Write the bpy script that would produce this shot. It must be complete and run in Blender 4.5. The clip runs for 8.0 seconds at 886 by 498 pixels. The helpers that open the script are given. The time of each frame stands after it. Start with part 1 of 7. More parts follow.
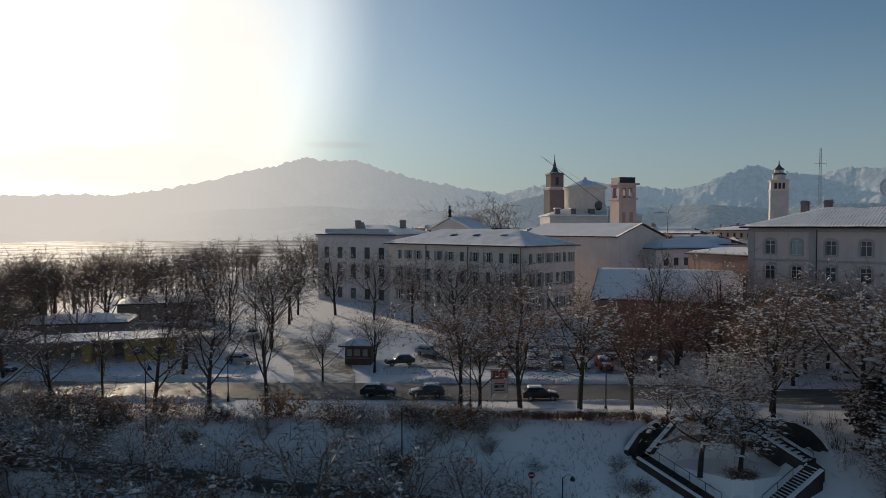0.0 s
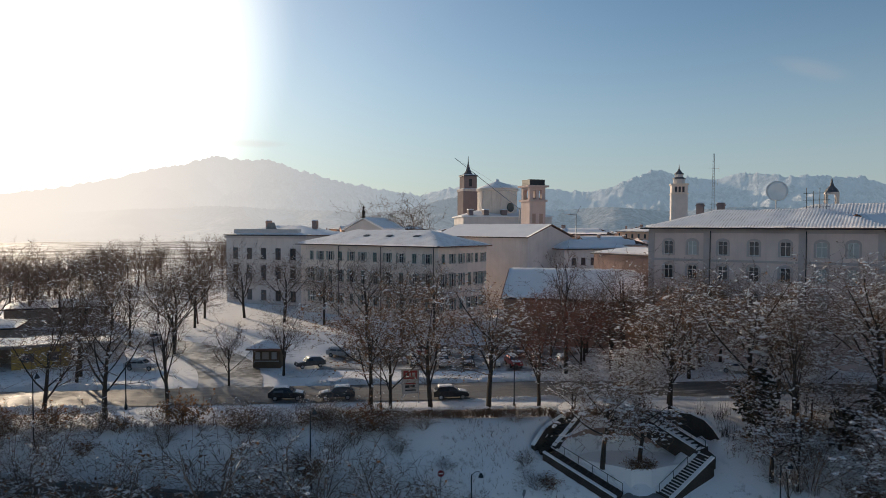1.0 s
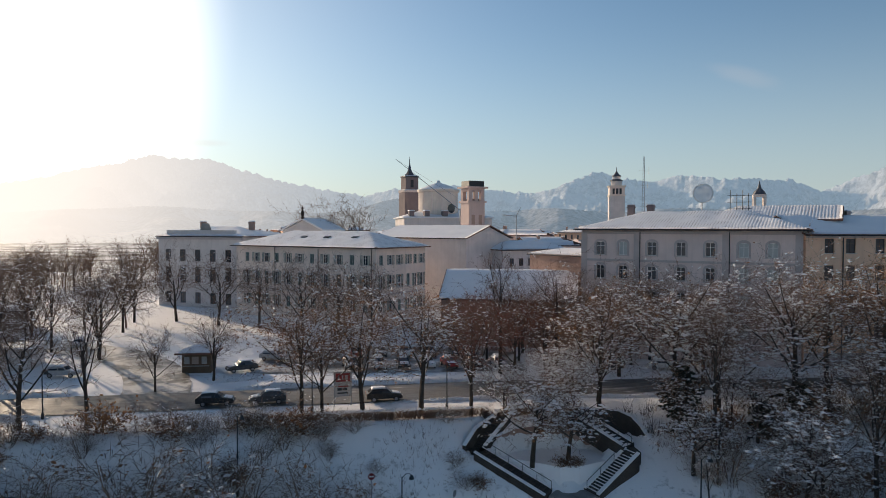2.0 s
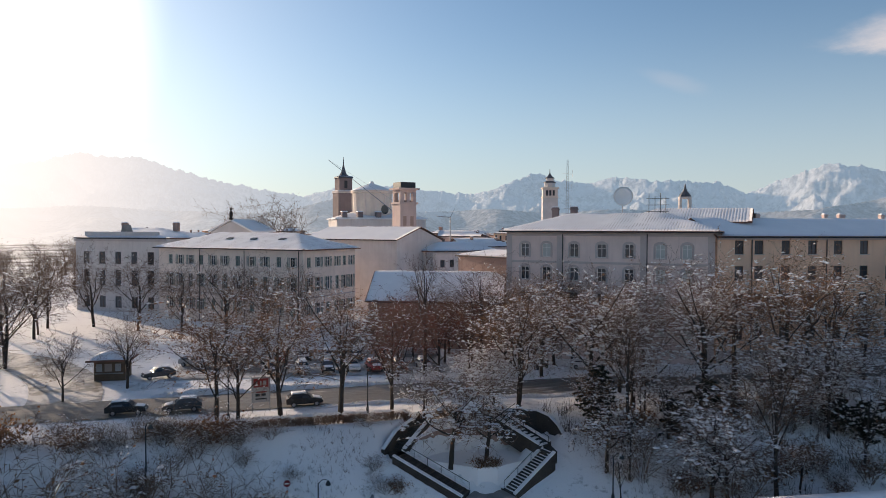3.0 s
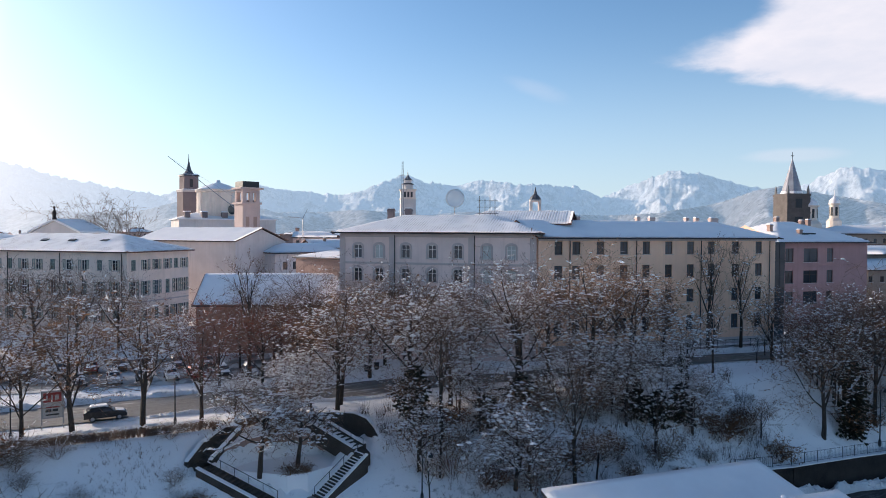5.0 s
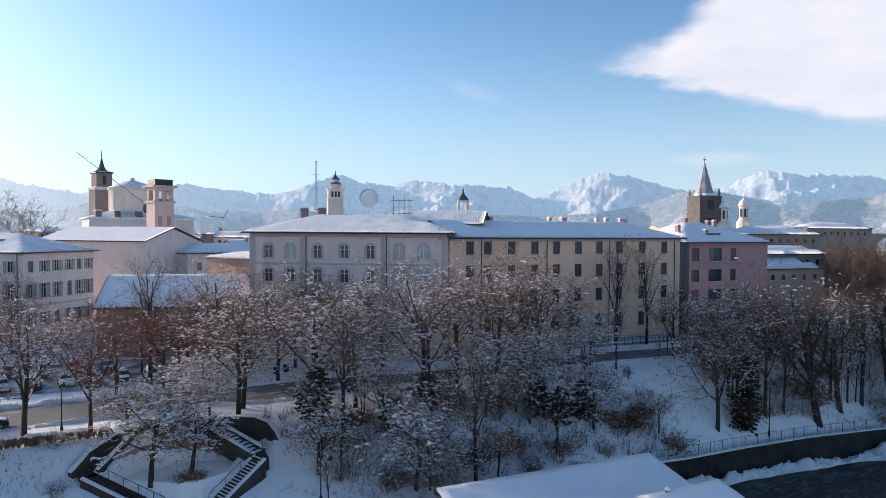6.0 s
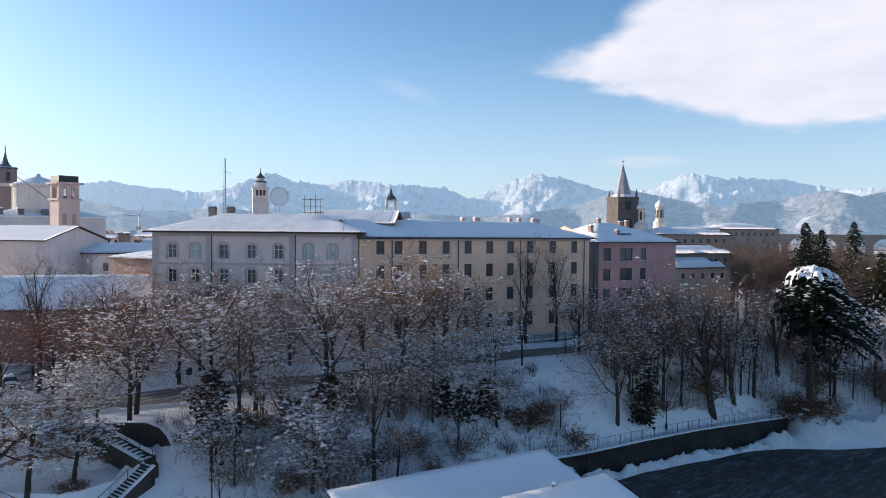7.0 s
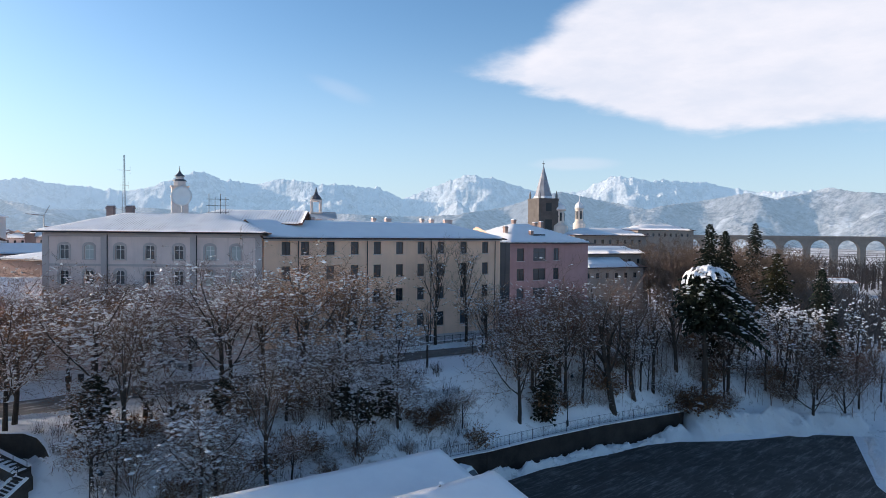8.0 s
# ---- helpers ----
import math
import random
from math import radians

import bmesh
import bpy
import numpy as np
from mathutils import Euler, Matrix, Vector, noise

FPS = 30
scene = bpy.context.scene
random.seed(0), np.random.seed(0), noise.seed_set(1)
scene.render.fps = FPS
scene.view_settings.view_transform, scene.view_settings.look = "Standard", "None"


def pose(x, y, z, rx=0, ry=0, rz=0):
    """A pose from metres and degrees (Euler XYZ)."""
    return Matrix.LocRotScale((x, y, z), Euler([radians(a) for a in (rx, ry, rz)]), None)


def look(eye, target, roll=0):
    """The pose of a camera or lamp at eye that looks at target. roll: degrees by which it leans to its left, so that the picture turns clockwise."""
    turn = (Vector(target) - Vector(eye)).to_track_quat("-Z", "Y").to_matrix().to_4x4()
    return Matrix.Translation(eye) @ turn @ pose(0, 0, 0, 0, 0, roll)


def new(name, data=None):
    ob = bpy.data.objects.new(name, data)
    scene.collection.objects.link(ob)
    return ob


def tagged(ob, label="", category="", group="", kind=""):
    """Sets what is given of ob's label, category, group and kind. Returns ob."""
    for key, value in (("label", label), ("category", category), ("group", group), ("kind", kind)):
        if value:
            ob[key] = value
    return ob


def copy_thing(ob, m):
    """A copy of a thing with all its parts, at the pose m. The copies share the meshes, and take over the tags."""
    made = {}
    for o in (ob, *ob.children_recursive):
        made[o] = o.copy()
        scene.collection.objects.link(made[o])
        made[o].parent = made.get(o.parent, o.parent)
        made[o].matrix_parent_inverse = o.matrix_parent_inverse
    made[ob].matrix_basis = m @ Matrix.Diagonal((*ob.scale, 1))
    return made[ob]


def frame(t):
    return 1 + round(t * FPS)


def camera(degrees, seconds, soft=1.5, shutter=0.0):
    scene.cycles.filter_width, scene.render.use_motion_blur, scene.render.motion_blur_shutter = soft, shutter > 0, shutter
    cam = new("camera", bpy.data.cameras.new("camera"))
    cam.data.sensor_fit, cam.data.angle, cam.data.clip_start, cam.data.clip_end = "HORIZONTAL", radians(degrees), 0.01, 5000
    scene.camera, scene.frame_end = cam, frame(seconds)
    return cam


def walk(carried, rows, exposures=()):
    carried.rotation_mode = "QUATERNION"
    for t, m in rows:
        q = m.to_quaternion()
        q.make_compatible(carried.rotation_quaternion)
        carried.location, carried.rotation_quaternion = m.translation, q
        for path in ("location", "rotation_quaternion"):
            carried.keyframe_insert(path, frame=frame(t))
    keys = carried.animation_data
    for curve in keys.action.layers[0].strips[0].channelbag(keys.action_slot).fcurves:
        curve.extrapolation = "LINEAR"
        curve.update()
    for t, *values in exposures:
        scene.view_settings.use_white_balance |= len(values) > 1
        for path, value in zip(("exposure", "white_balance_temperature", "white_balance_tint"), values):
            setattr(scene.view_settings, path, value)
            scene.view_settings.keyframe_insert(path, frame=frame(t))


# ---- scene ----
cam = camera(65.8, 8.0, soft=0.5)
METRES, EYE, TILT, LEAN, TURN = 21.0, 20.0, -1.9, 0.0, 0.0
ROWS = [
    (0.0, 0.0, 0.0, 0.0, -0.0, 0.0, -0.0),
    (0.5, 0.0107, 0.0003, -0.0031, -3.76, 0.04, 0.03),
    (1.0, 0.03, 0.0008, -0.0063, -7.01, 0.1, 0.08),
    (1.5, 0.0598, 0.0004, -0.0063, -9.34, 0.14, 0.15),
    (3.0, 0.2009, -0.0219, 0.0054, -16.55, 0.18, 0.38),
    (3.5, 0.2623, -0.0359, 0.0092, -19.27, 0.19, 0.43),
    (4.0, 0.3239, -0.0515, 0.0087, -21.88, 0.2, 0.49),
    (4.5, 0.3934, -0.072, 0.0054, -24.63, 0.2, 0.54),
    (6.0, 0.6092, -0.1639, 0.0001, -32.78, 0.15, 0.66),
    (6.5, 0.6837, -0.2095, -0.0027, -35.52, 0.11, 0.67),
    (7.0, 0.756, -0.2588, -0.0028, -38.15, 0.07, 0.67),
    (7.5, 0.8302, -0.3147, -0.002, -40.91, 0.06, 0.69),
    (8.0, 0.9026, -0.3748, -0.0037, -43.6, 0.04, 0.72),
]
EXPOSURES = [(0.0, -1.02, 7050, 11), (1.0, -0.47, 7300, 13), (1.5, -0.32, 7400, 13), (3.0, -0.03, 7400, 18), (3.5, 0.06, 7050, 15.5), (4.5, 0.24, 6650, 16), (6.0, 0.32, 6450, 15), (8.0, 0.31, 6400, 13.5)]
walk(cam, [(t, pose(0, 0, EYE, TILT, LEAN, TURN) @ pose(METRES * x, METRES * y, METRES * z, 90 + pitch, roll, yaw)) for t, x, y, z, yaw, pitch, roll in ROWS], EXPOSURES)

# ---- light: a low winter sun beyond the town, to the side ----
SUN_AZ, SUN_EL = -30.5, 14.8          # degrees; azimuth from +y towards +x


def direction(az, el):
    a, e = radians(az), radians(el)
    return Vector((math.sin(a) * math.cos(e), math.cos(a) * math.cos(e), math.sin(e)))


sun_dir = direction(SUN_AZ, SUN_EL)
sun = new("sun", bpy.data.lights.new("sun", "SUN"))
sun.data.energy, sun.data.angle, sun.data.color = 5.0, radians(0.6), (1.0, 0.86, 0.68)
sun.matrix_world = look(sun_dir * 100, (0, 0, 0))

world = bpy.data.worlds.new("sky")
scene.world = world
world.use_nodes = True
wn, wl = world.node_tree.nodes, world.node_tree.links
wn.clear()


def wnode(kind, **values):
    n = wn.new(kind)
    for k, v in values.items():
        if k == "operation":
            n.operation = v
        elif k == "data_type":
            n.data_type = v
        elif k == "blend_type":
            n.blend_type = v
        else:
            n.inputs[int(k[1:])].default_value = v
    return n


def wmath(op, a, b=None, clamp=False):
    n = wn.new("ShaderNodeMath")
    n.operation, n.use_clamp = op, clamp
    for i, v in enumerate((a, b)):
        if v is None:
            continue
        if isinstance(v, (int, float)):
            n.inputs[i].default_value = v
        else:
            wl.new(v, n.inputs[i])
    return n.outputs[0]


def wdot(vec, d):
    n = wn.new("ShaderNodeVectorMath")
    n.operation = "DOT_PRODUCT"
    wl.new(vec, n.inputs[0])
    n.inputs[1].default_value = d
    return n.outputs["Value"]


def wramp(value, a, b):
    n = wn.new("ShaderNodeMapRange")
    n.interpolation_type = "SMOOTHSTEP"
    wl.new(value, n.inputs[0])
    n.inputs[1].default_value, n.inputs[2].default_value = a, b
    return n.outputs[0]


def wmix(fac, a, b, blend="MIX"):
    n = wn.new("ShaderNodeMix")
    n.data_type, n.blend_type = "RGBA", blend
    if isinstance(fac, (int, float)):
        n.inputs[0].default_value = fac
    else:
        wl.new(fac, n.inputs[0])
    for i, v in ((6, a), (7, b)):
        if isinstance(v, tuple):
            n.inputs[i].default_value = v
        else:
            wl.new(v, n.inputs[i])
    return n.outputs[2]


sky = wn.new("ShaderNodeTexSky")
sky.sky_type, sky.sun_disc = "NISHITA", False
sky.sun_elevation, sky.sun_rotation = radians(SUN_EL), radians(SUN_AZ)
sky.altitude, sky.air_density, sky.dust_density, sky.ozone_density = 500, 1.0, 0.7, 3.2
coord = wn.new("ShaderNodeTexCoord").outputs["Generated"]
clear_sky = wmix(1.0, sky.outputs[0], (0.130, 0.150, 0.151, 1), "MULTIPLY")
# pale haze low over the horizon
sep = wn.new("ShaderNodeSeparateXYZ")
wl.new(coord, sep.inputs[0])
az = wmath("MULTIPLY", wmath("ARCTAN2", sep.outputs[0], sep.outputs[1]), 57.2958)
tan_el = wmath("DIVIDE", sep.outputs[2], wmath("SQRT", wmath("ADD", wmath("MULTIPLY", sep.outputs[0], sep.outputs[0]), wmath("MULTIPLY", sep.outputs[1], sep.outputs[1]))))
haze = wmath("MULTIPLY", wmath("POWER", wramp(tan_el, 0.42, -0.02), 2.0), 0.72)
sky_base = wmix(haze, clear_sky, (0.52, 0.645, 0.765, 1))
# the sun's aureole in the moist winter air
near_sun = wmath("MAXIMUM", wdot(coord, sun_dir), 0.0)
aureole = wmath("ADD", wmath("MULTIPLY", wramp(near_sun, 0.905, 0.965), 0.95), wmath("ADD", wmath("ADD", wmath("MULTIPLY", wmath("POWER", near_sun, 40.0), 0.35), wmath("MULTIPLY", wmath("POWER", near_sun, 900.0), 4.0)), wmath("MULTIPLY", wmath("POWER", near_sun, 8.0), 0.36)))
glow = wmix(aureole, (0, 0, 0, 1), (1.0, 0.95, 0.86, 1))
sky_glow = wmix(1.0, sky_base, glow, "ADD")
# clouds: one long bank and a few wisps, by direction
stretch = wn.new("ShaderNodeMapping")
stretch.inputs[3].default_value = (1.0, 1.0, 3.0)
wl.new(coord, stretch.inputs[0])
puff = wn.new("ShaderNodeTexNoise")
puff.inputs["Scale"].default_value, puff.inputs["Detail"].default_value, puff.inputs["Roughness"].default_value = 7.0, 8.0, 0.6
wl.new(stretch.outputs[0], puff.inputs["Vector"])
ragged = wmath("MULTIPLY", wmath("SUBTRACT", puff.outputs["Fac"], 0.5), 1.0)


def bank(az0, el0, half_az, half_el, tilt, wild, edge):
    """A cloud's cover, by its middle and half sizes (degrees; tangent of elevation)."""
    da = wmath("DIVIDE", wmath("SUBTRACT", az, az0), half_az)
    de = wmath("DIVIDE", wmath("SUBTRACT", wmath("SUBTRACT", tan_el, el0), wmath("MULTIPLY", wmath("SUBTRACT", az, az0), tilt)), half_el)
    r = wmath("SQRT", wmath("ADD", wmath("MULTIPLY", da, da), wmath("MULTIPLY", de, de)))
    return wramp(wmath("ADD", r, wmath("MULTIPLY", ragged, wild)), 1.0 + edge, 1.0 - edge)


def wedge():
    """The long bank: it starts in a point and widens away from the sun, flat below and feathered above."""
    run = wmath("SUBTRACT", az, 44.6)
    upper = wmath("ADD", wmath("ADD", 0.234, wmath("MULTIPLY", run, 0.0056)), wmath("MULTIPLY", wmath("MAXIMUM", wmath("SUBTRACT", run, 5.5), 0.0), 0.012))
    lower = wmath("MAXIMUM", wmath("SUBTRACT", 0.231, wmath("MULTIPLY", run, 0.0052)), wmath("ADD", 0.129, wmath("MULTIPLY", run, 0.0003)))
    upper = wmath("MINIMUM", upper, 0.42)
    above = wramp(wmath("ADD", wmath("SUBTRACT", upper, tan_el), wmath("MULTIPLY", ragged, 0.075)), -0.010, 0.045)
    below = wramp(wmath("ADD", wmath("SUBTRACT", tan_el, lower), wmath("MULTIPLY", ragged, 0.055)), -0.004, 0.018)
    return wmath("MULTIPLY", wmath("MULTIPLY", above, below), wramp(az, 112.0, 92.0))


covers = [wedge(), bank(35.0, 0.205, 1.7, 0.009, -0.006, 2.2, 0.8), bank(54.2, 0.101, 2.8, 0.008, 0.0, 1.6, 0.5),
          bank(-24.0, 0.083, 9.5, 0.030, 0.0, 1.5, 0.35), bank(-18.5, 0.20, 5.2, 0.16, 0.0, 0.9, 0.55), bank(-8.5, 0.117, 2.2, 0.004, 0.0, 1.8, 0.7)]
strengths = [0.97, 0.16, 0.30, 0.85, 0.75, 0.35]
sky_cloud = sky_glow
for i, (cover, s) in enumerate(zip(covers, strengths)):
    shade = wmix(wramp(puff.outputs["Fac"], 0.25, 0.75), (0.62, 0.66, 0.74, 1), (0.76, 0.76, 0.80, 1))
    lit = wmix(1.0, shade, glow, "ADD")
    # low clouds by the sun; the tall thin one also paints in its glare
    if i in (3, 4):
        lit = wmix(1.0, lit, (0.35, 0.34, 0.32, 1), "ADD")
    sky_cloud = wmix(wmath("MULTIPLY", cover, s), sky_cloud, lit)
background = wn.new("ShaderNodeBackground")
wl.new(sky_cloud, background.inputs[0])
background.inputs[1].default_value = 1.0
wl.new(background.outputs[0], wn.new("ShaderNodeOutputWorld").inputs[0])

# ---- materials ----


class Mat:
    """A small builder of node materials."""

    def __init__(self, name, rough=0.8, metal=0.0, spec=0.4):
        self.m = bpy.data.materials.new(name)
        self.m.use_nodes = True
        self.n, self.l = self.m.node_tree.nodes, self.m.node_tree.links
        self.b = self.n["Principled BSDF"]
        self.b.inputs["Roughness"].default_value = rough
        self.b.inputs["Metallic"].default_value = metal
        self.b.inputs["Specular IOR Level"].default_value = spec
        self.co = self.n.new("ShaderNodeTexCoord").outputs["Object"]

    def put(self, v, socket):
        if isinstance(v, (int, float, tuple)):
            socket.default_value = v
        else:
            self.l.new(v, socket)

    def noise(self, scale, detail=5.0, rough=0.6, stretch=None, vec=None):
        n = self.n.new("ShaderNodeTexNoise")
        n.inputs["Scale"].default_value, n.inputs["Detail"].default_value, n.inputs["Roughness"].default_value = scale, detail, rough
        src = vec or self.co
        if stretch:
            mp = self.n.new("ShaderNodeMapping")
            mp.inputs[3].default_value = stretch
            self.l.new(src, mp.inputs[0])
            src = mp.outputs[0]
        self.l.new(src, n.inputs["Vector"])
        return n.outputs["Fac"]

    def ramp(self, v, a, b):
        n = self.n.new("ShaderNodeMapRange")
        self.put(v, n.inputs[0])
        n.inputs[1].default_value, n.inputs[2].default_value = a, b
        return n.outputs[0]

    def math(self, op, a, b=0.0):
        n = self.n.new("ShaderNodeMath")
        n.operation = op
        self.put(a, n.inputs[0])
        self.put(b, n.inputs[1])
        return n.outputs[0]

    def mix(self, f, a, b, blend="MIX"):
        n = self.n.new("ShaderNodeMix")
        n.data_type, n.blend_type = "RGBA", blend
        self.put(f, n.inputs[0])
        self.put(a if not isinstance(a, tuple) else (*a[:3], 1), n.inputs[6])
        self.put(b if not isinstance(b, tuple) else (*b[:3], 1), n.inputs[7])
        return n.outputs[2]

    def xyz(self, vec=None):
        n = self.n.new("ShaderNodeSeparateXYZ")
        self.l.new(vec or self.co, n.inputs[0])
        return n.outputs

    def random(self):
        return self.n.new("ShaderNodeObjectInfo").outputs["Random"]

    def island(self):
        return self.n.new("ShaderNodeNewGeometry").outputs["Random Per Island"]

    def normal_z(self):
        return self.xyz(self.n.new("ShaderNodeNewGeometry").outputs["Normal"])[2]

    def place(self):
        return self.n.new("ShaderNodeNewGeometry").outputs["Position"]

    def color(self, v):
        self.put(v if not isinstance(v, tuple) else (*v[:3], 1), self.b.inputs["Base Color"])
        return self

    def rough(self, v):
        self.put(v, self.b.inputs["Roughness"])
        return self

    def bump(self, h, strength=0.3, distance=0.05):
        n = self.n.new("ShaderNodeBump")
        n.inputs["Strength"].default_value, n.inputs["Distance"].default_value = strength, distance
        self.put(h, n.inputs["Height"])
        self.l.new(n.outputs[0], self.b.inputs["Normal"])
        return self


def scaled(c, k):
    return tuple(min(1.0, v * k) for v in c)


def plain(name, c, rough=0.8, var=0.25, scale=3.0, metal=0.0, bump=0.2):
    """Paint, plaster, metal or wood with two scales of variation."""
    m = Mat(name, rough, metal)
    big, fine = m.noise(scale * 0.15), m.noise(scale * 4)
    v = m.math("ADD", m.math("MULTIPLY", big, 0.65), m.math("MULTIPLY", fine, 0.35))
    m.color(m.mix(m.ramp(v, 0.32, 0.68), scaled(c, 1 - var), scaled(c, 1 + var * 0.6)))
    if bump:
        m.bump(fine, bump, 0.02)
    return m.m


def plaster(name, c, streak=0.35):
    """Old lime render: patches, rain streaks down the wall, grain."""
    m = Mat(name, 0.9, 0, 0.25)
    big = m.noise(0.22, 4)
    down = m.noise(1.0, 5, 0.6, (1.6, 1.6, 0.10))
    fine = m.noise(14, 4)
    col = m.mix(m.ramp(big, 0.3, 0.7), scaled(c, 0.86), scaled(c, 1.08))
    col = m.mix(m.math("MULTIPLY", m.ramp(down, 0.52, 0.78), streak), col, scaled(c, 0.55))
    col = m.mix(m.math("MULTIPLY", m.ramp(fine, 0.45, 0.7), 0.18), col, scaled(c, 0.7))
    m.color(col).bump(fine, 0.15, 0.01)
    return m.m


def snow_mat(name, ribs=0.0, dirt=0.0, thin=0.0, under=(0.16, 0.10, 0.08)):
    """Snow; ribs: pitch of the tile rows that show through; thin: how much of what is beneath shows."""
    m = Mat(name, 0.65, 0, 0.3)
    big, fine = m.noise(0.35, 5), m.noise(6, 6)
    col = m.mix(m.ramp(big, 0.3, 0.7), (0.84, 0.82, 0.82), (0.90, 0.88, 0.87))
    if dirt:
        d = m.ramp(m.noise(0.9, 7, 0.7), 0.60, 0.74)
        col = m.mix(m.math("MULTIPLY", d, dirt), col, (0.20, 0.17, 0.14))
    h = m.math("ADD", m.math("MULTIPLY", big, 0.6), m.math("MULTIPLY", fine, 0.12))
    if ribs:
        w = m.n.new("ShaderNodeTexWave")
        w.bands_direction = "X"
        w.inputs["Scale"].default_value = 0.314 / ribs
        w.inputs["Distortion"].default_value = 0.6
        w.inputs["Detail"].default_value = 2.0
        m.l.new(m.co, w.inputs["Vector"])
        h = m.math("ADD", h, m.math("MULTIPLY", w.outputs["Fac"], 0.34))
        bare = m.math("MULTIPLY", m.ramp(w.outputs["Fac"], 0.35, 0.05), m.ramp(m.noise(0.5, 5), 0.42, 0.62))
        col = m.mix(m.math("MULTIPLY", bare, thin), col, under)
    elif thin:
        col = m.mix(m.math("MULTIPLY", m.ramp(m.noise(1.3, 6, 0.7), 0.55, 0.72), thin), col, under)
    m.b.inputs["Subsurface Weight"].default_value = 0.0
    if dirt:
        h = m.math("ADD", h, m.math("MULTIPLY", m.noise(2.2, 8, 0.75), 1.6))
    m.color(col).bump(h, 0.9 if dirt else 0.5, 0.2 if dirt else 0.12)
    return m.m


M_SNOW = snow_mat("snow")
M_ROOFSNOW = snow_mat("roof_snow", ribs=0.42, thin=0.55)
M_SMOOTHSNOW = snow_mat("smooth_roof_snow")
M_BANK = snow_mat("ploughed_snow", dirt=0.55)
M_PINESNOW = snow_mat("snow_among_needles", thin=0.9, under=(0.02, 0.024, 0.018))
M_CARSNOW = snow_mat("car_snow")
M_GREY = plaster("grey_lilac_render", (0.82, 0.67, 0.62))
M_GREYTRIM = plaster("grey_stone_trim", (0.56, 0.49, 0.47), 0.2)
M_YELLOW = plaster("ochre_render", (0.89, 0.58, 0.41))
M_CREAM = plaster("cream_render", (0.86, 0.72, 0.63))
M_PINK = plaster("rose_render", (0.47, 0.27, 0.255))
M_BEIGE = plaster("beige_render", (0.69, 0.63, 0.60))
M_BRICK = plaster("brick_red_wall", (0.37, 0.25, 0.21))
M_DOMEWALL = plaster("pale_yellow_render", (0.82, 0.70, 0.60))
M_DARKBRICK = plaster("dark_tower_brick", (0.215, 0.17, 0.17))
M_TOWERPINK = plaster("pink_tower_render", (0.56, 0.43, 0.39))
M_STONE = plain("grey_stone", (0.26, 0.25, 0.24), 0.85, 0.4, 4.0, bump=0.5)
M_DARKSTONE = plain("dark_wet_stone", (0.036, 0.028, 0.024), 0.8, 0.9, 2.4, bump=1.0)
M_STAIRSTONE = plain("dark_brown_stair_stone", (0.070, 0.056, 0.047), 0.85, 0.6, 2.4, bump=0.8)
M_TILE = plain("terracotta_tiles", (0.22, 0.11, 0.08), 0.85, 0.4, 3.0, bump=0.4)
M_SPIRE = plain("frosted_spire_slates", (0.34, 0.34, 0.37), 0.7, 0.4, 3.0, bump=0.4)
M_FROSTED = snow_mat("wind_blown_snow", thin=0.9, under=(0.13, 0.10, 0.10))
M_TOWERSTONE = plain("dark_tower_stone", (0.13, 0.11, 0.10), 0.85, 0.4, 4.0, bump=0.5)
M_SLATE = plain("slate", (0.09, 0.095, 0.11), 0.6, 0.3, 5.0)
M_WOODDARK = plain("dark_wood", (0.07, 0.05, 0.04), 0.75, 0.35, 6.0)
M_KIOSK = plain("weathered_kiosk_wood", (0.13, 0.085, 0.055), 0.75, 0.35, 6.0)
M_METAL = plain("galvanised_metal", (0.30, 0.31, 0.33), 0.45, 0.2, 5.0, 0.8)
M_DARKMETAL = plain("dark_painted_metal", (0.035, 0.04, 0.045), 0.5, 0.3, 5.0, 0.3)
M_WHITE = plain("white_paint", (0.84, 0.83, 0.80), 0.5, 0.12, 3.0)
M_SHUTTER = plain("grey_green_shutters", (0.20, 0.27, 0.25), 0.6, 0.3, 5.0)
M_VIADUCT = plaster("viaduct_stone", (0.30, 0.265, 0.24))
M_DULL = plaster("dull_brown_render", (0.36, 0.30, 0.26))
M_COPPER = plain("verdigris_copper", (0.20, 0.30, 0.30), 0.55, 0.3, 4.0)
M_BARK = plain("bark", (0.055, 0.042, 0.034), 0.9, 0.4, 8.0, bump=0.6)
M_TWIG = plain("twigs", (0.235, 0.150, 0.110), 0.85, 0.35, 6.0, bump=0)
M_YELLOWPAINT = plain("yellow_paint", (0.50, 0.33, 0.09), 0.5, 0.2, 3.0)
M_RED = plain("red_paint", (0.26, 0.03, 0.03), 0.45, 0.2, 3.0)
M_POSTER = plain("poster_paper", (0.36, 0.36, 0.36), 0.6, 0.2, 3.0)
M_RUBBER = plain("rubber", (0.02, 0.02, 0.02), 0.8, 0.2, 6.0)


def glass_mat():
    m = Mat("window_glass", 0.06, 0, 0.6)
    m.color(m.mix(m.random(), (0.02, 0.024, 0.03), (0.10, 0.11, 0.125)))
    return m.m


M_GLASS = glass_mat()
M_CURTAIN = plain("pale_blind", (0.52, 0.55, 0.53), 0.7, 0.1, 3.0)


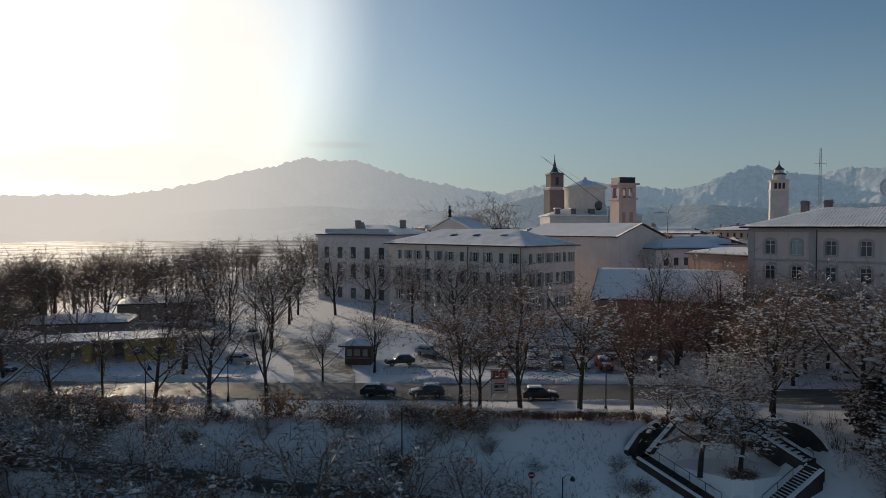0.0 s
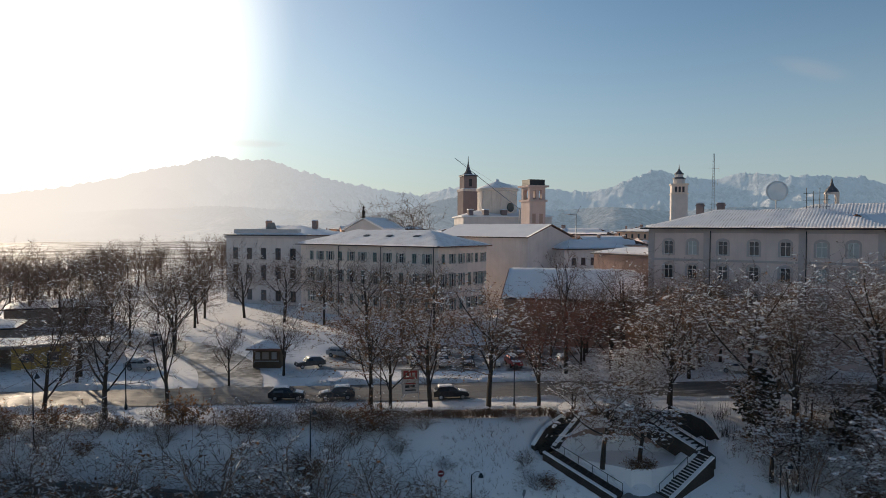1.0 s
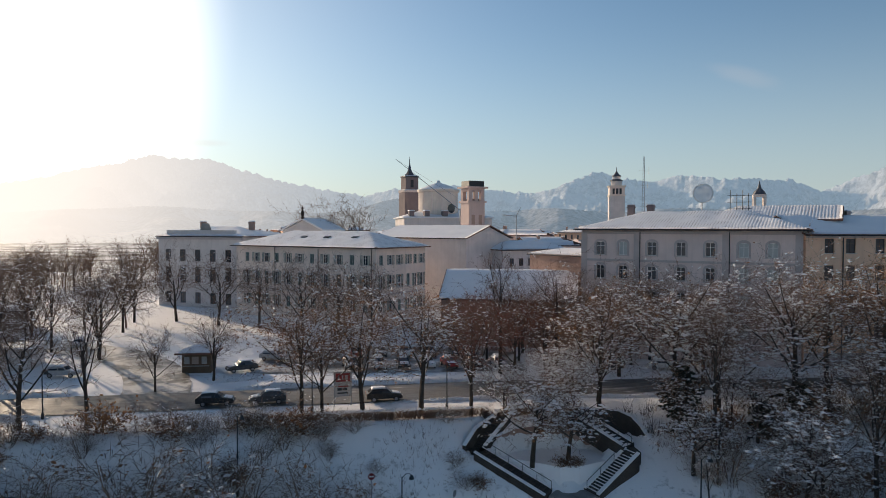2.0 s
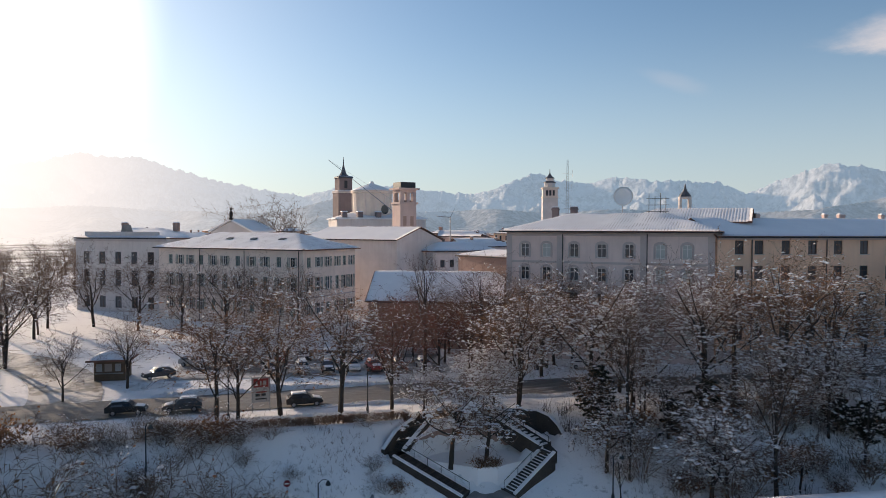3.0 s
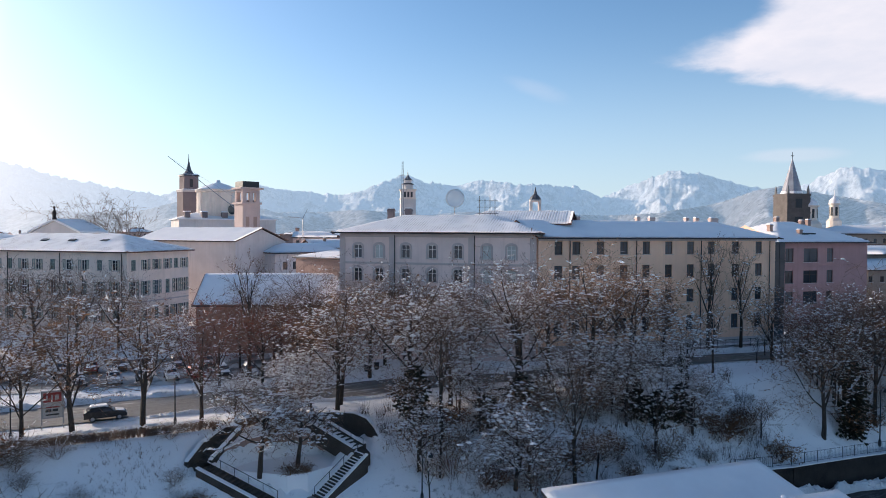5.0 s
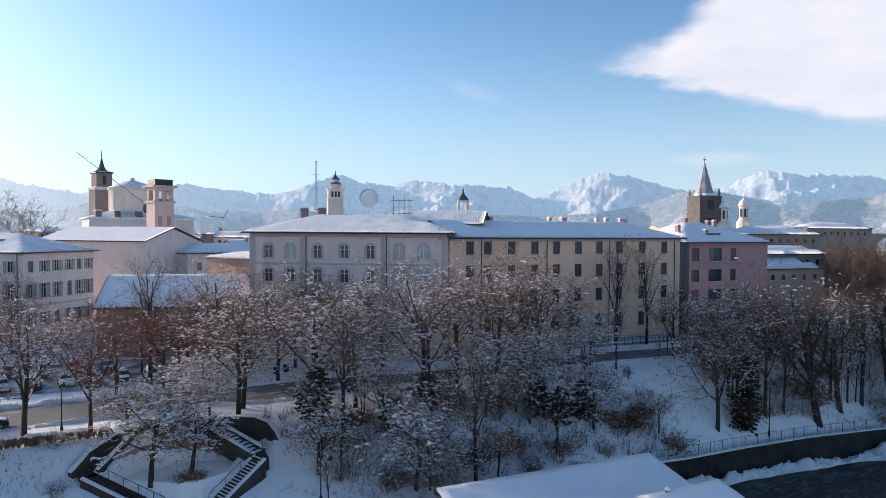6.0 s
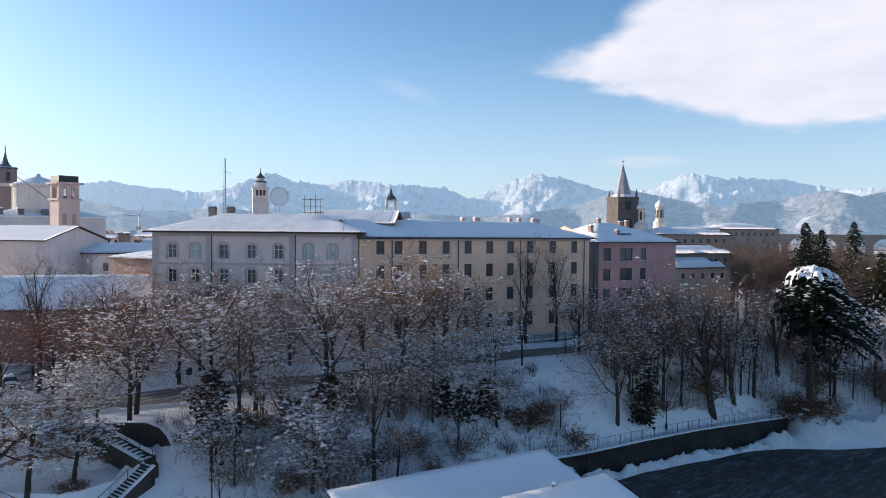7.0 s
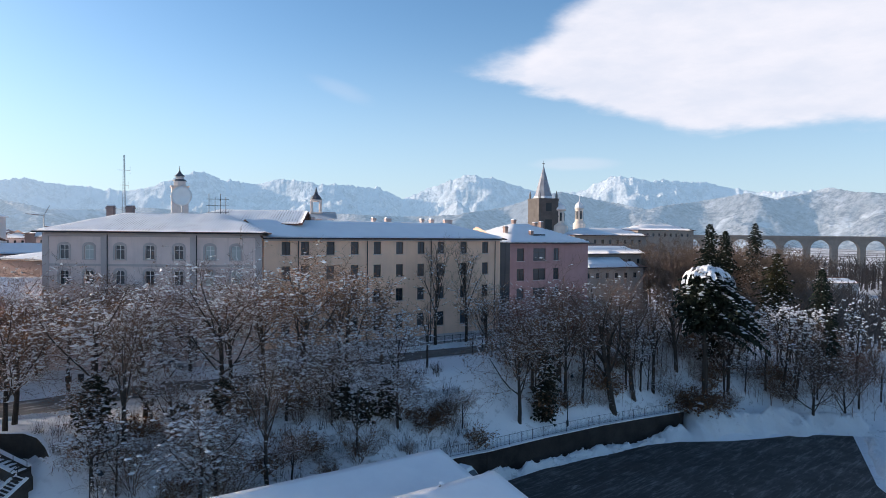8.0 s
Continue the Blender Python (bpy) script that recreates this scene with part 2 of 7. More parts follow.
def leaf_mat(name, a, b, through_light=0.0):
    """Leaves, needles, twigs or lumps of snow; through_light: the share of light that passes through."""
    m = Mat(name, 0.8, 0, 0.2)
    col = m.mix(m.island(), a, b)
    m.color(col)
    if through_light:
        thin = m.n.new("ShaderNodeBsdfTranslucent")
        m.l.new(col, thin.inputs[0])
        both = m.n.new("ShaderNodeMixShader")
        both.inputs[0].default_value = through_light
        m.l.new(m.b.outputs[0], both.inputs[1])
        m.l.new(thin.outputs[0], both.inputs[2])
        m.l.new(both.outputs[0], m.n["Material Output"].inputs[0])
    return m.m


M_LEAF = leaf_mat("withered_leaves", (0.18, 0.085, 0.045), (0.36, 0.19, 0.095), 0.45)
M_RUST = leaf_mat("red_withered_leaves", (0.17, 0.055, 0.040), (0.34, 0.12, 0.085), 0.45)
M_NEEDLE = leaf_mat("needles", (0.010, 0.016, 0.012), (0.032, 0.040, 0.024))
M_TREESNOW = leaf_mat("snow_on_twigs", (0.84, 0.84, 0.85), (0.94, 0.94, 0.95), 0.60)
M_PALEWOOD = leaf_mat("pale_brown_twigs", (0.16, 0.115, 0.09), (0.28, 0.195, 0.145))
M_IVY = leaf_mat("dark_ivy", (0.014, 0.016, 0.010), (0.050, 0.045, 0.026))
M_OLIVE = leaf_mat("yellowish_needles", (0.020, 0.022, 0.010), (0.060, 0.052, 0.022))
M_GREYWOOD = leaf_mat("greyish_far_twigs", (0.10, 0.080, 0.070), (0.17, 0.135, 0.115))
M_DARKTWIG = leaf_mat("dark_wet_twigs", (0.05, 0.038, 0.030), (0.14, 0.098, 0.075))
M_BUSH = leaf_mat("dry_bush_twigs", (0.10, 0.065, 0.05), (0.22, 0.13, 0.09))


def ground_mat():
    """Snow cover, with trodden earth and dry grass where it is thin."""
    m = Mat("snowy_ground", 0.75, 0, 0.25)
    p = m.place()
    big, mid, fine = m.noise(0.09, 6, 0.6, vec=p), m.noise(0.9, 7, 0.7, vec=p), m.noise(7, 5, vec=p)
    col = m.mix(m.ramp(big, 0.3, 0.7), (0.82, 0.80, 0.80), (0.89, 0.87, 0.86))
    thin = m.math("MULTIPLY", m.ramp(mid, 0.55, 0.68), m.ramp(big, 0.40, 0.60))
    col = m.mix(m.math("MULTIPLY", thin, 0.8), col, (0.10, 0.08, 0.06))
    x, y, z = m.xyz(p)
    # far fields, woods and hamlets on the plain
    far = m.ramp(m.math("MAXIMUM", y, x), 170, 330)
    patch = m.ramp(m.noise(0.011, 8, 0.75, vec=p), 0.42, 0.60)
    col = m.mix(m.math("MULTIPLY", far, patch), col, (0.13, 0.12, 0.11))
    h = m.math("ADD", m.math("MULTIPLY", mid, 0.7), m.math("MULTIPLY", fine, 0.25))
    m.color(col).bump(h, 0.6, 0.25)
    return m.m


def asphalt_mat(name, snow, along=(0.08, 1.6, 1.0), wet=0.45, dust=1.0, streaky=0.12):
    """Wet asphalt with trodden snow left between the tracks."""
    m = Mat(name, wet, 0, 0.5)
    p = m.place()
    tracks = m.noise(0.5, 6, 0.65, along, vec=p)
    blot = m.noise(0.25, 7, 0.7, vec=p)
    grain = m.noise(12, 4, vec=p)
    base = m.mix(m.ramp(grain, 0.3, 0.7), scaled((0.030, 0.029, 0.029), dust), scaled((0.065, 0.061, 0.058), dust))
    f = m.ramp(m.math("ADD", m.math("MULTIPLY", tracks, 0.6), m.math("MULTIPLY", blot, 0.4)), 0.62 - snow, 0.74 - snow)
    streaks = m.ramp(m.noise(0.9, 7, 0.75, (along[0], along[1] * 1.7, 1.0), vec=p), 0.50, 0.72)
    f = m.math("MAXIMUM", f, m.math("MULTIPLY", streaks, streaky + snow))
    m.color(m.mix(m.math("MULTIPLY", f, 0.8), base, (0.62, 0.60, 0.58)))
    m.rough(m.math("MINIMUM", m.math("ADD", m.ramp(blot, 0.2, 0.9), wet - 0.45), 1.0)).bump(grain, 0.3, 0.02)
    return m.m


M_GROUND = ground_mat()
M_ROAD = asphalt_mat("gritted_road", 0.06, dust=2.3, wet=0.7)
M_LOT = asphalt_mat("damp_car_park", 0.0, (0.35, 1.3, 1.0), 0.85, 0.75, 0.34)
M_SLUSH = asphalt_mat("trodden_slush", 0.20, (0.5, 0.5, 1.0), 0.6)
M_PATH = asphalt_mat("wet_ramp", 0.12)

# ---- building blocks of meshes ----


class MB:
    """Collects vertices and faces for one mesh."""

    def __init__(self):
        self.v, self.f = [], []

    def add(self, verts, faces):
        k = len(self.v)
        self.v += [tuple(p) for p in verts]
        self.f += [tuple(i + k for i in f) for f in faces]
        return self

    def box(self, x0, x1, y0, y1, z0, z1):
        return self.add([(x0, y0, z0), (x1, y0, z0), (x1, y1, z0), (x0, y1, z0), (x0, y0, z1), (x1, y0, z1), (x1, y1, z1), (x0, y1, z1)],
                        [(0, 3, 2, 1), (4, 5, 6, 7), (0, 1, 5, 4), (1, 2, 6, 5), (2, 3, 7, 6), (3, 0, 4, 7)])

    def prism(self, poly, z0, z1, top=1.0, centre=None):
        """An upright prism over a counter-clockwise polygon; top scales the upper face about its centre."""
        n = len(poly)
        cx, cy = centre or (sum(p[0] for p in poly) / n, sum(p[1] for p in poly) / n)
        up = [(cx + (p[0] - cx) * top, cy + (p[1] - cy) * top, z1) for p in poly]
        return self.add([(p[0], p[1], z0) for p in poly] + up,
                        [tuple(reversed(range(n))), tuple(range(n, 2 * n))] + [(i, (i + 1) % n, n + (i + 1) % n, n + i) for i in range(n)])

    def tube(self, pts, radii, n=6, caps=True):
        pts = [Vector(p) for p in pts]
        rings = []
        for i, p in enumerate(pts):
            d = (pts[min(i + 1, len(pts) - 1)] - pts[max(i - 1, 0)]).normalized()
            a = d.orthogonal().normalized() if abs(d.z) > 0.95 else d.cross(Vector((0, 0, 1))).normalized()
            b = d.cross(a)
            rings.append([p + (a * math.cos(t) + b * math.sin(t)) * radii[i] for t in (2 * math.pi * k / n for k in range(n))])
        vs = [v for r in rings for v in r]
        fs = [(i * n + k, i * n + (k + 1) % n, (i + 1) * n + (k + 1) % n, (i + 1) * n + k) for i in range(len(pts) - 1) for k in range(n)]
        if caps:
            fs += [tuple(reversed(range(n))), tuple(range(len(vs) - n, len(vs)))]
        return self.add(vs, fs)

    def lathe(self, profile, n=16, centre=(0, 0)):
        """A turned body from (radius, height) pairs, bottom to top."""
        vs = [(centre[0] + r * math.cos(2 * math.pi * k / n), centre[1] + r * math.sin(2 * math.pi * k / n), z) for r, z in profile for k in range(n)]
        m = len(profile)
        fs = [(i * n + k, i * n + (k + 1) % n, (i + 1) * n + (k + 1) % n, (i + 1) * n + k) for i in range(m - 1) for k in range(n)]
        return self.add(vs, fs + [tuple(reversed(range(n))), tuple(range((m - 1) * n, m * n))])

    def blob(self, c, r, flat=0.7, rnd=random):
        """A small faceted clump."""
        j = [rnd.uniform(0.7, 1.25) for _ in range(6)]
        x, y, z = c
        return self.add([(x + r * j[0], y, z), (x, y + r * j[1], z), (x - r * j[2], y, z), (x, y - r * j[3], z), (x, y, z + r * flat * j[4]), (x, y, z - r * flat * 0.6 * j[5])],
                        [(0, 1, 4), (1, 2, 4), (2, 3, 4), (3, 0, 4), (1, 0, 5), (2, 1, 5), (3, 2, 5), (0, 3, 5)])

    def mesh(self, name, material, smooth=False):
        me = bpy.data.meshes.new(name)
        me.from_pydata(self.v, [], self.f)
        me.materials.append(material)
        if smooth:
            me.polygons.foreach_set("use_smooth", [True] * len(me.polygons))
        me.update()
        return me


def thing(name, label, category, m=None, group="", kind=""):
    """A thing: an Empty at its base, which carries its parts."""
    ob = tagged(new(name), label, category, group, kind)
    ob.empty_display_size = 0.3
    if m is not None:
        ob.matrix_world = m
    return ob


def part(name, mb, material, parent, label="", smooth=False, m=None):
    data = mb if isinstance(mb, bpy.types.Mesh) else mb.mesh(name, material, smooth)
    ob = new(name, data)
    ob.parent = parent
    if m is not None:
        ob.matrix_local = m
    if label:
        ob["label"] = label
    return ob


def solo(name, mb, material, label, category, m=None, group="", kind="", smooth=False):
    """A thing that is one mesh."""
    ob = tagged(new(name, mb.mesh(name, material, smooth)), label, category, group, kind)
    if m is not None:
        ob.matrix_world = m
    return ob


def lerp(x, xs, ys):
    return float(np.interp(x, xs, ys))


def along(a, b, z=0.0):
    """The frame of a front: origin at a, x towards b, y inwards."""
    return Matrix.Translation((a[0], a[1], z)) @ pose(0, 0, 0, 0, 0, math.degrees(math.atan2(b[1] - a[1], b[0] - a[0])))


def rect(x0, x1, y0, y1):
    return [(x0, y0), (x1, y0), (x1, y1), (x0, y1)]


# ---- the lie of the land ----
EDGE_X = [-120, 20, 33, 45, 60, 75, 86, 100, 115, 135, 160, 200]
EDGE_Y = [75, 69, 67.5, 65, 61, 57.5, 55, 52, 50, 44, 36, 25]
FOOT_X = [-120, -20, 10, 28, 45, 60, 71, 78, 87.5, 97.6, 107.8, 113, 120, 133, 145, 200]
FOOT_Y = [65, 60.5, 59, 57, 49, 47.5, 48.8, 47.3, 46.2, 44.6, 42.1, 40.7, 36.5, 27.5, 10, -20]
FOOT_Z = [-7, -7.5, -7.5, -6.8, -6, -5.8, -5.6, -5.6, -5.6, -5.6, -5.6, -5.6, -6.6, -7.8, -8.2, -8.6]


def hill(x, y):
    """Height of the natural ground."""
    top = lerp(x, [40, 85], [0, 2.6]) + lerp(y, [90, 130], [0, 1.0])
    far = math.hypot(x - 40, y - 60)
    drop = lerp(x, [120, 170, 330], [0, -5, -20]) * lerp(y, [10, 160, 330], [1, 1, 0.5]) + lerp(x, [-160, -70], [-10, 0])
    top += drop
    if far > 330:
        f = min(1.0, (far - 330) / 400)
        top = top * (1 - f) - lerp(x, [200, 450], [26, 15]) * f
    ye, yf, zf = lerp(x, EDGE_X, EDGE_Y), lerp(x, FOOT_X, FOOT_Y), lerp(x, FOOT_X, FOOT_Z)
    if y >= ye:
        return top
    if y >= yf:
        s = (y - yf) / (ye - yf)
        s = s * 0.75 + 0.25 * s * s * (3 - 2 * s)
        return zf + (top - zf) * s
    low = -8.6 if x > 66 else -9.0
    d = yf - y
    if 70 < x < 113:
        return low
    return low + (zf - low) * max(0.0, 1 - d / 7.0)


RAMP = [(-120, 71.5, 0.2), (-60, 68.2, -2.2), (-30, 66.0, -3.9), (0, 63.0, -6.0), (25, 56.0, -8.2), (45, 44, -9)]


def ramp_at(x):
    xs = [p[0] for p in RAMP]
    return lerp(x, xs, [p[1] for p in RAMP]), lerp(x, xs, [p[2] for p in RAMP])


# the flights of the stair on the bank: foot and head of each
FLIGHTS = [(28.8, 60.05, -5.1, 33.6, 61.4, -1.9), (33.9, 62.6, -1.9, 30.6, 67.9, 0.1), (24.8, 60.7, -5.1, 19.2, 65.5, -2.2), (19.4, 66.6, -2.2, 22.8, 69.2, 0.0)]


def ground(x, y):
    """Height of the ground, with the shelf of the ramp cut into it and a little unevenness."""
    z = hill(x, y)
    if -120 < x < 30:
        yr, zr = ramp_at(x)
        d = abs(y - yr)
        f = max(0.0, min(1.0, (3.6 - d) / 1.2))
        z = z * (1 - f) + zr * f
    # the pit beside the upper flight of steps
    if 16 < x < 40 and 56 < y < 72:
        for x0, y0, z0, x1, y1, z1 in FLIGHTS:
            f = max(0.0, min(1.0, ((x - x0) * (x1 - x0) + (y - y0) * (y1 - y0)) / ((x1 - x0) ** 2 + (y1 - y0) ** 2)))
            d = math.hypot(x - x0 - f * (x1 - x0), y - y0 - f * (y1 - y0))
            k = max(0.0, min(1.0, (1.55 - d) / 0.5))
            z = z * (1 - k) + min(z, z0 + (z1 - z0) * f - 0.35) * k
    for cx, cy, rx, ry, low in ((33.4, 65.6, 2.55, 2.9, -2.0), (26.6, 64.6, 4.6, 2.5, -3.2)):
        d = math.hypot((x - cx) / rx, (y - cy) / ry)
        if d < 1.3:
            f = max(0.0, min(1.0, (1.3 - d) / 0.22))
            z = z * (1 - f) + min(z, low) * f
    return z + 0.22 * (noise.noise(Vector((x * 0.11, y * 0.11, 0))) + 0.5 * noise.noise(Vector((x * 0.4, y * 0.4, 3)))) * min(1.0, max(0.15, (lerp(x, EDGE_X, EDGE_Y) - y) / 3 + 0.3))


def spread(lo, hi, step, far):
    """Coordinates: even in the middle, widening outwards."""
    mid = list(np.arange(lo, hi, step))
    out, s, v = [], step, mid[-1]
    while v < far:
        s = min(s * 1.16, 160)
        v += s
        out.append(v)
    back, s, v = [], step, mid[0]
    while v > -far:
        s = min(s * 1.16, 160)
        v -= s
        back.append(v)
    return back[::-1] + mid + out


def sheet(name, xs, ys, height, material, label, category, kind="structure", lift=0.0):
    vs = [(x, y, height(x, y) + lift) for y in ys for x in xs]
    w = len(xs)
    fs = [(j * w + i, j * w + i + 1, (j + 1) * w + i + 1, (j + 1) * w + i) for j in range(len(ys) - 1) for i in range(w - 1)]
    return solo(name, MB().add(vs, fs), material, label, category, kind=kind, smooth=True)


sheet("ground", spread(-75, 145, 0.8, 3300), spread(22, 96, 0.8, 3300), ground, M_GROUND, "snow-covered ground with a steep bank below the street", "ground")


def ribbon(name, centre, width, material, label, lift=0.05, step=1.2, cols=7, category="road", height=ground):
    """A paved strip laid over the ground along a line of points."""
    pts = [Vector((p[0], p[1], 0)) for p in centre]
    line = []
    for a, b in zip(pts, pts[1:]):
        k = max(1, int((b - a).length / step))
        line += [a.lerp(b, i / k) for i in range(k)]
    line.append(pts[-1])
    for _ in range(12):
        line = [line[0]] + [(line[i - 1] + line[i] * 2 + line[i + 1]) / 4 for i in range(1, len(line) - 1)] + [line[-1]]
    vs = []
    for i, p in enumerate(line):
        d = (line[min(i + 1, len(line) - 1)] - line[max(i - 1, 0)]).normalized()
        n = Vector((-d.y, d.x, 0))
        for k in range(cols):
            s = (k / (cols - 1) - 0.5) * (width(p.x) if callable(width) else width)
            s += 0.25 * noise.noise(Vector((p.x * 0.5, p.y * 0.5, k))) if k in (0, cols - 1) else 0
            q = p + n * s
            vs.append((q.x, q.y, height(q.x, q.y) + lift))
    fs = [(i * cols + k, (i + 1) * cols + k, (i + 1) * cols + k + 1, i * cols + k + 1) for i in range(len(line) - 1) for k in range(cols - 1)]
    return solo(name, MB().add(vs, [tuple(reversed(f)) for f in fs]), material, label, category, kind="structure", smooth=True)


ROAD = [(-150, 86), (-60, 83.5), (0, 82), (28, 81.5), (46, 78.5), (60, 72.5), (75, 67.5), (90, 64), (108, 60.5), (125, 58), (150, 52)]
ribbon("road", ROAD, lambda x: lerp(x, [30, 62], [8.2, 5.0]), M_ROAD, "gritted grey-brown street with slushy tracks and ploughed edges", 0.10)
ribbon("road", [(-120, 71.5), (-60, 68.2), (-30, 66.0), (0, 63.0), (25, 56.0)], 3.6, M_PATH, "wet dark ramp climbing the snowy bank", 0.10)
SQUARE = [(-15, 85), (-16, 93), (-19, 102), (-25, 111), (-35, 119), (-50, 126), (-70, 131)]
ribbon("road", SQUARE, 8, M_SLUSH, "slushy side street across the square", 0.08)
ribbon("pavement", [(-4, 104), (12, 102), (34, 99)], 17, M_SLUSH, "slushy car park on the square", 0.08, category="car park")

# ---- car park below, its stone wall, fence and snow banks ----
LOT = [(70, 44), (68, -14), (95, 4), (109, 14), (129, 22.0), (124.5, 27.2), (118, 30.2), (113, 33.0), (107.5, 37.5), (103, 39.6), (94, 41.4), (85, 43.2)]
solo("pavement", MB().prism(LOT, -8.75, -8.32), M_LOT, "wet dark asphalt car park with slush streaks", "car park", kind="structure")


def snow_bank(pts, width, height, seed, label="lumpy bank of ploughed snow along the tarmac", mat=None):
    """A ridge of ploughed snow along a line of (x, y)."""
    rnd = random.Random(seed)
    line = []
    for a, b in zip(pts, pts[1:]):
        k = max(1, int(math.hypot(b[0] - a[0], b[1] - a[1]) / (0.34 if height > 0.8 else 0.5)))
        line += [(a[0] + (b[0] - a[0]) * i / k, a[1] + (b[1] - a[1]) * i / k) for i in range(k)]
    line.append(pts[-1])
    cols, vs, clods = 15, [], MB()
    for i, p in enumerate(line):
        q0, q1 = line[max(i - 1, 0)], line[min(i + 1, len(line) - 1)]
        d = Vector((q1[0] - q0[0], q1[1] - q0[1])).normalized()
        w = width * (0.75 + 0.6 * noise.noise(Vector((p[0] * 0.3, p[1] * 0.3, seed))))
        for k in range(cols):
            s = k / (cols - 1) * 2 - 1
            x, y = p[0] - d.y * s * w / 2, p[1] + d.x * s * w / 2
            h = height * min(1.0, (i + 1) / 9, (len(line) - i) / 9) * max(0.0, 1 - s * s) * (0.75 + 0.9 * noise.noise(Vector((x * 0.5, y * 0.5, seed + 5)))) + (0.38 * noise.noise(Vector((x * 1.7, y * 1.7, 7))) + 0.30 * noise.noise(Vector((x * 4.1, y * 4.1, 3)))) * (1 - s * s) * min(1.0, height * 1.2)
            vs.append((x, y, ground(x, y) - 0.12 + max(0.0, h) + (0.14 if abs(s) < 0.9 else 0)))
            if rnd.random() < 0.20:
                clods.blob(Vector(vs[-1]), rnd.uniform(0.08, 0.26) * min(1.0, 0.4 + height), 0.8, rnd)
    fs = [(i * cols + k, (i + 1) * cols + k, (i + 1) * cols + k + 1, i * cols + k + 1) for i in range(len(line) - 1) for k in range(cols - 1)]
    return solo("snow_bank", MB().add(vs, [f[::-1] for f in fs]).add(clods.v, clods.f), mat or M_BANK, label, "snow bank", group="ploughed snow", smooth=True)


snow_bank([(74, 45.6), (84, 44.0), (94, 42.3), (102, 40.7), (107, 39.0), (110, 37.4)], 2.4, 1.25, 1)
snow_bank([(106, 40.2), (112, 37.6), (121, 32.3), (129, 26.8), (135, 21)], 6.8, 2.5, 2)
snow_bank([(131, 20.5), (118, 15.5), (108, 11), (96, 2)], 2.6, 0.7, 9)
snow_bank([(-60, 78.7), (-24, 77.9)], 1.8, 0.5, 3)
snow_bank([(-6, 87.4), (12, 87.0), (30, 86.4), (40, 85)], 2.2, 0.55, 4)
snow_bank([(-70, 89.0), (-25, 88.0)], 2.2, 0.55, 5)
snow_bank([(-10, 92.5), (-3, 92.8)], 3.0, 0.8, 6)
snow_bank([(12, 77.2), (32, 76.6), (46, 73.0), (58, 68.2)], 1.5, 0.35, 7)
snow_bank([(56, 77), (70, 72.4), (88, 68.2), (106, 64.6)], 1.8, 0.5, 8)

WALL = [(71, 48.6), (78, 47.1), (87.5, 46.0), (97.6, 44.4), (107.8, 41.9), (113, 40.5)]
wall = thing("retaining_wall", "dark wet stone retaining wall under a snowy coping", "wall", kind="structure")
fence = thing("fence", "dark metal mesh fence along the top of the stone wall", "fence")
mbw, mbc, mbm = MB(), MB(), MB()
rails = []
for (x0, y0), (x1, y1) in zip(WALL, WALL[1:]):
    L = math.hypot(x1 - x0, y1 - y0)
    m = along((x0, y0), (x1, y1))
    k = max(1, int(L / 1.9))
    z0, z1 = lerp(x0, FOOT_X, FOOT_Z), lerp(x1, FOOT_X, FOOT_Z)
    for i in range(k):
        a, b = L * i / k, L * (i + 1) / k
        za, zb = z0 + (z1 - z0) * i / k, z0 + (z1 - z0) * (i + 1) / k
        for mb, lo, hi, front, back in ((mbw, None, 0.18, -1.05, 0.15), (mbc, 0.18, 0.30, -1.12, 0.25)):
            b0, b1 = (-9.0, -9.0) if lo is None else (za + lo, zb + lo)
            vs = [(a, front, b0), (b, front, b1), (b, back, b1), (a, back, b0), (a, front, za + hi), (b, front, zb + hi), (b, back, zb + hi), (a, back, za + hi)]
            mb.add([m @ Vector(v) for v in vs], [(0, 3, 2, 1), (4, 5, 6, 7), (0, 1, 5, 4), (1, 2, 6, 5), (2, 3, 7, 6), (3, 0, 4, 7)])
        p0, p1 = m @ Vector((a, -0.7, za + 0.3)), m @ Vector((b, -0.7, zb + 0.3))
        part("post", MB().tube([p0, p0 + Vector((0, 0, 1.25))], [0.035, 0.035], 6), M_DARKMETAL, fence)
        for h in (0.12, 1.2):
            rails.append((p0 + Vector((0, 0, h)), p1 + Vector((0, 0, h))))
        n = 9
        for j in range(1, n):
            q = p0.lerp(p1, j / n)
            mbm.tube([q + Vector((0, 0, 0.1)), q + Vector((0, 0, 1.2))], [0.008, 0.008], 3, False)
part("stonework", mbw, M_DARKSTONE, wall)
part("coping", mbc, M_SNOW, wall, "snow-covered coping")
for p, q in rails:
    part("rail", MB().tube([p, q], [0.02, 0.02], 5), M_DARKMETAL, fence)
tagged(part("mesh", mbm, M_DARKMETAL, fence), kind="stuff")

# ---- mountains: the far ring of the Alps and their foothills ----
RIDGE = [(-180, .03), (-90, .03), (-45, .035), (-26, .04), (-18, .066), (-13.5, .085), (-11.3, .1013), (-9.5, .097), (-7.4, .0984), (-4.9, .0801), (-2.1, .0664),
         (2.2, .0566), (5.0, .0482), (7.8, .0577), (10.1, .0533), (11.9, .0634), (16.3, .0575), (18.9, .0512), (21, .0582), (23, .0725), (24.6, .0811), (25.9, .073), (28.7, .0691),
         (30.5, .0763), (33.8, .0663), (38.5, .0655), (40.5, .0516), (42.7, .0669), (45.6, .083), (48, .0778), (50.8, .066), (52.6, .0594), (55.5, .0648), (57.5, .0822),
         (60.3, .0745), (64.6, .075), (68.2, .0605), (73, .055), (85, .045), (120, .03), (180, .03)]
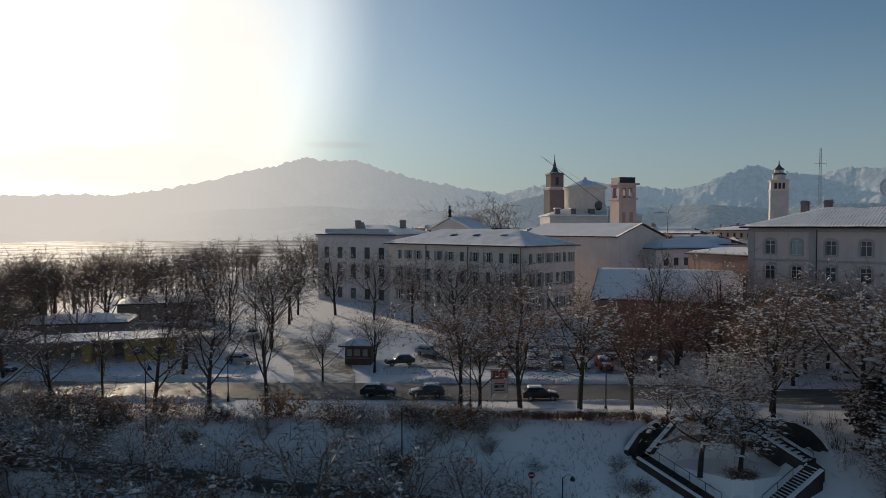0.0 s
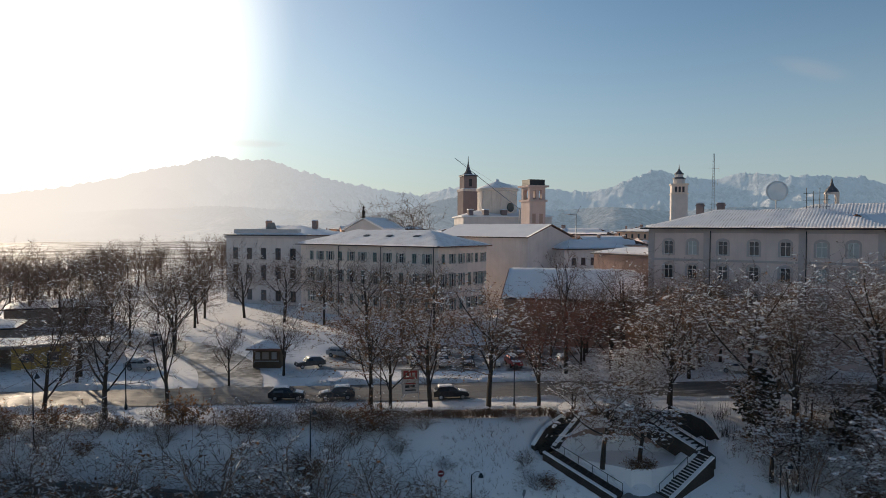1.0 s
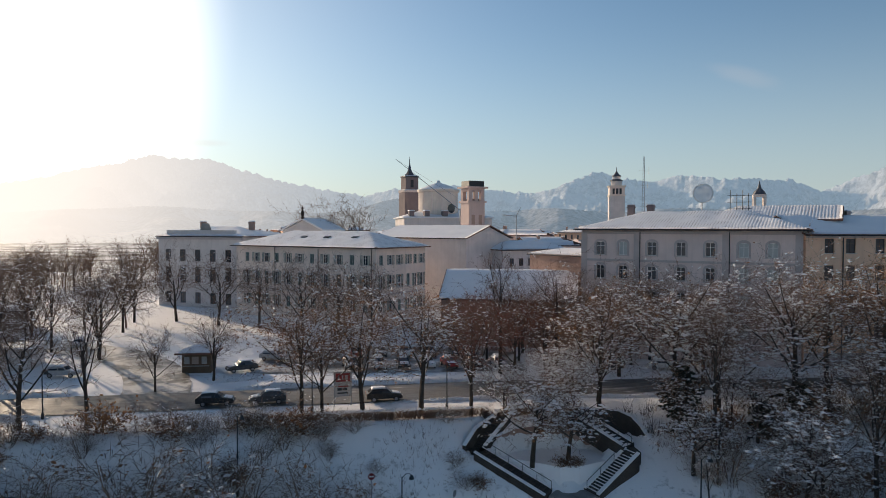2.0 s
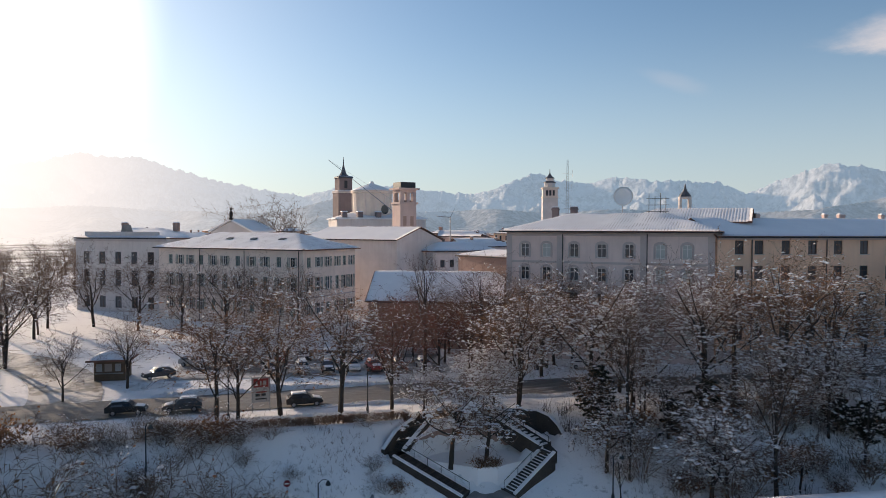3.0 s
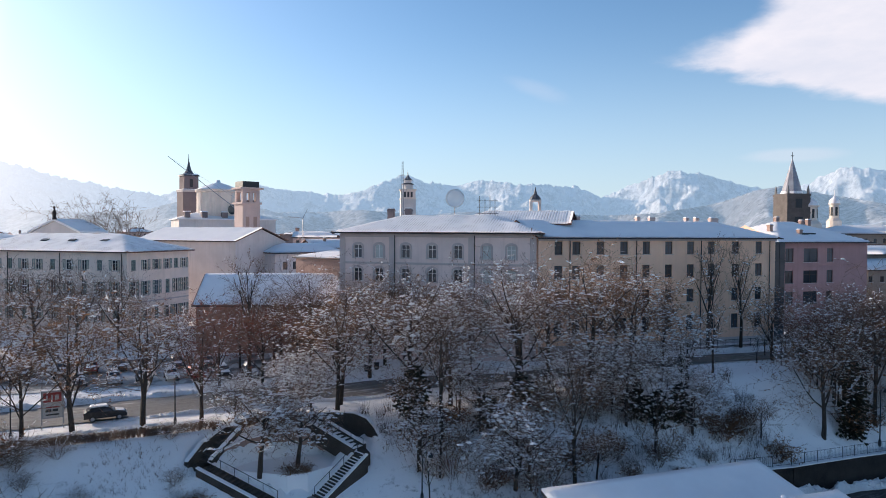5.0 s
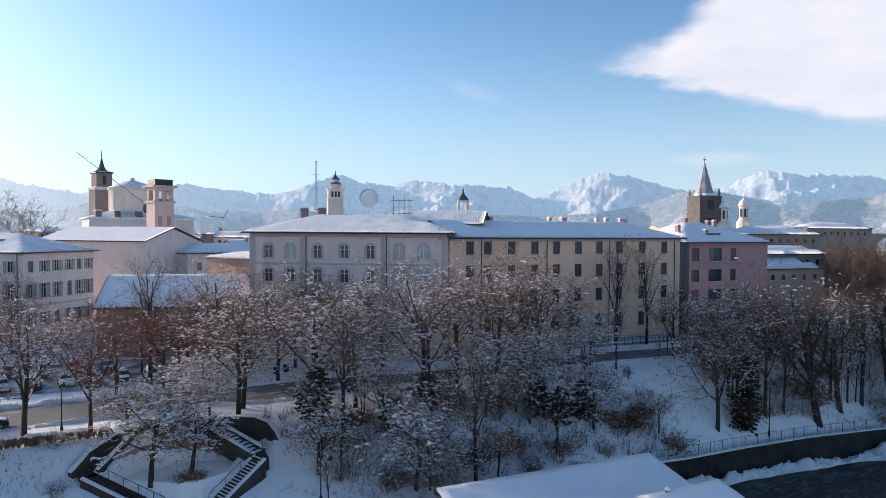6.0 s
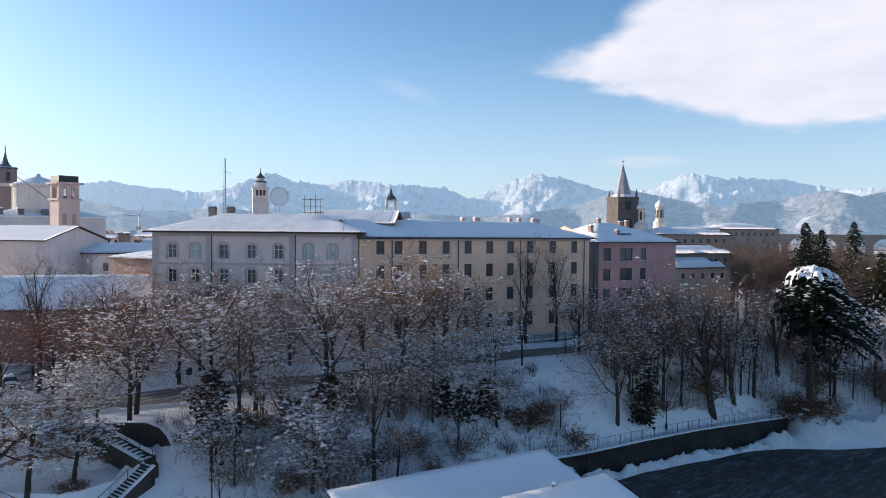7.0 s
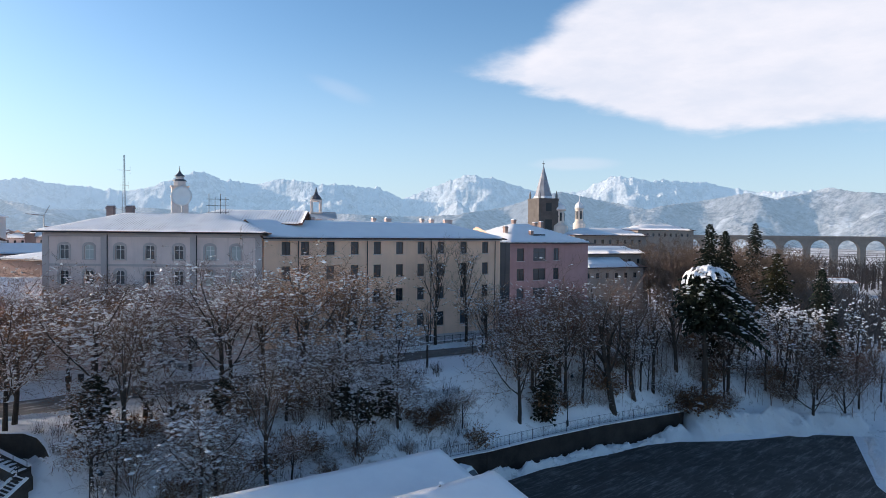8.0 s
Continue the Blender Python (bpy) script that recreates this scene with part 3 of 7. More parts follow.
HILLS = [(-180, .012), (-40, .012), (-20, .02), (-12, .03), (0, .022), (4, .026), (6, .036), (8.5, .048), (10, .042), (14, .025), (20, .030), (26, .024), (32, .030), (38, .024), (45, .026), (49, .040), (51.8, .0545), (53.7, .0595), (55.5, .0555), (57.9, .047),
         (60.4, .0351), (62.9, .0444), (65.4, .0518), (67.8, .0566), (69.7, .0480), (71.6, .0577), (73.2, .0658), (74.8, .0566), (77, .0525), (85, .03), (120, .012), (180, .012)]


def crag(a, r):
    """Ridged noise over azimuth and distance."""
    v, amp = 0.0, 0.55
    p = Vector((math.sin(a) * r * 0.0022, math.cos(a) * r * 0.0022, 0.3))
    for _ in range(6):
        v += amp * (1 - abs(noise.noise(p) * 2.0))
        p, amp = p * 2.07 + Vector((3.1, 1.7, 0.2)), amp * 0.52
    return v


def mountain(az, r):
    a = radians(az)
    jag = 0.0022 * noise.noise(Vector((az * 0.9, 0, 0))) + 0.0032 * noise.noise(Vector((az * 2.2, 5, 0))) + 0.0018 * noise.noise(Vector((az * 6.0, 9, 0)))
    top = lerp(az, [p[0] for p in RIDGE], [p[1] for p in RIDGE]) * 4300 + 20
    low = lerp(az, [p[0] for p in HILLS], [p[1] for p in HILLS]) * 3000 + 20
    z, ridges = -30.0, crag(a, r)
    for h, rc, wide, j in ((top, 4300 + 150 * math.sin(az * 0.5), 1500, jag * 4300), (low, 3000 + 100 * math.sin(az * 0.8), 820, jag * 420)):
        e = max(0.0, 1 - abs(r - rc) / wide)
        e = e * e * (3 - 2 * e) if r > rc else e ** 1.25
        h += j * e ** 8
        z = max(z, -30 + (h + 30) * e * (1 - 0.9 * (1 - e) ** 0.66 * max(0.0, 1.10 - ridges) * (2.1 if rc > 3600 else 1.3)))
    return z


def mountain_mat():
    """Snow, forest and rock, with the haze of distance mixed in as the surface's own glow."""
    m = Mat("far_mountains", 0.9, 0, 0.1)
    p = m.place()
    x, y, z = m.xyz(p)
    nz = m.normal_z()
    blot = m.noise(0.006, 9, 0.72, vec=p)
    streak = m.noise(0.02, 8, 0.75, vec=p)
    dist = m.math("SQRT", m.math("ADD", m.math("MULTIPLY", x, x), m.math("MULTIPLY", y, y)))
    line = m.math("ADD", z, m.math("MULTIPLY", m.math("SUBTRACT", dist, 3350.0), 0.22))
    high = m.math("ADD", m.ramp(line, 60, 270), m.math("MULTIPLY", m.math("SUBTRACT", blot, 0.5), 1.3))
    trees = m.noise(0.05, 6, 0.7, vec=p)
    forest = m.mix(m.ramp(m.math("ADD", m.math("MULTIPLY", streak, 0.55), m.math("MULTIPLY", trees, 0.45)), 0.42, 0.60), (0.17, 0.15, 0.15), (0.64, 0.63, 0.65))
    clearing = m.ramp(m.noise(0.0045, 5, 0.6, vec=p), 0.58, 0.64)
    forest = m.mix(clearing, forest, (0.80, 0.80, 0.81))
    col = m.mix(m.ramp(high, 0.25, 0.6), forest, (0.90, 0.90, 0.91))
    rock = m.math("MULTIPLY", m.ramp(nz, 0.86, 0.70), m.ramp(streak, 0.42, 0.58))
    col = m.mix(m.math("MULTIPLY", rock, 0.65), col, (0.20, 0.21, 0.24))
    m.color(col)
    h = m.math("ADD", m.math("MULTIPLY", blot, 0.6), m.math("MULTIPLY", streak, 0.4))
    m.bump(h, 1.0, 60.0)
    # haze put in as emission: stronger with distance, whiter towards the sun's glare
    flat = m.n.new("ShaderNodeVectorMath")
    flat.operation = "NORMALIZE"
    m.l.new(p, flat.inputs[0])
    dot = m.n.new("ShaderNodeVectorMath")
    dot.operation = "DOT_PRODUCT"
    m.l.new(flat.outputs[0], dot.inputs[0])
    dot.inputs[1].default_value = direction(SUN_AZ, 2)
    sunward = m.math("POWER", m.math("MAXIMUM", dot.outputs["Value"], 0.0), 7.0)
    haze_glow = m.n.new("ShaderNodeEmission")
    m.l.new(m.mix(sunward, (0.36, 0.55, 0.74), (1.35, 1.30, 1.26)), haze_glow.inputs[0])
    haze_glow.inputs[1].default_value = 1.0
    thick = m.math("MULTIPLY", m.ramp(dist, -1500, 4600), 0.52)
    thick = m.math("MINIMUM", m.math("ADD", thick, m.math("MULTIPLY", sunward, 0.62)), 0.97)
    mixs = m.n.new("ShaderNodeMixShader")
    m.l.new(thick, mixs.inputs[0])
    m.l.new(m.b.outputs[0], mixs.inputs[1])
    m.l.new(haze_glow.outputs[0], mixs.inputs[2])
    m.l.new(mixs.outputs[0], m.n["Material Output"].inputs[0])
    return m.m


azs = list(np.arange(-180, -50, 2.0)) + list(np.arange(-50, -15, 0.3)) + list(np.arange(-15, 80, 0.1)) + list(np.arange(80, 95, 0.5)) + list(np.arange(95, 180.1, 2.0))
rs = [2200, 2300] + list(np.arange(2380, 4660, 27.0)) + [4750]
mv = [(math.sin(radians(a)) * r, math.cos(radians(a)) * r, mountain(a, r)) for r in rs for a in azs]
w = len(azs)
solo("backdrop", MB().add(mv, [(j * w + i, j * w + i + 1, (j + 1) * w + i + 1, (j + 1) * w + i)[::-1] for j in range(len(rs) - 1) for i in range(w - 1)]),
     mountain_mat(), "snowy Alpine range and wooded foothills with blue haze mixed into their surface", "mountains", kind="structure", smooth=True)

# ---- buildings ----


def wall_side(mb, p0, p1, z0, z1, wins=(), reveal=0.22):
    """One side of a house from p0 to p1 (outside to the right), with real openings (x, width, z low, z high)."""
    d = Vector((p1[0] - p0[0], p1[1] - p0[1]))
    L = d.length
    d.normalize()
    n = Vector((-d.y, d.x))
    xs = sorted({0.0, L, *(x - w / 2 for x, w, a, b in wins), *(x + w / 2 for x, w, a, b in wins)})
    zs = sorted({z0, z1, *(a for x, w, a, b in wins), *(b for x, w, a, b in wins)})

    def at(x, z, depth=0.0):
        return (p0[0] + d.x * x + n.x * depth, p0[1] + d.y * x + n.y * depth, z)
    for i in range(len(xs) - 1):
        for j in range(len(zs) - 1):
            cx, cz = (xs[i] + xs[i + 1]) / 2, (zs[j] + zs[j + 1]) / 2
            if any(abs(cx - x) < w / 2 and a < cz < b for x, w, a, b in wins):
                continue
            mb.add([at(xs[i], zs[j]), at(xs[i + 1], zs[j]), at(xs[i + 1], zs[j + 1]), at(xs[i], zs[j + 1])], [(0, 1, 2, 3)])
    for x, w, a, b in wins:
        c = [(x - w / 2, a), (x + w / 2, a), (x + w / 2, b), (x - w / 2, b)]
        for k in range(4):
            (xa, za), (xb, zb) = c[k], c[(k + 1) % 4]
            mb.add([at(xa, za), at(xa, za, reveal), at(xb, zb, reveal), at(xb, zb)], [(0, 1, 2, 3)])
    return L


WIN_CACHE = {}


def lattice(xs, zs, solid, y0, y1):
    """A frame of bars in one piece: cells of a grid in the xz plane, given depth."""
    nx, nz = len(xs) - 1, len(zs) - 1
    vs = [(x, y, z) for y in (y0, y1) for z in zs for x in xs]
    k = (nx + 1) * (nz + 1)
    on = {(i, j) for i in range(nx) for j in range(nz) if solid(i, j, nz)}
    fs = []
    for i, j in on:
        a, b, c, d = j * (nx + 1) + i, j * (nx + 1) + i + 1, (j + 1) * (nx + 1) + i + 1, (j + 1) * (nx + 1) + i
        fs += [(a, b, c, d), (k + d, k + c, k + b, k + a)]
        for (p, q), (u_, v_) in (((a, b), (i, j - 1)), ((b, c), (i + 1, j)), ((c, d), (i, j + 1)), ((d, a), (i - 1, j))):
            if (u_, v_) not in on:
                fs.append((q, p, k + p, k + q))
    return MB().add(vs, fs)



def window(parent, p0, p1, x, w, za, zb, style, rnd=random):
    """A window in its opening: frame, panes, and what its style adds."""
    h = zb - za
    key = (round(w, 2), round(h, 2), style)
    if key not in WIN_CACHE:
        t = 0.07
        bars = [h * 0.66, h * 0.66 + 0.05] if h > 1.5 else []
        f = lattice([-w / 2, -w / 2 + t, -t * 0.6, t * 0.6, w / 2 - t, w / 2], [0, t, *bars, h - t, h], lambda i, j, n: i in (0, 2, 4) or j in (0, n - 1) or (n == 5 and j == 2), -0.03, 0.05)
        sill = MB().box(-w / 2 - 0.12, w / 2 + 0.12, -0.34, 0.0, -0.09, 0.0)
        leaf_w = w / 2 - 0.02
        shut = None
        if style in ("shutters", "closed"):
            slats = [0.0, 0.07] + [0.07 + (h - 0.17) * k / 20 for k in range(1, 20)] + [h - 0.10, h - 0.03]
            shut = lattice([-leaf_w / 2, -leaf_w / 2 + 0.06, leaf_w / 2 - 0.06, leaf_w / 2], slats, lambda i, j, n: i != 1 or j % 2 == 0 or j == n - 1, 0.0, 0.045)
        trim = MB()
        if style in ("arched", "blind"):
            n = 8
            outer = [(-w / 2 - 0.28, -0.15), (-w / 2 - 0.28, h - 0.25)] + [(-(w / 2 + 0.28) * math.cos(math.pi * k / n), h - 0.25 + 0.65 * math.sin(math.pi * k / n)) for k in range(1, n)] + [(w / 2 + 0.28, h - 0.25), (w / 2 + 0.28, -0.15)]
            inner = [(-w / 2, 0.0), (-w / 2, h - 0.3)] + [(-(w / 2) * math.cos(math.pi * k / n), h - 0.3 + 0.32 * math.sin(math.pi * k / n)) for k in range(1, n)] + [(w / 2, h - 0.3), (w / 2, 0.0)]
            q = len(outer)
            vs = [(a, -0.30, b) for a, b in outer] + [(a, -0.30, b) for a, b in inner] + [(a, -0.20, b) for a, b in outer] + [(a, -0.12, b) for a, b in inner]
            fs = []
            for k in range(q - 1):
                fs += [(k, q + k, q + k + 1, k + 1), (k, k + 1, 2 * q + k + 1, 2 * q + k), (q + k + 1, q + k, 3 * q + k, 3 * q + k + 1)]
            trim.add(vs, [f2[::-1] for f2 in fs])
        pane = MB().box(-w / 2 + 0.05, w / 2 - 0.05, 0.0, 0.015, 0.05, h - 0.05)
        blind = MB()
        if style in ("blind", "half"):
            lo = 0.05 if style == "blind" else h * 0.55
            blind.box(-w / 2 + 0.06, w / 2 - 0.06, -0.022, -0.008, lo, h - 0.06)
        frame_mat = {"dark": M_WOODDARK, "shutters": M_WHITE, "closed": M_WHITE}.get(style, M_WHITE)
        WIN_CACHE[key] = (f.mesh("window", frame_mat), pane.mesh("pane", M_GLASS), sill.mesh("sill", M_GREYTRIM), shut.mesh("shutter", M_SHUTTER) if shut else None,
                          trim.mesh("surround", M_GREYTRIM) if trim.v else None, blind.mesh("blind", M_CURTAIN) if blind.v else None)
    f, pane, sill, shut, trim, blind = WIN_CACHE[key]
    d = Vector((p1[0] - p0[0], p1[1] - p0[1])).normalized()
    ang = math.degrees(math.atan2(d.y, d.x))
    ob = part("window", f, None, parent, m=pose(p0[0] + d.x * x, p0[1] + d.y * x, za, 0, 0, ang) @ pose(0, 0.2, 0))
    part("pane", pane, None, ob)
    part("sill", sill, None, ob)
    if shut:
        for side_ in (-1, 1):
            off = w / 4 if style == "closed" else w / 2 + w / 4 + 0.03
            part("shutter", shut, None, ob, "grey-green louvred shutter", m=pose(side_ * off, -0.10 if style == "closed" else -0.27, 0.015, 0, 0, rnd.uniform(-3, 3)))
    if trim:
        part("surround", trim, None, ob, "grey stone surround")
    if blind:
        part("blind", blind, None, ob, "pale roller blind")
    return ob


def hip(x0, x1, y0, y1, z, h, in0, in1, thick=0.18, drop=0.0, mid=0.5):
    """A hipped or gabled roof slab over a rectangle: ridge along x, its ends drawn in by in0 and in1."""
    ym = y0 + (y1 - y0) * mid
    top = [(x0, y0, z), (x1, y0, z), (x1, y1, z), (x0, y1, z), (x0 + in0, ym, z + h), (x1 - in1, ym, z + h)]
    vs = [(x, y, zz - thick) for x, y, zz in top] + top
    up = [(6, 7, 11, 10), (7, 8, 11), (8, 9, 10, 11), (9, 6, 10)]
    dn = [(0, 4, 5, 1), (1, 5, 2), (2, 5, 4, 3), (3, 4, 0)]
    side = [(0, 1, 7, 6), (1, 2, 8, 7), (2, 3, 9, 8), (3, 0, 6, 9)]
    if in1 == 0:
        up[1], dn[1], side[1] = (1, 5, 11, 7), (5, 2, 8, 11), (8, 9, 10, 11)
    if in0 == 0:
        up[3], dn[3], side[3] = (4, 0, 6, 10), (3, 4, 10, 9), (6, 7, 11, 10)
    return MB().add(vs, up + dn + side)


def snow_sheet(x0, x1, y0, y1, z, h, in0, in1, seed, mid=0.5, step=0.7, thick=0.22, inset=0.12):
    """Snow lying on such a roof: an uneven sheet with a rounded, ragged edge."""
    x0, x1, y0, y1 = x0 + inset, x1 - inset, y0 + inset, y1 - inset
    ym = y0 + (y1 - y0) * mid
    nx, ny = max(4, int((x1 - x0) / step)), max(4, int((y1 - y0) / step))
    xs = [x0 + (x1 - x0) * i / nx for i in range(nx + 1)]
    ys = [y0 + (y1 - y0) * i / ny for i in range(ny + 1)]
    vs = []
    for layer in (1, 0):
        for y in ys:
            for x in xs:
                f = (y - y0) / (ym - y0) if y < ym else (y1 - y) / (y1 - ym)
                if in0:
                    f = min(f, (x - x0) / in0)
                if in1:
                    f = min(f, (x1 - x) / in1)
                f = max(0.0, min(1.0, f))
                e = min(x - x0, x1 - x, y - y0, y1 - y)
                rise = thick * min(1.0, 0.35 + e / 0.8) * (0.85 + 0.5 * noise.noise(Vector((x * 0.35, y * 0.35, seed)))) + 0.05 * noise.noise(Vector((x * 1.3, y * 1.3, seed)))
                wob = 0.10 * noise.noise(Vector((x * 1.1, y * 1.1, seed + 9))) if e < 0.01 else 0.0
                vs.append((x + wob, y + wob, z + h * f + (max(0.05, rise) if layer else 0.004)))
    w, t = nx + 1, (nx + 1) * (ny + 1)
    fs = [(j * w + i, j * w + i + 1, (j + 1) * w + i + 1, (j + 1) * w + i) for j in range(ny) for i in range(nx)]
    rim = [i for i in range(w)] + [j * w + nx for j in range(1, ny + 1)] + [ny * w + i for i in range(nx - 1, -1, -1)] + [j * w for j in range(ny - 1, 0, -1)]
    fs += [(rim[k], t + rim[k], t + rim[(k + 1) % len(rim)], rim[(k + 1) % len(rim)])[::-1] for k in range(len(rim))]
    return MB().add(vs, [f for f in fs])


def gable_ends(mb, L, D, z, h):
    mb.add([(0, 0, z), (0, D, z), (0, D / 2, z + h)], [(0, 2, 1)])
    mb.add([(L, 0, z), (L, D, z), (L, D / 2, z + h)], [(0, 1, 2)])


def house(name, label, a, b, D, z0, z1, h, mat, fronts=(), sides=(), in0=None, in1=None, over=0.7, snow=None, seed=1, roof_mat=None, category="building", step=0.7, group=""):
    """A house with its front from a to b. fronts, sides, (right-hand side): lists of (x, width, low, high, style) with heights over the datum."""
    L = math.hypot(b[0] - a[0], b[1] - a[1])
    ob = thing(name, label, category, along(a, b), group)
    c = rect(0, L, 0, D)
    mb = MB()
    wall_side(mb, c[0], c[1], z0, z1, [f[:4] for f in fronts])
    wall_side(mb, c[1], c[2], z0, z1, [f[:4] for f in sides])
    wall_side(mb, c[2], c[3], z0, z1)
    wall_side(mb, c[3], c[0], z0, z1)
    i0, i1 = (D / 2 if in0 is None else in0), (D / 2 if in1 is None else in1)
    if i0 == 0 or i1 == 0:
        gable_ends(mb, L, D, z1, h * D / (D + 2 * over))
    part("wall", mb, mat, ob)
    for p0, p1, wins in ((c[0], c[1], fronts), (c[1], c[2], sides)):
        for x, w, lo, hi, style in wins:
            window(ob, p0, p1, x, w, lo, hi, style)
    o0, o1 = (over if i0 else 0.5), (over if i1 else 0.5)
    q = (-o0, L + o1, -over, D + over)
    zr = z1 + 0.02
    part("roof", hip(*q, zr + 0.16, h, i0 + (over if i0 else 0), i1 + (over if i1 else 0)), roof_mat or M_TILE, ob)
    part("roof_snow", snow_sheet(*q, zr + 0.16, h, i0 + (over if i0 else 0), i1 + (over if i1 else 0), seed, step=step), snow or M_SMOOTHSNOW, ob, "thick snow on the roof", smooth=True)
    part("gutter", MB().tube([(-o0, -over - 0.06, zr + 0.05), (L + o1, -over - 0.06, zr + 0.05)], [0.08, 0.08], 6), M_DARKMETAL, ob)
    return ob, L


def chimney(parent, x, y, z, w=0.8, d=0.6, h=1.4, mat=None):
    mb = MB().box(x - w / 2, x + w / 2, y - d / 2, y + d / 2, z, z + h).box(x - w / 2 - 0.1, x + w / 2 + 0.1, y - d / 2 - 0.1, y + d / 2 + 0.1, z + h * 0.8, z + h * 0.9)
    ob = part("chimney", mb, mat or M_BRICK, parent)
    part("snow_cap", MB().prism(rect(x - w / 2 - 0.05, x + w / 2 + 0.05, y - d / 2 - 0.05, y + d / 2 + 0.05), z + h, z + h + 0.16, 0.75), M_SNOW, ob)
    return ob


def downpipe(parent, x, z0, z1, y=-0.12):
    return part("downpipe", MB().tube([(x, y, z0), (x, y, z1)], [0.07, 0.07], 6), M_DARKMETAL, parent)


# the ochre block along the street
JOINT, YEND = (66.7, 78.35), (108.6, 71.75)
Y_COLS = [3.2, 6.1, 10.1, 14.1, 18.0, 22.0, 26.0, 29.9, 34.5, 39.1]
Y_ROWS = [(16.82, 18.72), (13.25, 15.2), (9.45, 11.4), (5.05, 7.3)]
y_wins = [(x, 1.3, lo, hi, "dark") for lo, hi in Y_ROWS for x in Y_COLS]
ochre, YL = house("apartment_block", "long four-storey ochre block with dark windows and snowy roof", JOINT, YEND, 13.5, 0.5, 19.1, 2.6, M_YELLOW, y_wins, (), in0=0, over=0.8, seed=3)
part("eaves_board", MB().box(0, YL, -0.35, 0.0, 18.85, 19.08), M_GREYTRIM, ochre)
part("plinth", MB().box(0, YL, -0.08, 0.0, 0.5, 3.6), M_GREYTRIM, ochre, "grey rendered plinth")
for x in (5.0, 16.2, 27.9, 41.2):
    downpipe(ochre, x, 2.5, 19.0)
for x, w in ((10.5, 0.9), (21.5, 0.9), (31, 0.9), (33, 1.0), (36.5, 2.6), (24.2, 1.6)):
    chimney(ochre, x, 7.6, 21.2, w * 0.62, 0.6, 1.35, M_TOWERPINK)
# glazed stair at its end
stair_glass = part("stair_tower", MB().box(YL + 0.05, YL + 3.6, 1.6, 9, 1.0, 18.6), M_DARKMETAL, ochre, "dark glazed stairwell")
mbg = MB()
for k in range(6):
    for i in range(3):
        mbg.box(YL + 0.2 + i * 1.12, YL + 1.2 + i * 1.12, 1.52, 1.58, 2.0 + k * 2.75, 4.5 + k * 2.75)
part("pane", mbg, M_GLASS, stair_glass)

# the grey block at an angle to it
u = Vector((-1, 0.92)).normalized()
GA = (JOINT[0] + u.x * 30.4, JOINT[1] + u.y * 30.4)
GB = (JOINT[0] + u.x * 0.3, JOINT[1] + u.y * 0.3)
G_COLS = [2.8, 6.24, 10.48, 14.6, 18.57, 22.9, 26.5]
G_STYLE = ["half", "blind", "arched", "half", "arched", "blind", "blind"]
g_wins = []
for r, (lo, hi) in enumerate([(16.05, 18.05), (12.5, 14.5), (8.8, 10.8), (4.9, 7.1)]):
    for x, s in zip(G_COLS, G_STYLE):
        if r == 1 and x in (2.8, 6.24):
            s = "arched"
        g_wins.append((x, 1.3, lo, hi, "arched" if s == "half" else s))
grey, GL = house("apartment_block", "grey-lilac rendered block with stone trim and hipped snowy roof", GA, GB, 16, 0.3, 19.75, 2.7, M_GREY, g_wins, (), over=1.1, snow=M_ROOFSNOW, seed=7)
for z, t, o in ((15.1, 0.32, 0.10), (19.2, 0.5, 0.16), (8.0, 0.3, 0.08)):
    part("cornice", MB().box(-o, GL + o, -o, 0.0, z, z + t), M_GREYTRIM, grey, "grey stone band")
for x in (0.25, 8.3, 20.6, GL - 0.45):
    part("pilaster", MB().box(x - 0.45, x + 0.45, -0.09, 0.0, 0.4, 19.2), M_GREYTRIM, grey)
for x in (8.8, 21.1):
    downpipe(grey, x, 2.0, 19.5, -0.2)
# raised gabled roof behind, running on to the ochre block
part("attic_wall", MB().box(16, GL + 3.8, 7.5, 15.5, 18.5, 21.2), M_WOODDARK, grey)
part("attic_roof", hip(15.4, GL + 4.4, 6.3, 16.5, 21.3, 2.0, 5, 0), M_TILE, grey)
part("roof_snow", snow_sheet(15.4, GL + 4.4, 6.3, 16.5, 21.3, 2.0, 5, 0, 17), M_ROOFSNOW, grey, smooth=True)
for x, y in ((4.6, 10), (8.0, 9)):
    chimney(grey, x, y, 21.6, 1.0, 0.9, 2.2, M_DARKBRICK)

# pink house
PA, PB = (123.5, 82.6), (147.0, 79.9)
p_wins = []
for lo, hi in [(14.6, 17.2), (10.6, 13.0), (6.6, 9.0)]:
    for x, w in ((3.2, 2.0), (8.6, 3.6), (13.6, 1.6)):
        p_wins.append((x, w, lo, hi, "dark"))
pink, PL = house("town_house", "rose-red house with wide dark windows and snowy roof", PA, PB, 19, -1, 18.2, 4.0, M_PINK, p_wins, [(4, 1.4, 14.6, 17.0, "dark"), (9, 1.4, 14.6, 17.0, "dark"), (4, 1.4, 10.6, 13, "dark"), (9, 1.4, 10.6, 13, "dark")], over=0.8, seed=11)
for x, y, z in ((3.5, 5, 20.4), (10.5, 10, 22), (9, 3, 19.5), (15, 8, 21.4), (18, 9, 21.6)):
    chimney(pink, x, y, z, 0.8, 0.7, 1.3)
part("skylight", MB().box(9.2, 12.8, 2.6, 4.0, 19.3, 20.15), M_DARKMETAL, pink, "dark roof lights")
part("string_course", MB().box(0, PL, -0.08, 0, 13.6, 13.9), M_PINK, pink)

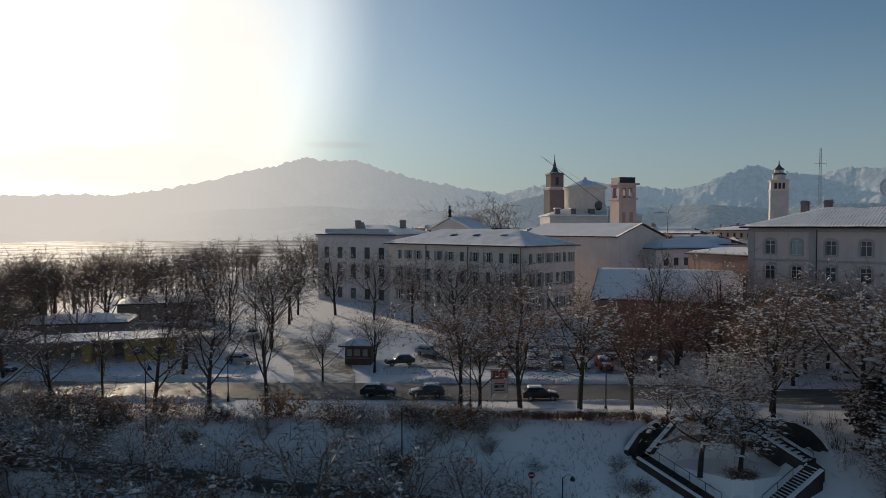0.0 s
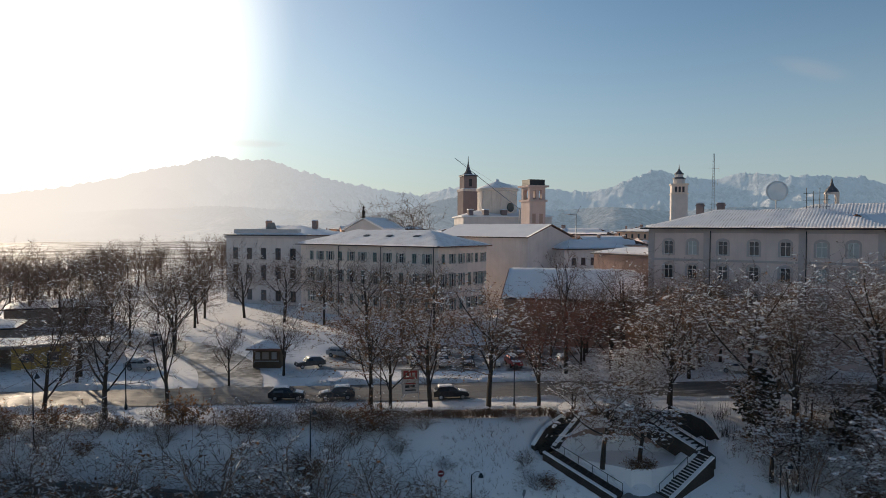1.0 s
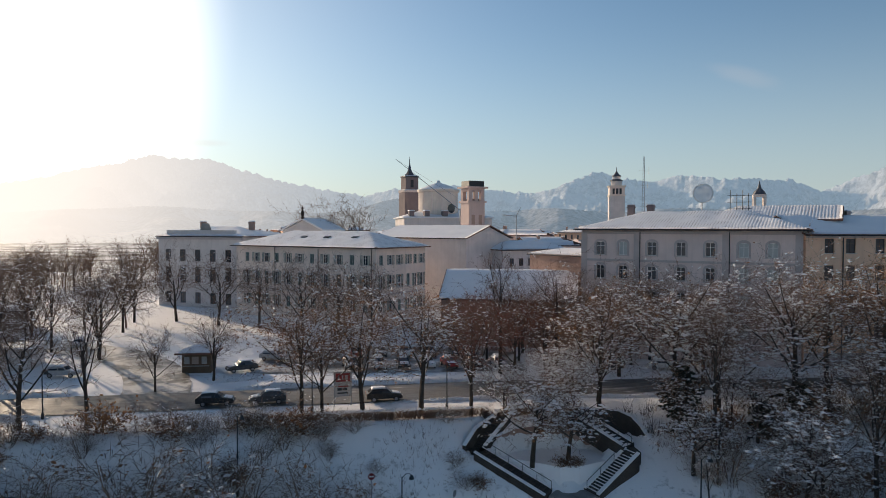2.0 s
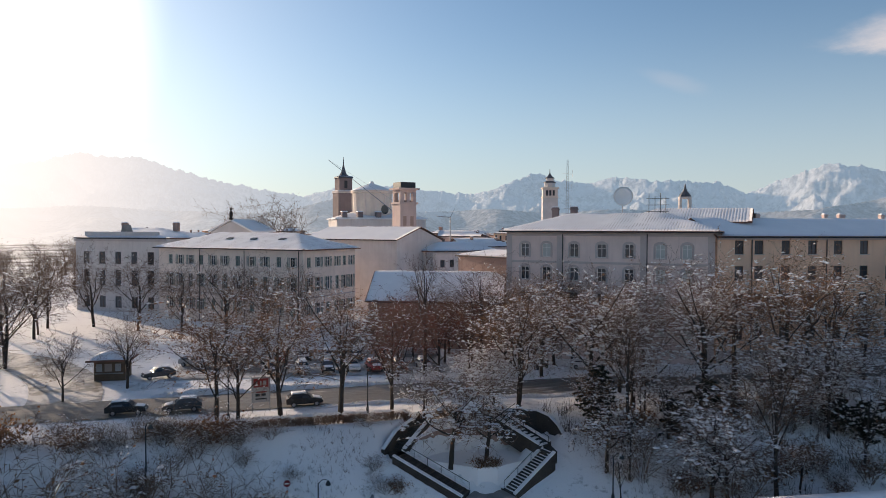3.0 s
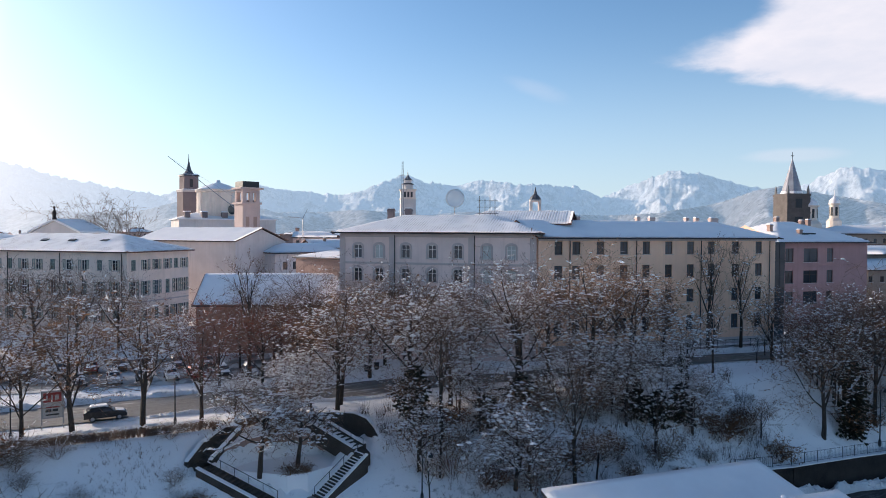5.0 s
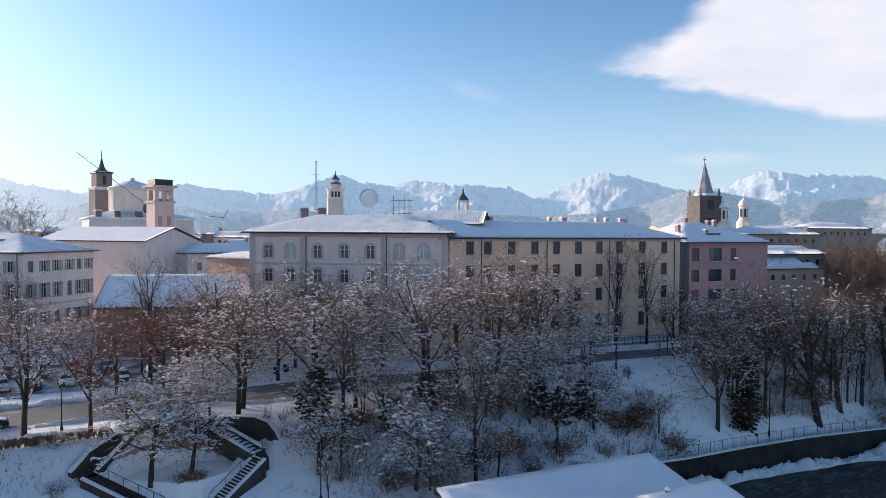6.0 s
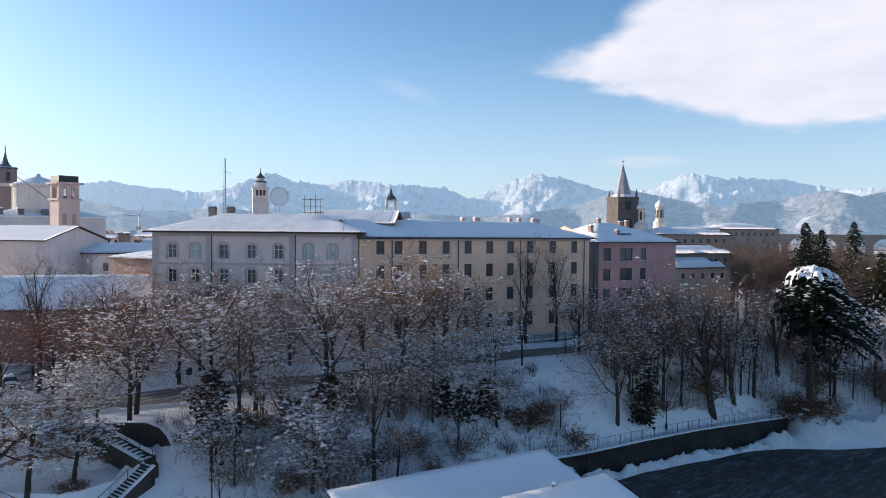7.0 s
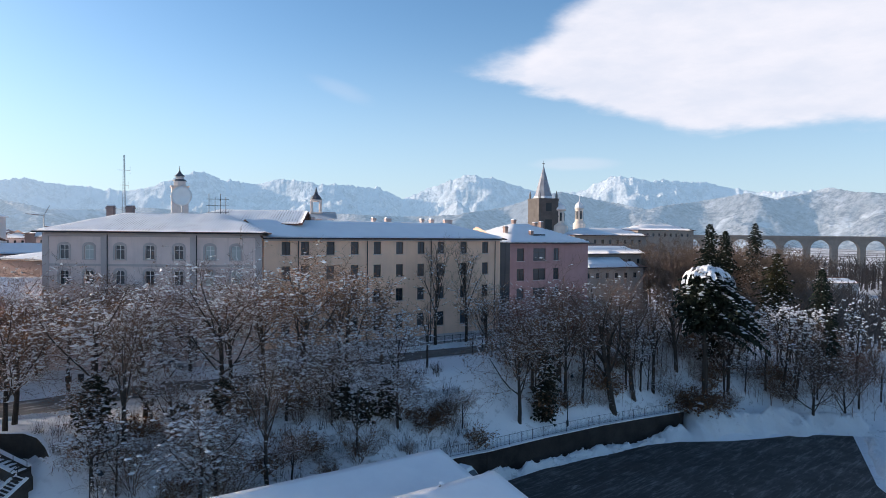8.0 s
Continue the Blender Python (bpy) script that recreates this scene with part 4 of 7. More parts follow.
# cream house with green shutters
AL, AM, AR = (-12.3, 157.2), (15.7, 130.3), (30.8, 138.0)
a_cols = [3.5, 6.3, 9.3, 12.4, 15.7, 19.0, 22.4, 26.0, 29.5, 32.9, 36.2]
a_wins = [(x, 1.15, lo, hi, "shutters" if (i + r) % 3 else "closed") for r, (lo, hi) in enumerate([(12.8, 14.7), (8.2, 10.8), (3.6, 5.8)]) for i, x in enumerate(a_cols)]
a_side = [(x, 1.15, lo, hi, "shutters" if (i + r) % 4 else "closed") for r, (lo, hi) in enumerate([(12.8, 14.7), (8.2, 10.8), (3.6, 5.8)]) for i, x in enumerate([1.7, 4.7, 7.7, 10.7, 13.2, 15.6])]
AD = math.hypot(AR[0] - AM[0], AR[1] - AM[1])
cream, AL_ = house("palazzo", "cream three-storey house with green shutters and hipped snowy roof", AL, AM, AD, 0, 16.0, 3.0, M_CREAM, a_wins, a_side, over=0.9, snow=M_ROOFSNOW, seed=19)
part("string_course", MB().box(-0.06, AL_ + 0.06, -0.08, AD, 6.9, 7.15), M_GREYTRIM, cream)
for x in (12, 24.2, 37.8):
    downpipe(cream, x, 0.5, 15.9)

for x in (16, 22.5, 30):
    part("roof_hatch", MB().box(-0.7, 0.7, -0.45, 0.45, 0.0, 0.28), M_DARKMETAL, cream, m=pose(x, 4.6, 17.95, 17.5, 0, 0))

# church-like hall with a gable
BL, BC = (19.5, 168.5), (37.2, 146.1)
hall, HL = house("hall", "tall beige hall with a snowy gabled roof", BL, BC, 17.0, 0, 17.6, 2.9, M_BEIGE, (), [(6, 2.0, 6.0, 9.0, "dark")], in0=0, in1=0, over=0.6, seed=23)

# classical mansion
MANSION_END = (-32.4, 177.5)
mans_wins = [(x, 1.7, lo, hi, "dark") for lo, hi in ((12.0, 14.8), (7.0, 10.6), (2.0, 4.6)) for x in (3.0, 7.5, 12.0, 16.5, 21.0)]
mansion, ML = house("mansion", "pale classical mansion with a balustrade and tall windows", MANSION_END, (-11.5, 163.5), 18, 0, 17.8, 2.2, M_BEIGE, mans_wins, (), over=0.5, seed=29)
part("parapet", MB().box(2, ML - 3, 0.6, 1.6, 18.2, 19.4), M_BEIGE, mansion)
part("cornice", MB().box(-0.3, ML + 0.3, -0.45, 0, 17.2, 17.7), M_GREYTRIM, mansion)
part("crest", MB().prism(rect(12.0, 15.0, 0.9, 1.4), 19.4, 21.0, 0.6), M_STONE, mansion)
for x in (5, 20):
    chimney(mansion, x, 10, 19.5, 1.2, 1.0, 2.0)

# low wing with a sagging snowy roof, brick wall and outbuildings behind the trees
wing, WL = house("outbuilding", "low brick wing with a broad snow-covered roof", (24.8, 112.4), (45.3, 103.9), 15, 0, 8.0, 4.5, M_BRICK, (), (), in0=0, in1=0, over=0.6, seed=31)
brick, RL = house("outbuilding", "brick-red walled outbuilding with snowy roof", (43, 120), (50, 104.5), 9, 0, 15.2, 1.0, M_BRICK, (), (), over=0.4, seed=33)
low, LL = house("outbuilding", "long beige range with small windows under snow", (45.9, 147.5), (63, 152), 9, 0, 15.0, 2.0, M_BEIGE, [(x, 1.2, 11.5, 13.2, "dark") for x in (2.5, 5, 7.5, 10, 12.5, 15)], (), over=0.5, seed=35)

# pediment with a statue
ped = thing("chapel", "small pedimented chapel under snow", "church", along((-3.5, 203.5), (7.5, 197.5)))
part("wall", MB().box(0, 12.5, 0, 10, 0, 19.2), M_BEIGE, ped)
part("gable", MB().add([(0, 0, 19.2), (12.5, 0, 19.2), (6.25, 0, 22.2), (0, 14, 19.2), (12.5, 14, 19.2), (6.25, 14, 22.2)], [(0, 1, 2), (3, 5, 4), (0, 2, 5, 3), (1, 4, 5, 2)]), M_BEIGE, ped)
part("roof", MB().add([(-0.6, -0.5, 19.1), (6.25, -0.5, 22.4), (13.1, -0.5, 19.1), (-0.6, 14, 19.1), (6.25, 14, 22.4), (13.1, 14, 19.1), (-0.6, -0.5, 19.6), (6.25, -0.5, 22.9), (13.1, -0.5, 19.6), (-0.6, 14, 19.6), (6.25, 14, 22.9), (13.1, 14, 19.6)],
     [(0, 6, 7, 1), (1, 7, 8, 2), (6, 9, 10, 7), (7, 10, 11, 8), (0, 3, 9, 6), (2, 8, 11, 5), (0, 1, 4, 3), (1, 2, 5, 4)]), M_SNOW, ped, "snow on the pediment")
solo("statue", MB().lathe([(0.5, 0), (0.55, 0.5), (0.3, 0.6), (0.45, 1.2), (0.5, 1.9), (0.25, 2.4), (0.12, 2.7), (0.28, 2.9), (0.28, 3.2), (0.08, 3.5)], 10), M_DARKSTONE, "dark stone figure on the pediment", "statue", pose(2.0, 200.3, 22.6))


def tower_square(mb, w, z0, z1):
    return mb.box(-w / 2, w / 2, -w / 2, w / 2, z0, z1)


# dark brick bell tower
t1 = thing("bell_tower", "slim dark brick bell tower with a small spire", "tower", pose(41.4, 254.6, 0, 0, 0, 12))
part("shaft", tower_square(MB(), 6.2, 0, 34.0), M_DARKBRICK, t1)
part("cornice", MB().box(-3.3, 3.3, -3.3, 3.3, 33.4, 34.2), M_GREYTRIM, t1)
part("belfry", tower_square(MB(), 5.0, 34.2, 39.0), M_DARKBRICK, t1)
for s in (-1, 1):
    part("opening", MB().box(-0.6, 0.6, s * 2.52 - 0.03, s * 2.52 + 0.03, 35.2, 38.0), M_DARKMETAL, t1)
part("spire", MB().prism(rect(-2.9, 2.9, -2.9, 2.9), 39.0, 39.5, 0.9).lathe([(2.5, 39.5), (1.5, 40.3), (0.9, 41.3), (0.55, 42.6), (0.2, 44.2), (0.08, 46.8)], 8), M_SLATE, t1)
part("ledge_snow", MB().prism(rect(-3.2, 3.2, -3.2, 3.2), 34.2, 34.5, 0.8), M_SNOW, t1)
part("spire_snow", MB().prism(rect(-2.85, 2.85, -2.85, 2.85), 39.5, 39.75, 0.75), M_SNOW, t1)

# dome drum
dome = thing("church_dome", "round pale-yellow church drum under a shallow snowy dome", "church", pose(46.9, 227, 0))
part("nave", MB().box(-13, 16, -10, 12, 0, 23.5), M_BEIGE, dome)
part("nave_snow", hip(-13.6, 16.6, -10.6, 12.6, 23.6, 2.5, 8, 8, 0.3), M_SNOW, dome)
part("drum", MB().lathe([(6.6, 22), (6.6, 32.0), (7.1, 32.2), (7.1, 32.8)], 24), M_DOMEWALL, dome)
for k in range(12):
    a = 2 * math.pi * k / 12
    part("pilaster", MB().box(-0.25, 0.25, -0.12, 0.12, 25, 32), M_CREAM, dome, m=pose(6.62 * math.cos(a), 6.62 * math.sin(a), 0, 0, 0, math.degrees(a) + 90))
part("round_window", MB().lathe([(1.5, 0), (1.5, 0.15)], 16), M_GLASS, dome, m=pose(3.2, -5.85, 26.6, 90, 0, 28))
for x in (-10.5, -5.5, 0.5, 7.5):
    part("dormer", MB().box(x - 0.8, x + 0.8, -9.6, -6.5, 23.9, 25.6), M_DARKBRICK, dome)
    part("dormer_snow", MB().prism(rect(x - 1.0, x + 1.0, -9.9, -6.2), 25.6, 25.9, 0.85), M_SNOW, dome)
part("dome_roof", MB().lathe([(7.3, 32.8), (6.0, 33.4), (3.4, 34.5), (0.8, 35.3), (0.5, 36.1)], 24), M_SNOW, dome, smooth=True)

# pink bell tower with open belfry
t2 = thing("bell_tower", "pink rendered bell tower with arched belfry and flat crown", "tower", pose(44.2, 168.5, 0, 0, 0, 14))
part("shaft", tower_square(MB(), 4.5, 0, 26.5), M_TOWERPINK, t2)
mb = MB()
for sx in (-1, 1):
    for sy in (-1, 1):
        part("pier", MB().box(sx * 1.7 - 0.5, sx * 1.7 + 0.5, sy * 1.7 - 0.5, sy * 1.7 + 0.5, 26.9, 29.3), M_TOWERPINK, t2)
part("pier", MB().box(-0.4, 0.4, -2.15, -1.7, 26.9, 29.3), M_TOWERPINK, t2)
part("floor", MB().box(-1.2, 1.2, -1.2, 1.2, 26.9, 27.4), M_DARKBRICK, t2)
part("architrave", MB().box(-2.2, 2.2, -2.2, 2.2, 29.3, 30.0), M_TOWERPINK, t2)
part("cornice", MB().box(-2.6, 2.6, -2.6, 2.6, 26.4, 26.9).box(-2.9, 2.9, -2.9, 2.9, 30.0, 30.45), M_TOWERPINK, t2)
part("crown", MB().box(-2.1, 2.1, -2.1, 2.1, 30.45, 31.9), M_DARKMETAL, t2)
for x in (-1.0, 1.0):
    part("niche", MB().box(x - 0.45, x + 0.45, -2.30, -2.24, 21, 23.4), M_BRICK, t2)

# white bell tower
t3 = thing("bell_tower", "pale bell tower with a stepped slate cap", "tower", pose(148, 302.6, 0, 0, 0, -20))
part("shaft", tower_square(MB(), 7.2, 0, 35.5), M_BEIGE, t3)
part("belfry", tower_square(MB(), 7.0, 35.9, 40.0), M_CREAM, t3)
part("cornice", MB().box(-3.9, 3.9, -3.9, 3.9, 35.4, 35.9).box(-4, 4, -4, 4, 39.8, 40.4), M_DOMEWALL, t3)
for x in (-1.6, 0, 1.6):
    part("opening", MB().box(x - 0.5, x + 0.5, -3.56, -3.50, 36.4, 39), M_DARKMETAL, t3)
part("tier", MB().prism([(2.7 * math.cos(math.pi / 4 * k + 0.39), 2.7 * math.sin(math.pi / 4 * k + 0.39)) for k in range(8)], 40.4, 42.6), M_BEIGE, t3)
part("tier_roof", MB().lathe([(3.1, 42.6), (3.0, 42.9), (2.1, 43.5)], 8), M_SLATE, t3)
part("tier", MB().prism([(1.9 * math.cos(math.pi / 4 * k + 0.39), 1.9 * math.sin(math.pi / 4 * k + 0.39)) for k in range(8)], 43.5, 44.8), M_BEIGE, t3)
part("cap", MB().lathe([(2.3, 44.8), (2.1, 45.2), (1.2, 45.9), (0.7, 46.6), (0.25, 47.4), (0.08, 49.5)], 8), M_SLATE, t3)

# stone tower with a pointed spire
t4 = thing("bell_tower", "dark stone bell tower with a slate spire", "tower", pose(207.7, 140.2, 0, 0, 0, -22))
part("shaft", tower_square(MB(), 7.6, 0, 32.0), M_TOWERSTONE, t4)
part("cornice", MB().box(-3.9, 3.9, -3.9, 3.9, 26.2, 26.6).box(-3.95, 3.95, -3.95, 3.95, 31.6, 32.4), M_TOWERSTONE, t4)
part("opening", MB().box(-1.1, 1.1, -3.86, -3.80, 28, 30.8), M_DARKMETAL, t4)
part("opening", MB().box(-1.3, 1.3, -3.86, -3.80, 21.5, 25.2), M_DARKMETAL, t4)
for sx in (-1, 1):
    for sy in (-1, 1):
        part("pinnacle", MB().lathe([(0.45, 32.4), (0.45, 33.6), (0.1, 35)], 6, (sx * 3.3, sy * 3.3)), M_STONE, t4)
part("spire", MB().prism([(3.2 * math.cos(math.pi / 4 * k + 0.39), 3.2 * math.sin(math.pi / 4 * k + 0.39)) for k in range(8)], 32.4, 43.6, 0.03), M_SPIRE, t4)
part("spire_snow", MB().prism([(3.35 * math.cos(math.pi / 4 * k + 0.39), 3.35 * math.sin(math.pi / 4 * k + 0.39)) for k in range(8)], 32.42, 33.3, 0.9), M_FROSTED, t4)
part("cross", MB().tube([(0, 0, 43), (0, 0, 45.6)], [0.1, 0.06], 5).box(-0.5, 0.5, -0.06, 0.06, 44.4, 44.6), M_DARKMETAL, t4)

# small distant belfry
t5 = thing("bell_tower", "small cream belfry with a dark cap", "tower", pose(195.6, 263.2, 0, 0, 0, -30))
part("shaft", tower_square(MB(), 5.0, 0, 29), M_DOMEWALL, t5)
mb = MB()
for sx in (-1, 1):
    for sy in (-1, 1):
        part("pier", MB().box(sx * 2 - 0.55, sx * 2 + 0.55, sy * 2 - 0.55, sy * 2 + 0.55, 29.1, 34.2), M_CREAM, t5)
part("architrave", MB().box(-2.6, 2.6, -2.6, 2.6, 34.2, 35.0), M_CREAM, t5)
part("cornice", MB().box(-2.8, 2.8, -2.8, 2.8, 28.6, 29.1), M_CREAM, t5)
part("cap", MB().lathe([(2.8, 35), (2.2, 36.2), (0.9, 37.6), (0.5, 39), (0.1, 41)], 8), M_SLATE, t5)
part("roof", hip(-9, 9, -9, 9, 26.2, 3.2, 0, 0), M_SNOW, t5)

# ---- trees and shrubs ----


def grow(seed, height, spread_deg=36, kids=(9, 6, 5, 4), lean=0.0, fork=0.34, snow=0.35, leaf=0.0, thick=1.0, slim=1.0, clump=1.0, stems=0, twig_r=0.014, droop=0.0, cheap=False):
    """A bare broadleaf tree, or with stems a shrub: (trunk, twigs, snow, leaves) as mesh builders."""
    rnd = random.Random(seed)
    trunk, twig, white, brown = MB(), MB(), MB(), MB()
    last = len(kids)

    def bough(p, d, length, r, level, load=1.0):
        n = (5, 4, 3, 1 if cheap else 2, 1)[level]
        if level == 3:
            load = 1.7 if rnd.random() < 0.55 else 0.25
        pts, radii, q, dd = [p.copy()], [r], p.copy(), d.copy()
        tip = r * (0.45 if level < 3 else 0.5)
        for i in range(n):
            wob = Vector((rnd.uniform(-1, 1), rnd.uniform(-1, 1), rnd.uniform(-0.6, 0.8))) * (0.07 + 0.08 * level)
            up = Vector((0, 0, 1)) * ((0.20, 0.12, 0.05, -0.04, -0.16)[level] - droop * (level > 1))
            dd = (dd + wob + up).normalized()
            q = q + dd * (length / n)
            pts.append(q.copy())
            radii.append(r + (tip - r) * (i + 1) / n)
        if level == 4 or (level == 3 and cheap):
            e = (pts[1] - pts[0]).orthogonal().normalized() * r * 1.25
            g = (pts[1] - pts[0]).normalized().cross(e)
            twig.add([pts[0] - e, pts[0] + e, pts[1], pts[0] - g, pts[0] + g], [(0, 1, 2), (3, 4, 2)])
        else:
            (trunk if level < 2 else twig).tube(pts, radii, (7, 5, 3, 3)[level], False)
        if level:
            for a, b in zip(pts, pts[1:]):
                seg = b - a
                flat = abs(seg.normalized().z)
                if flat < (0.9 if level < 3 else 0.72) and rnd.random() < snow * load * (2.6, 2.6, 2.4, 2.0, 0.9)[level]:
                    # snow lying along the top of the bough: a low ridge, thinning to both ends
                    k0 = rnd.uniform(0, 0.35) if level < 4 else rnd.uniform(0.1, 0.6)
                    k1 = k0 + (rnd.uniform(0.4, 0.65) if level < 4 else rnd.uniform(0.2, 0.4))
                    s = (rnd.uniform(0.032, 0.065) if level < 4 else rnd.uniform(0.035, 0.090)) * clump * (1.2 - 0.4 * flat)
                    y = seg.cross(Vector((0, 0, 1))).normalized() * (s + r * 0.7)
                    p0, p1 = a.lerp(b, k0) + Vector((0, 0, r + s * 0.5)), a.lerp(b, k1) + Vector((0, 0, r + s * 0.5))
                    m_ = a.lerp(b, k0 + (k1 - k0) * rnd.uniform(0.3, 0.7)) + Vector((0, 0, r * 0.4))
                    white.add([p0, p1, m_ + y, m_ - y], [(0, 1, 2), (1, 0, 3)])
                    if (level == 3 and load > 1 and rnd.random() < 0.9) or (level == 2 and rnd.random() < 0.7):
                        # a clump caught in a fork
                        white.blob(a.lerp(b, rnd.uniform(0.3, 1.0)) + Vector((rnd.uniform(-.08, .08), rnd.uniform(-.08, .08), r + 0.04)), rnd.uniform(0.10, 0.25) * clump, 0.55, rnd)
                if leaf and level > 1 and rnd.random() < leaf:
                    for _ in range(2):
                        c = a.lerp(b, rnd.random()) + Vector((rnd.uniform(-.15, .15), rnd.uniform(-.15, .15), -0.05))
                        e1 = Vector((rnd.uniform(-1, 1), rnd.uniform(-1, 1), rnd.uniform(-1, 1))).normalized() * rnd.uniform(0.06, 0.14)
                        e2 = e1.orthogonal().normalized() * rnd.uniform(0.05, 0.09)
                        brown.add([c - e1, c - e2, c + e1, c + e2 + Vector((0, 0, 0.02))], [(0, 1, 2), (0, 2, 3)])
        if level >= last:
            return
        for k in range(kids[level]):
            f = (fork + (1 - fork) * (k + rnd.random()) / kids[level]) if level == 0 else 0.15 + 0.85 * (k + rnd.random()) / kids[level]
            i = min(n - 1, int(f * n))
            base = pts[i].lerp(pts[i + 1], f * n - i)
            axis = (pts[i + 1] - pts[i]).normalized()
            turn = rnd.uniform(0, 2 * math.pi) if level else k * 2.4 + rnd.uniform(-0.5, 0.5)
            side = axis.orthogonal().normalized()
            side.rotate(Matrix.Rotation(turn, 3, axis))
            open_ = radians(rnd.uniform(0.7, 1.3) * (spread_deg if level == 0 else spread_deg + 12))
            nd = axis * math.cos(open_) + side * math.sin(open_)
            rr = radii[i] + (radii[i + 1] - radii[i]) * (f * n - i)
            bough(base, nd, length * rnd.uniform(0.46, 0.70) * slim * (1.2 if level == 0 and f < 0.6 else 1.0), max(twig_r, rr * rnd.uniform(0.42, 0.6)), level + 1, load)

    if stems:
        for k in range(stems):
            a = k * 2.4
            d = Vector((math.cos(a), math.sin(a), rnd.uniform(1.0, 3.0))).normalized()
            bough(Vector((0.25 * math.cos(a), 0.25 * math.sin(a), -0.2)), d, height * rnd.uniform(0.7, 1.05), 0.03 * thick, 2)
    else:
        bough(Vector((0, 0, -0.4)), Vector((lean, 0, 1)).normalized(), height * 0.72, height * 0.0195 * thick, 0)
    return trunk, twig, white, brown


def tree_thing(name, label, builders, leaf_mat_=None, category="tree", group="bare trees", snow_mat_=None, twig_mat=None):
    ob = thing(name, label, category, pose(0, 0, -500), group=group)
    trunk, twig, white, brown = builders
    if trunk.v:
        part("trunk", trunk, M_BARK, ob)
    tagged(part("crown", twig, twig_mat or M_TWIG, ob), kind="stuff")
    if white.v:
        tagged(part("snow", white, snow_mat_ or M_TREESNOW, ob, "snow lying on the twigs"), kind="stuff")
    if brown.v:
        tagged(part("leaves", brown, leaf_mat_ or M_LEAF, ob, "withered brown leaves"), kind="stuff")
    return ob


KINDS = {}


def kind(key, label, builders, height, leaf_mat_=None, name="tree", category="tree", group="bare trees", twig_mat=None):
    height = float(np.quantile([v[2] for v in builders[1].v], 0.955))
    KINDS.setdefault(key, []).append([tree_thing(name, label, builders, leaf_mat_, category, group, twig_mat=twig_mat), height, False])


for s in range(3):
    kind("broad", "bare broadleaf tree with snow on its spreading twigs", grow(100 + s, 12.5, 42, (9, 6, 5, 5), snow=0.36, leaf=0.07, clump=1.0, twig_r=0.0115), 11.8)
    kind("brown", "bare tree with snowy twigs and withered brown leaves", grow(200 + s, 12.5, 41, (9, 6, 5, 5), snow=0.30, leaf=0.42, clump=1.0, twig_r=0.0115), 11.8)
    kind("thin", "slender bare tree with upright twigs", grow(400 + s, 14, 25, (8, 5, 4, 5), snow=0.14, cheap=True, fork=0.42, slim=0.85), 13)
    kind("lite", "bare tree with a sparse twiggy crown", grow(600 + s, 12.5, 38, (9, 6, 5, 5), snow=0.13, twig_r=0.015, cheap=True), 11.8)
    kind("snowy", "small bare tree heavy with fresh snow", grow(500 + s, 9, 46, (9, 6, 5, 5), snow=0.45, fork=0.22, clump=1.25, slim=1.08, twig_r=0.011), 8.5)
    kind("shrub", "leafless shrub with frosted twigs", grow(700 + s, 3.2, 34, (0, 0, 6, 5), stems=12, snow=0.55, clump=0.75, twig_r=0.011, cheap=True), 3.2, name="shrub", category="shrub", group="shrubs on the bank", twig_mat=M_PALEWOOD)
for s in range(3):
    kind("frost", "many-stemmed young tree with snow along every twig", grow(750 + s, 5.0, 34, (0, 0, 8, 7), stems=9, snow=0.55, clump=0.95, twig_r=0.012, thick=1.5, slim=0.82, leaf=0.06), 5.0, name="young_tree", category="tree", group="young trees on the bank", twig_mat=M_PALEWOOD)
POLES = [grow(1000 + s, 9, 34, (9, 4, 3), snow=0.26, fork=0.3, slim=0.7, thick=0.75, twig_r=0.016, cheap=True) for s in range(3)]
FAR = [grow(1100 + s, 12, 38, (8, 5, 4, 3), snow=0.0, twig_r=0.02, cheap=True) for s in range(3)]
for s in range(2):
    kind("rust", "tree thick with withered rust-red leaves", grow(300 + s, 12.5, 34, (9, 6, 5, 4), snow=0.10, leaf=0.5), 11.8, M_RUST)
    kind("rustshrub", "thicket of dry reddish twigs and leaves", grow(800 + s, 2.2, 34, (0, 0, 6, 6), stems=11, snow=0.12, leaf=0.45, twig_r=0.012, cheap=True), 2.2, M_LEAF, "bush", "bush", "bushes on the bank", M_BUSH)
kind("knotty", "old tree with a crooked thick trunk and dark limbs", grow(901, 15, 40, (8, 6, 5, 3), snow=0.12, thick=1.15, lean=0.2), 14)
kind("weeping", "low snow-laden tree with drooping twigs", grow(905, 6.5, 58, (9, 6, 5, 3), snow=0.30, fork=0.5, clump=0.95, leaf=0.05, droop=0.12, slim=0.95, thick=1.5), 6.5)
RND = random.Random(11)


def plant(key, x, y, height, turn=None, z=None):
    row = RND.choice(KINDS[key])
    turn = RND.uniform(0, 360) if turn is None else turn
    s = height / row[1]
    w = s * RND.uniform(1.12, 1.38) * (0.8 if key in ("thin", "pole") else 1.0)
    m = Matrix.Translation((x, y, ground(x, y) if z is None else z)) @ pose(0, 0, 0, 0, 0, turn) @ Matrix.Diagonal((w, w, s, 1))
    if not row[2]:
        row[2] = True
        row[0].matrix_basis = m
        return row[0]
    made = copy_thing(row[0], m)
    made.matrix_basis = m
    return made




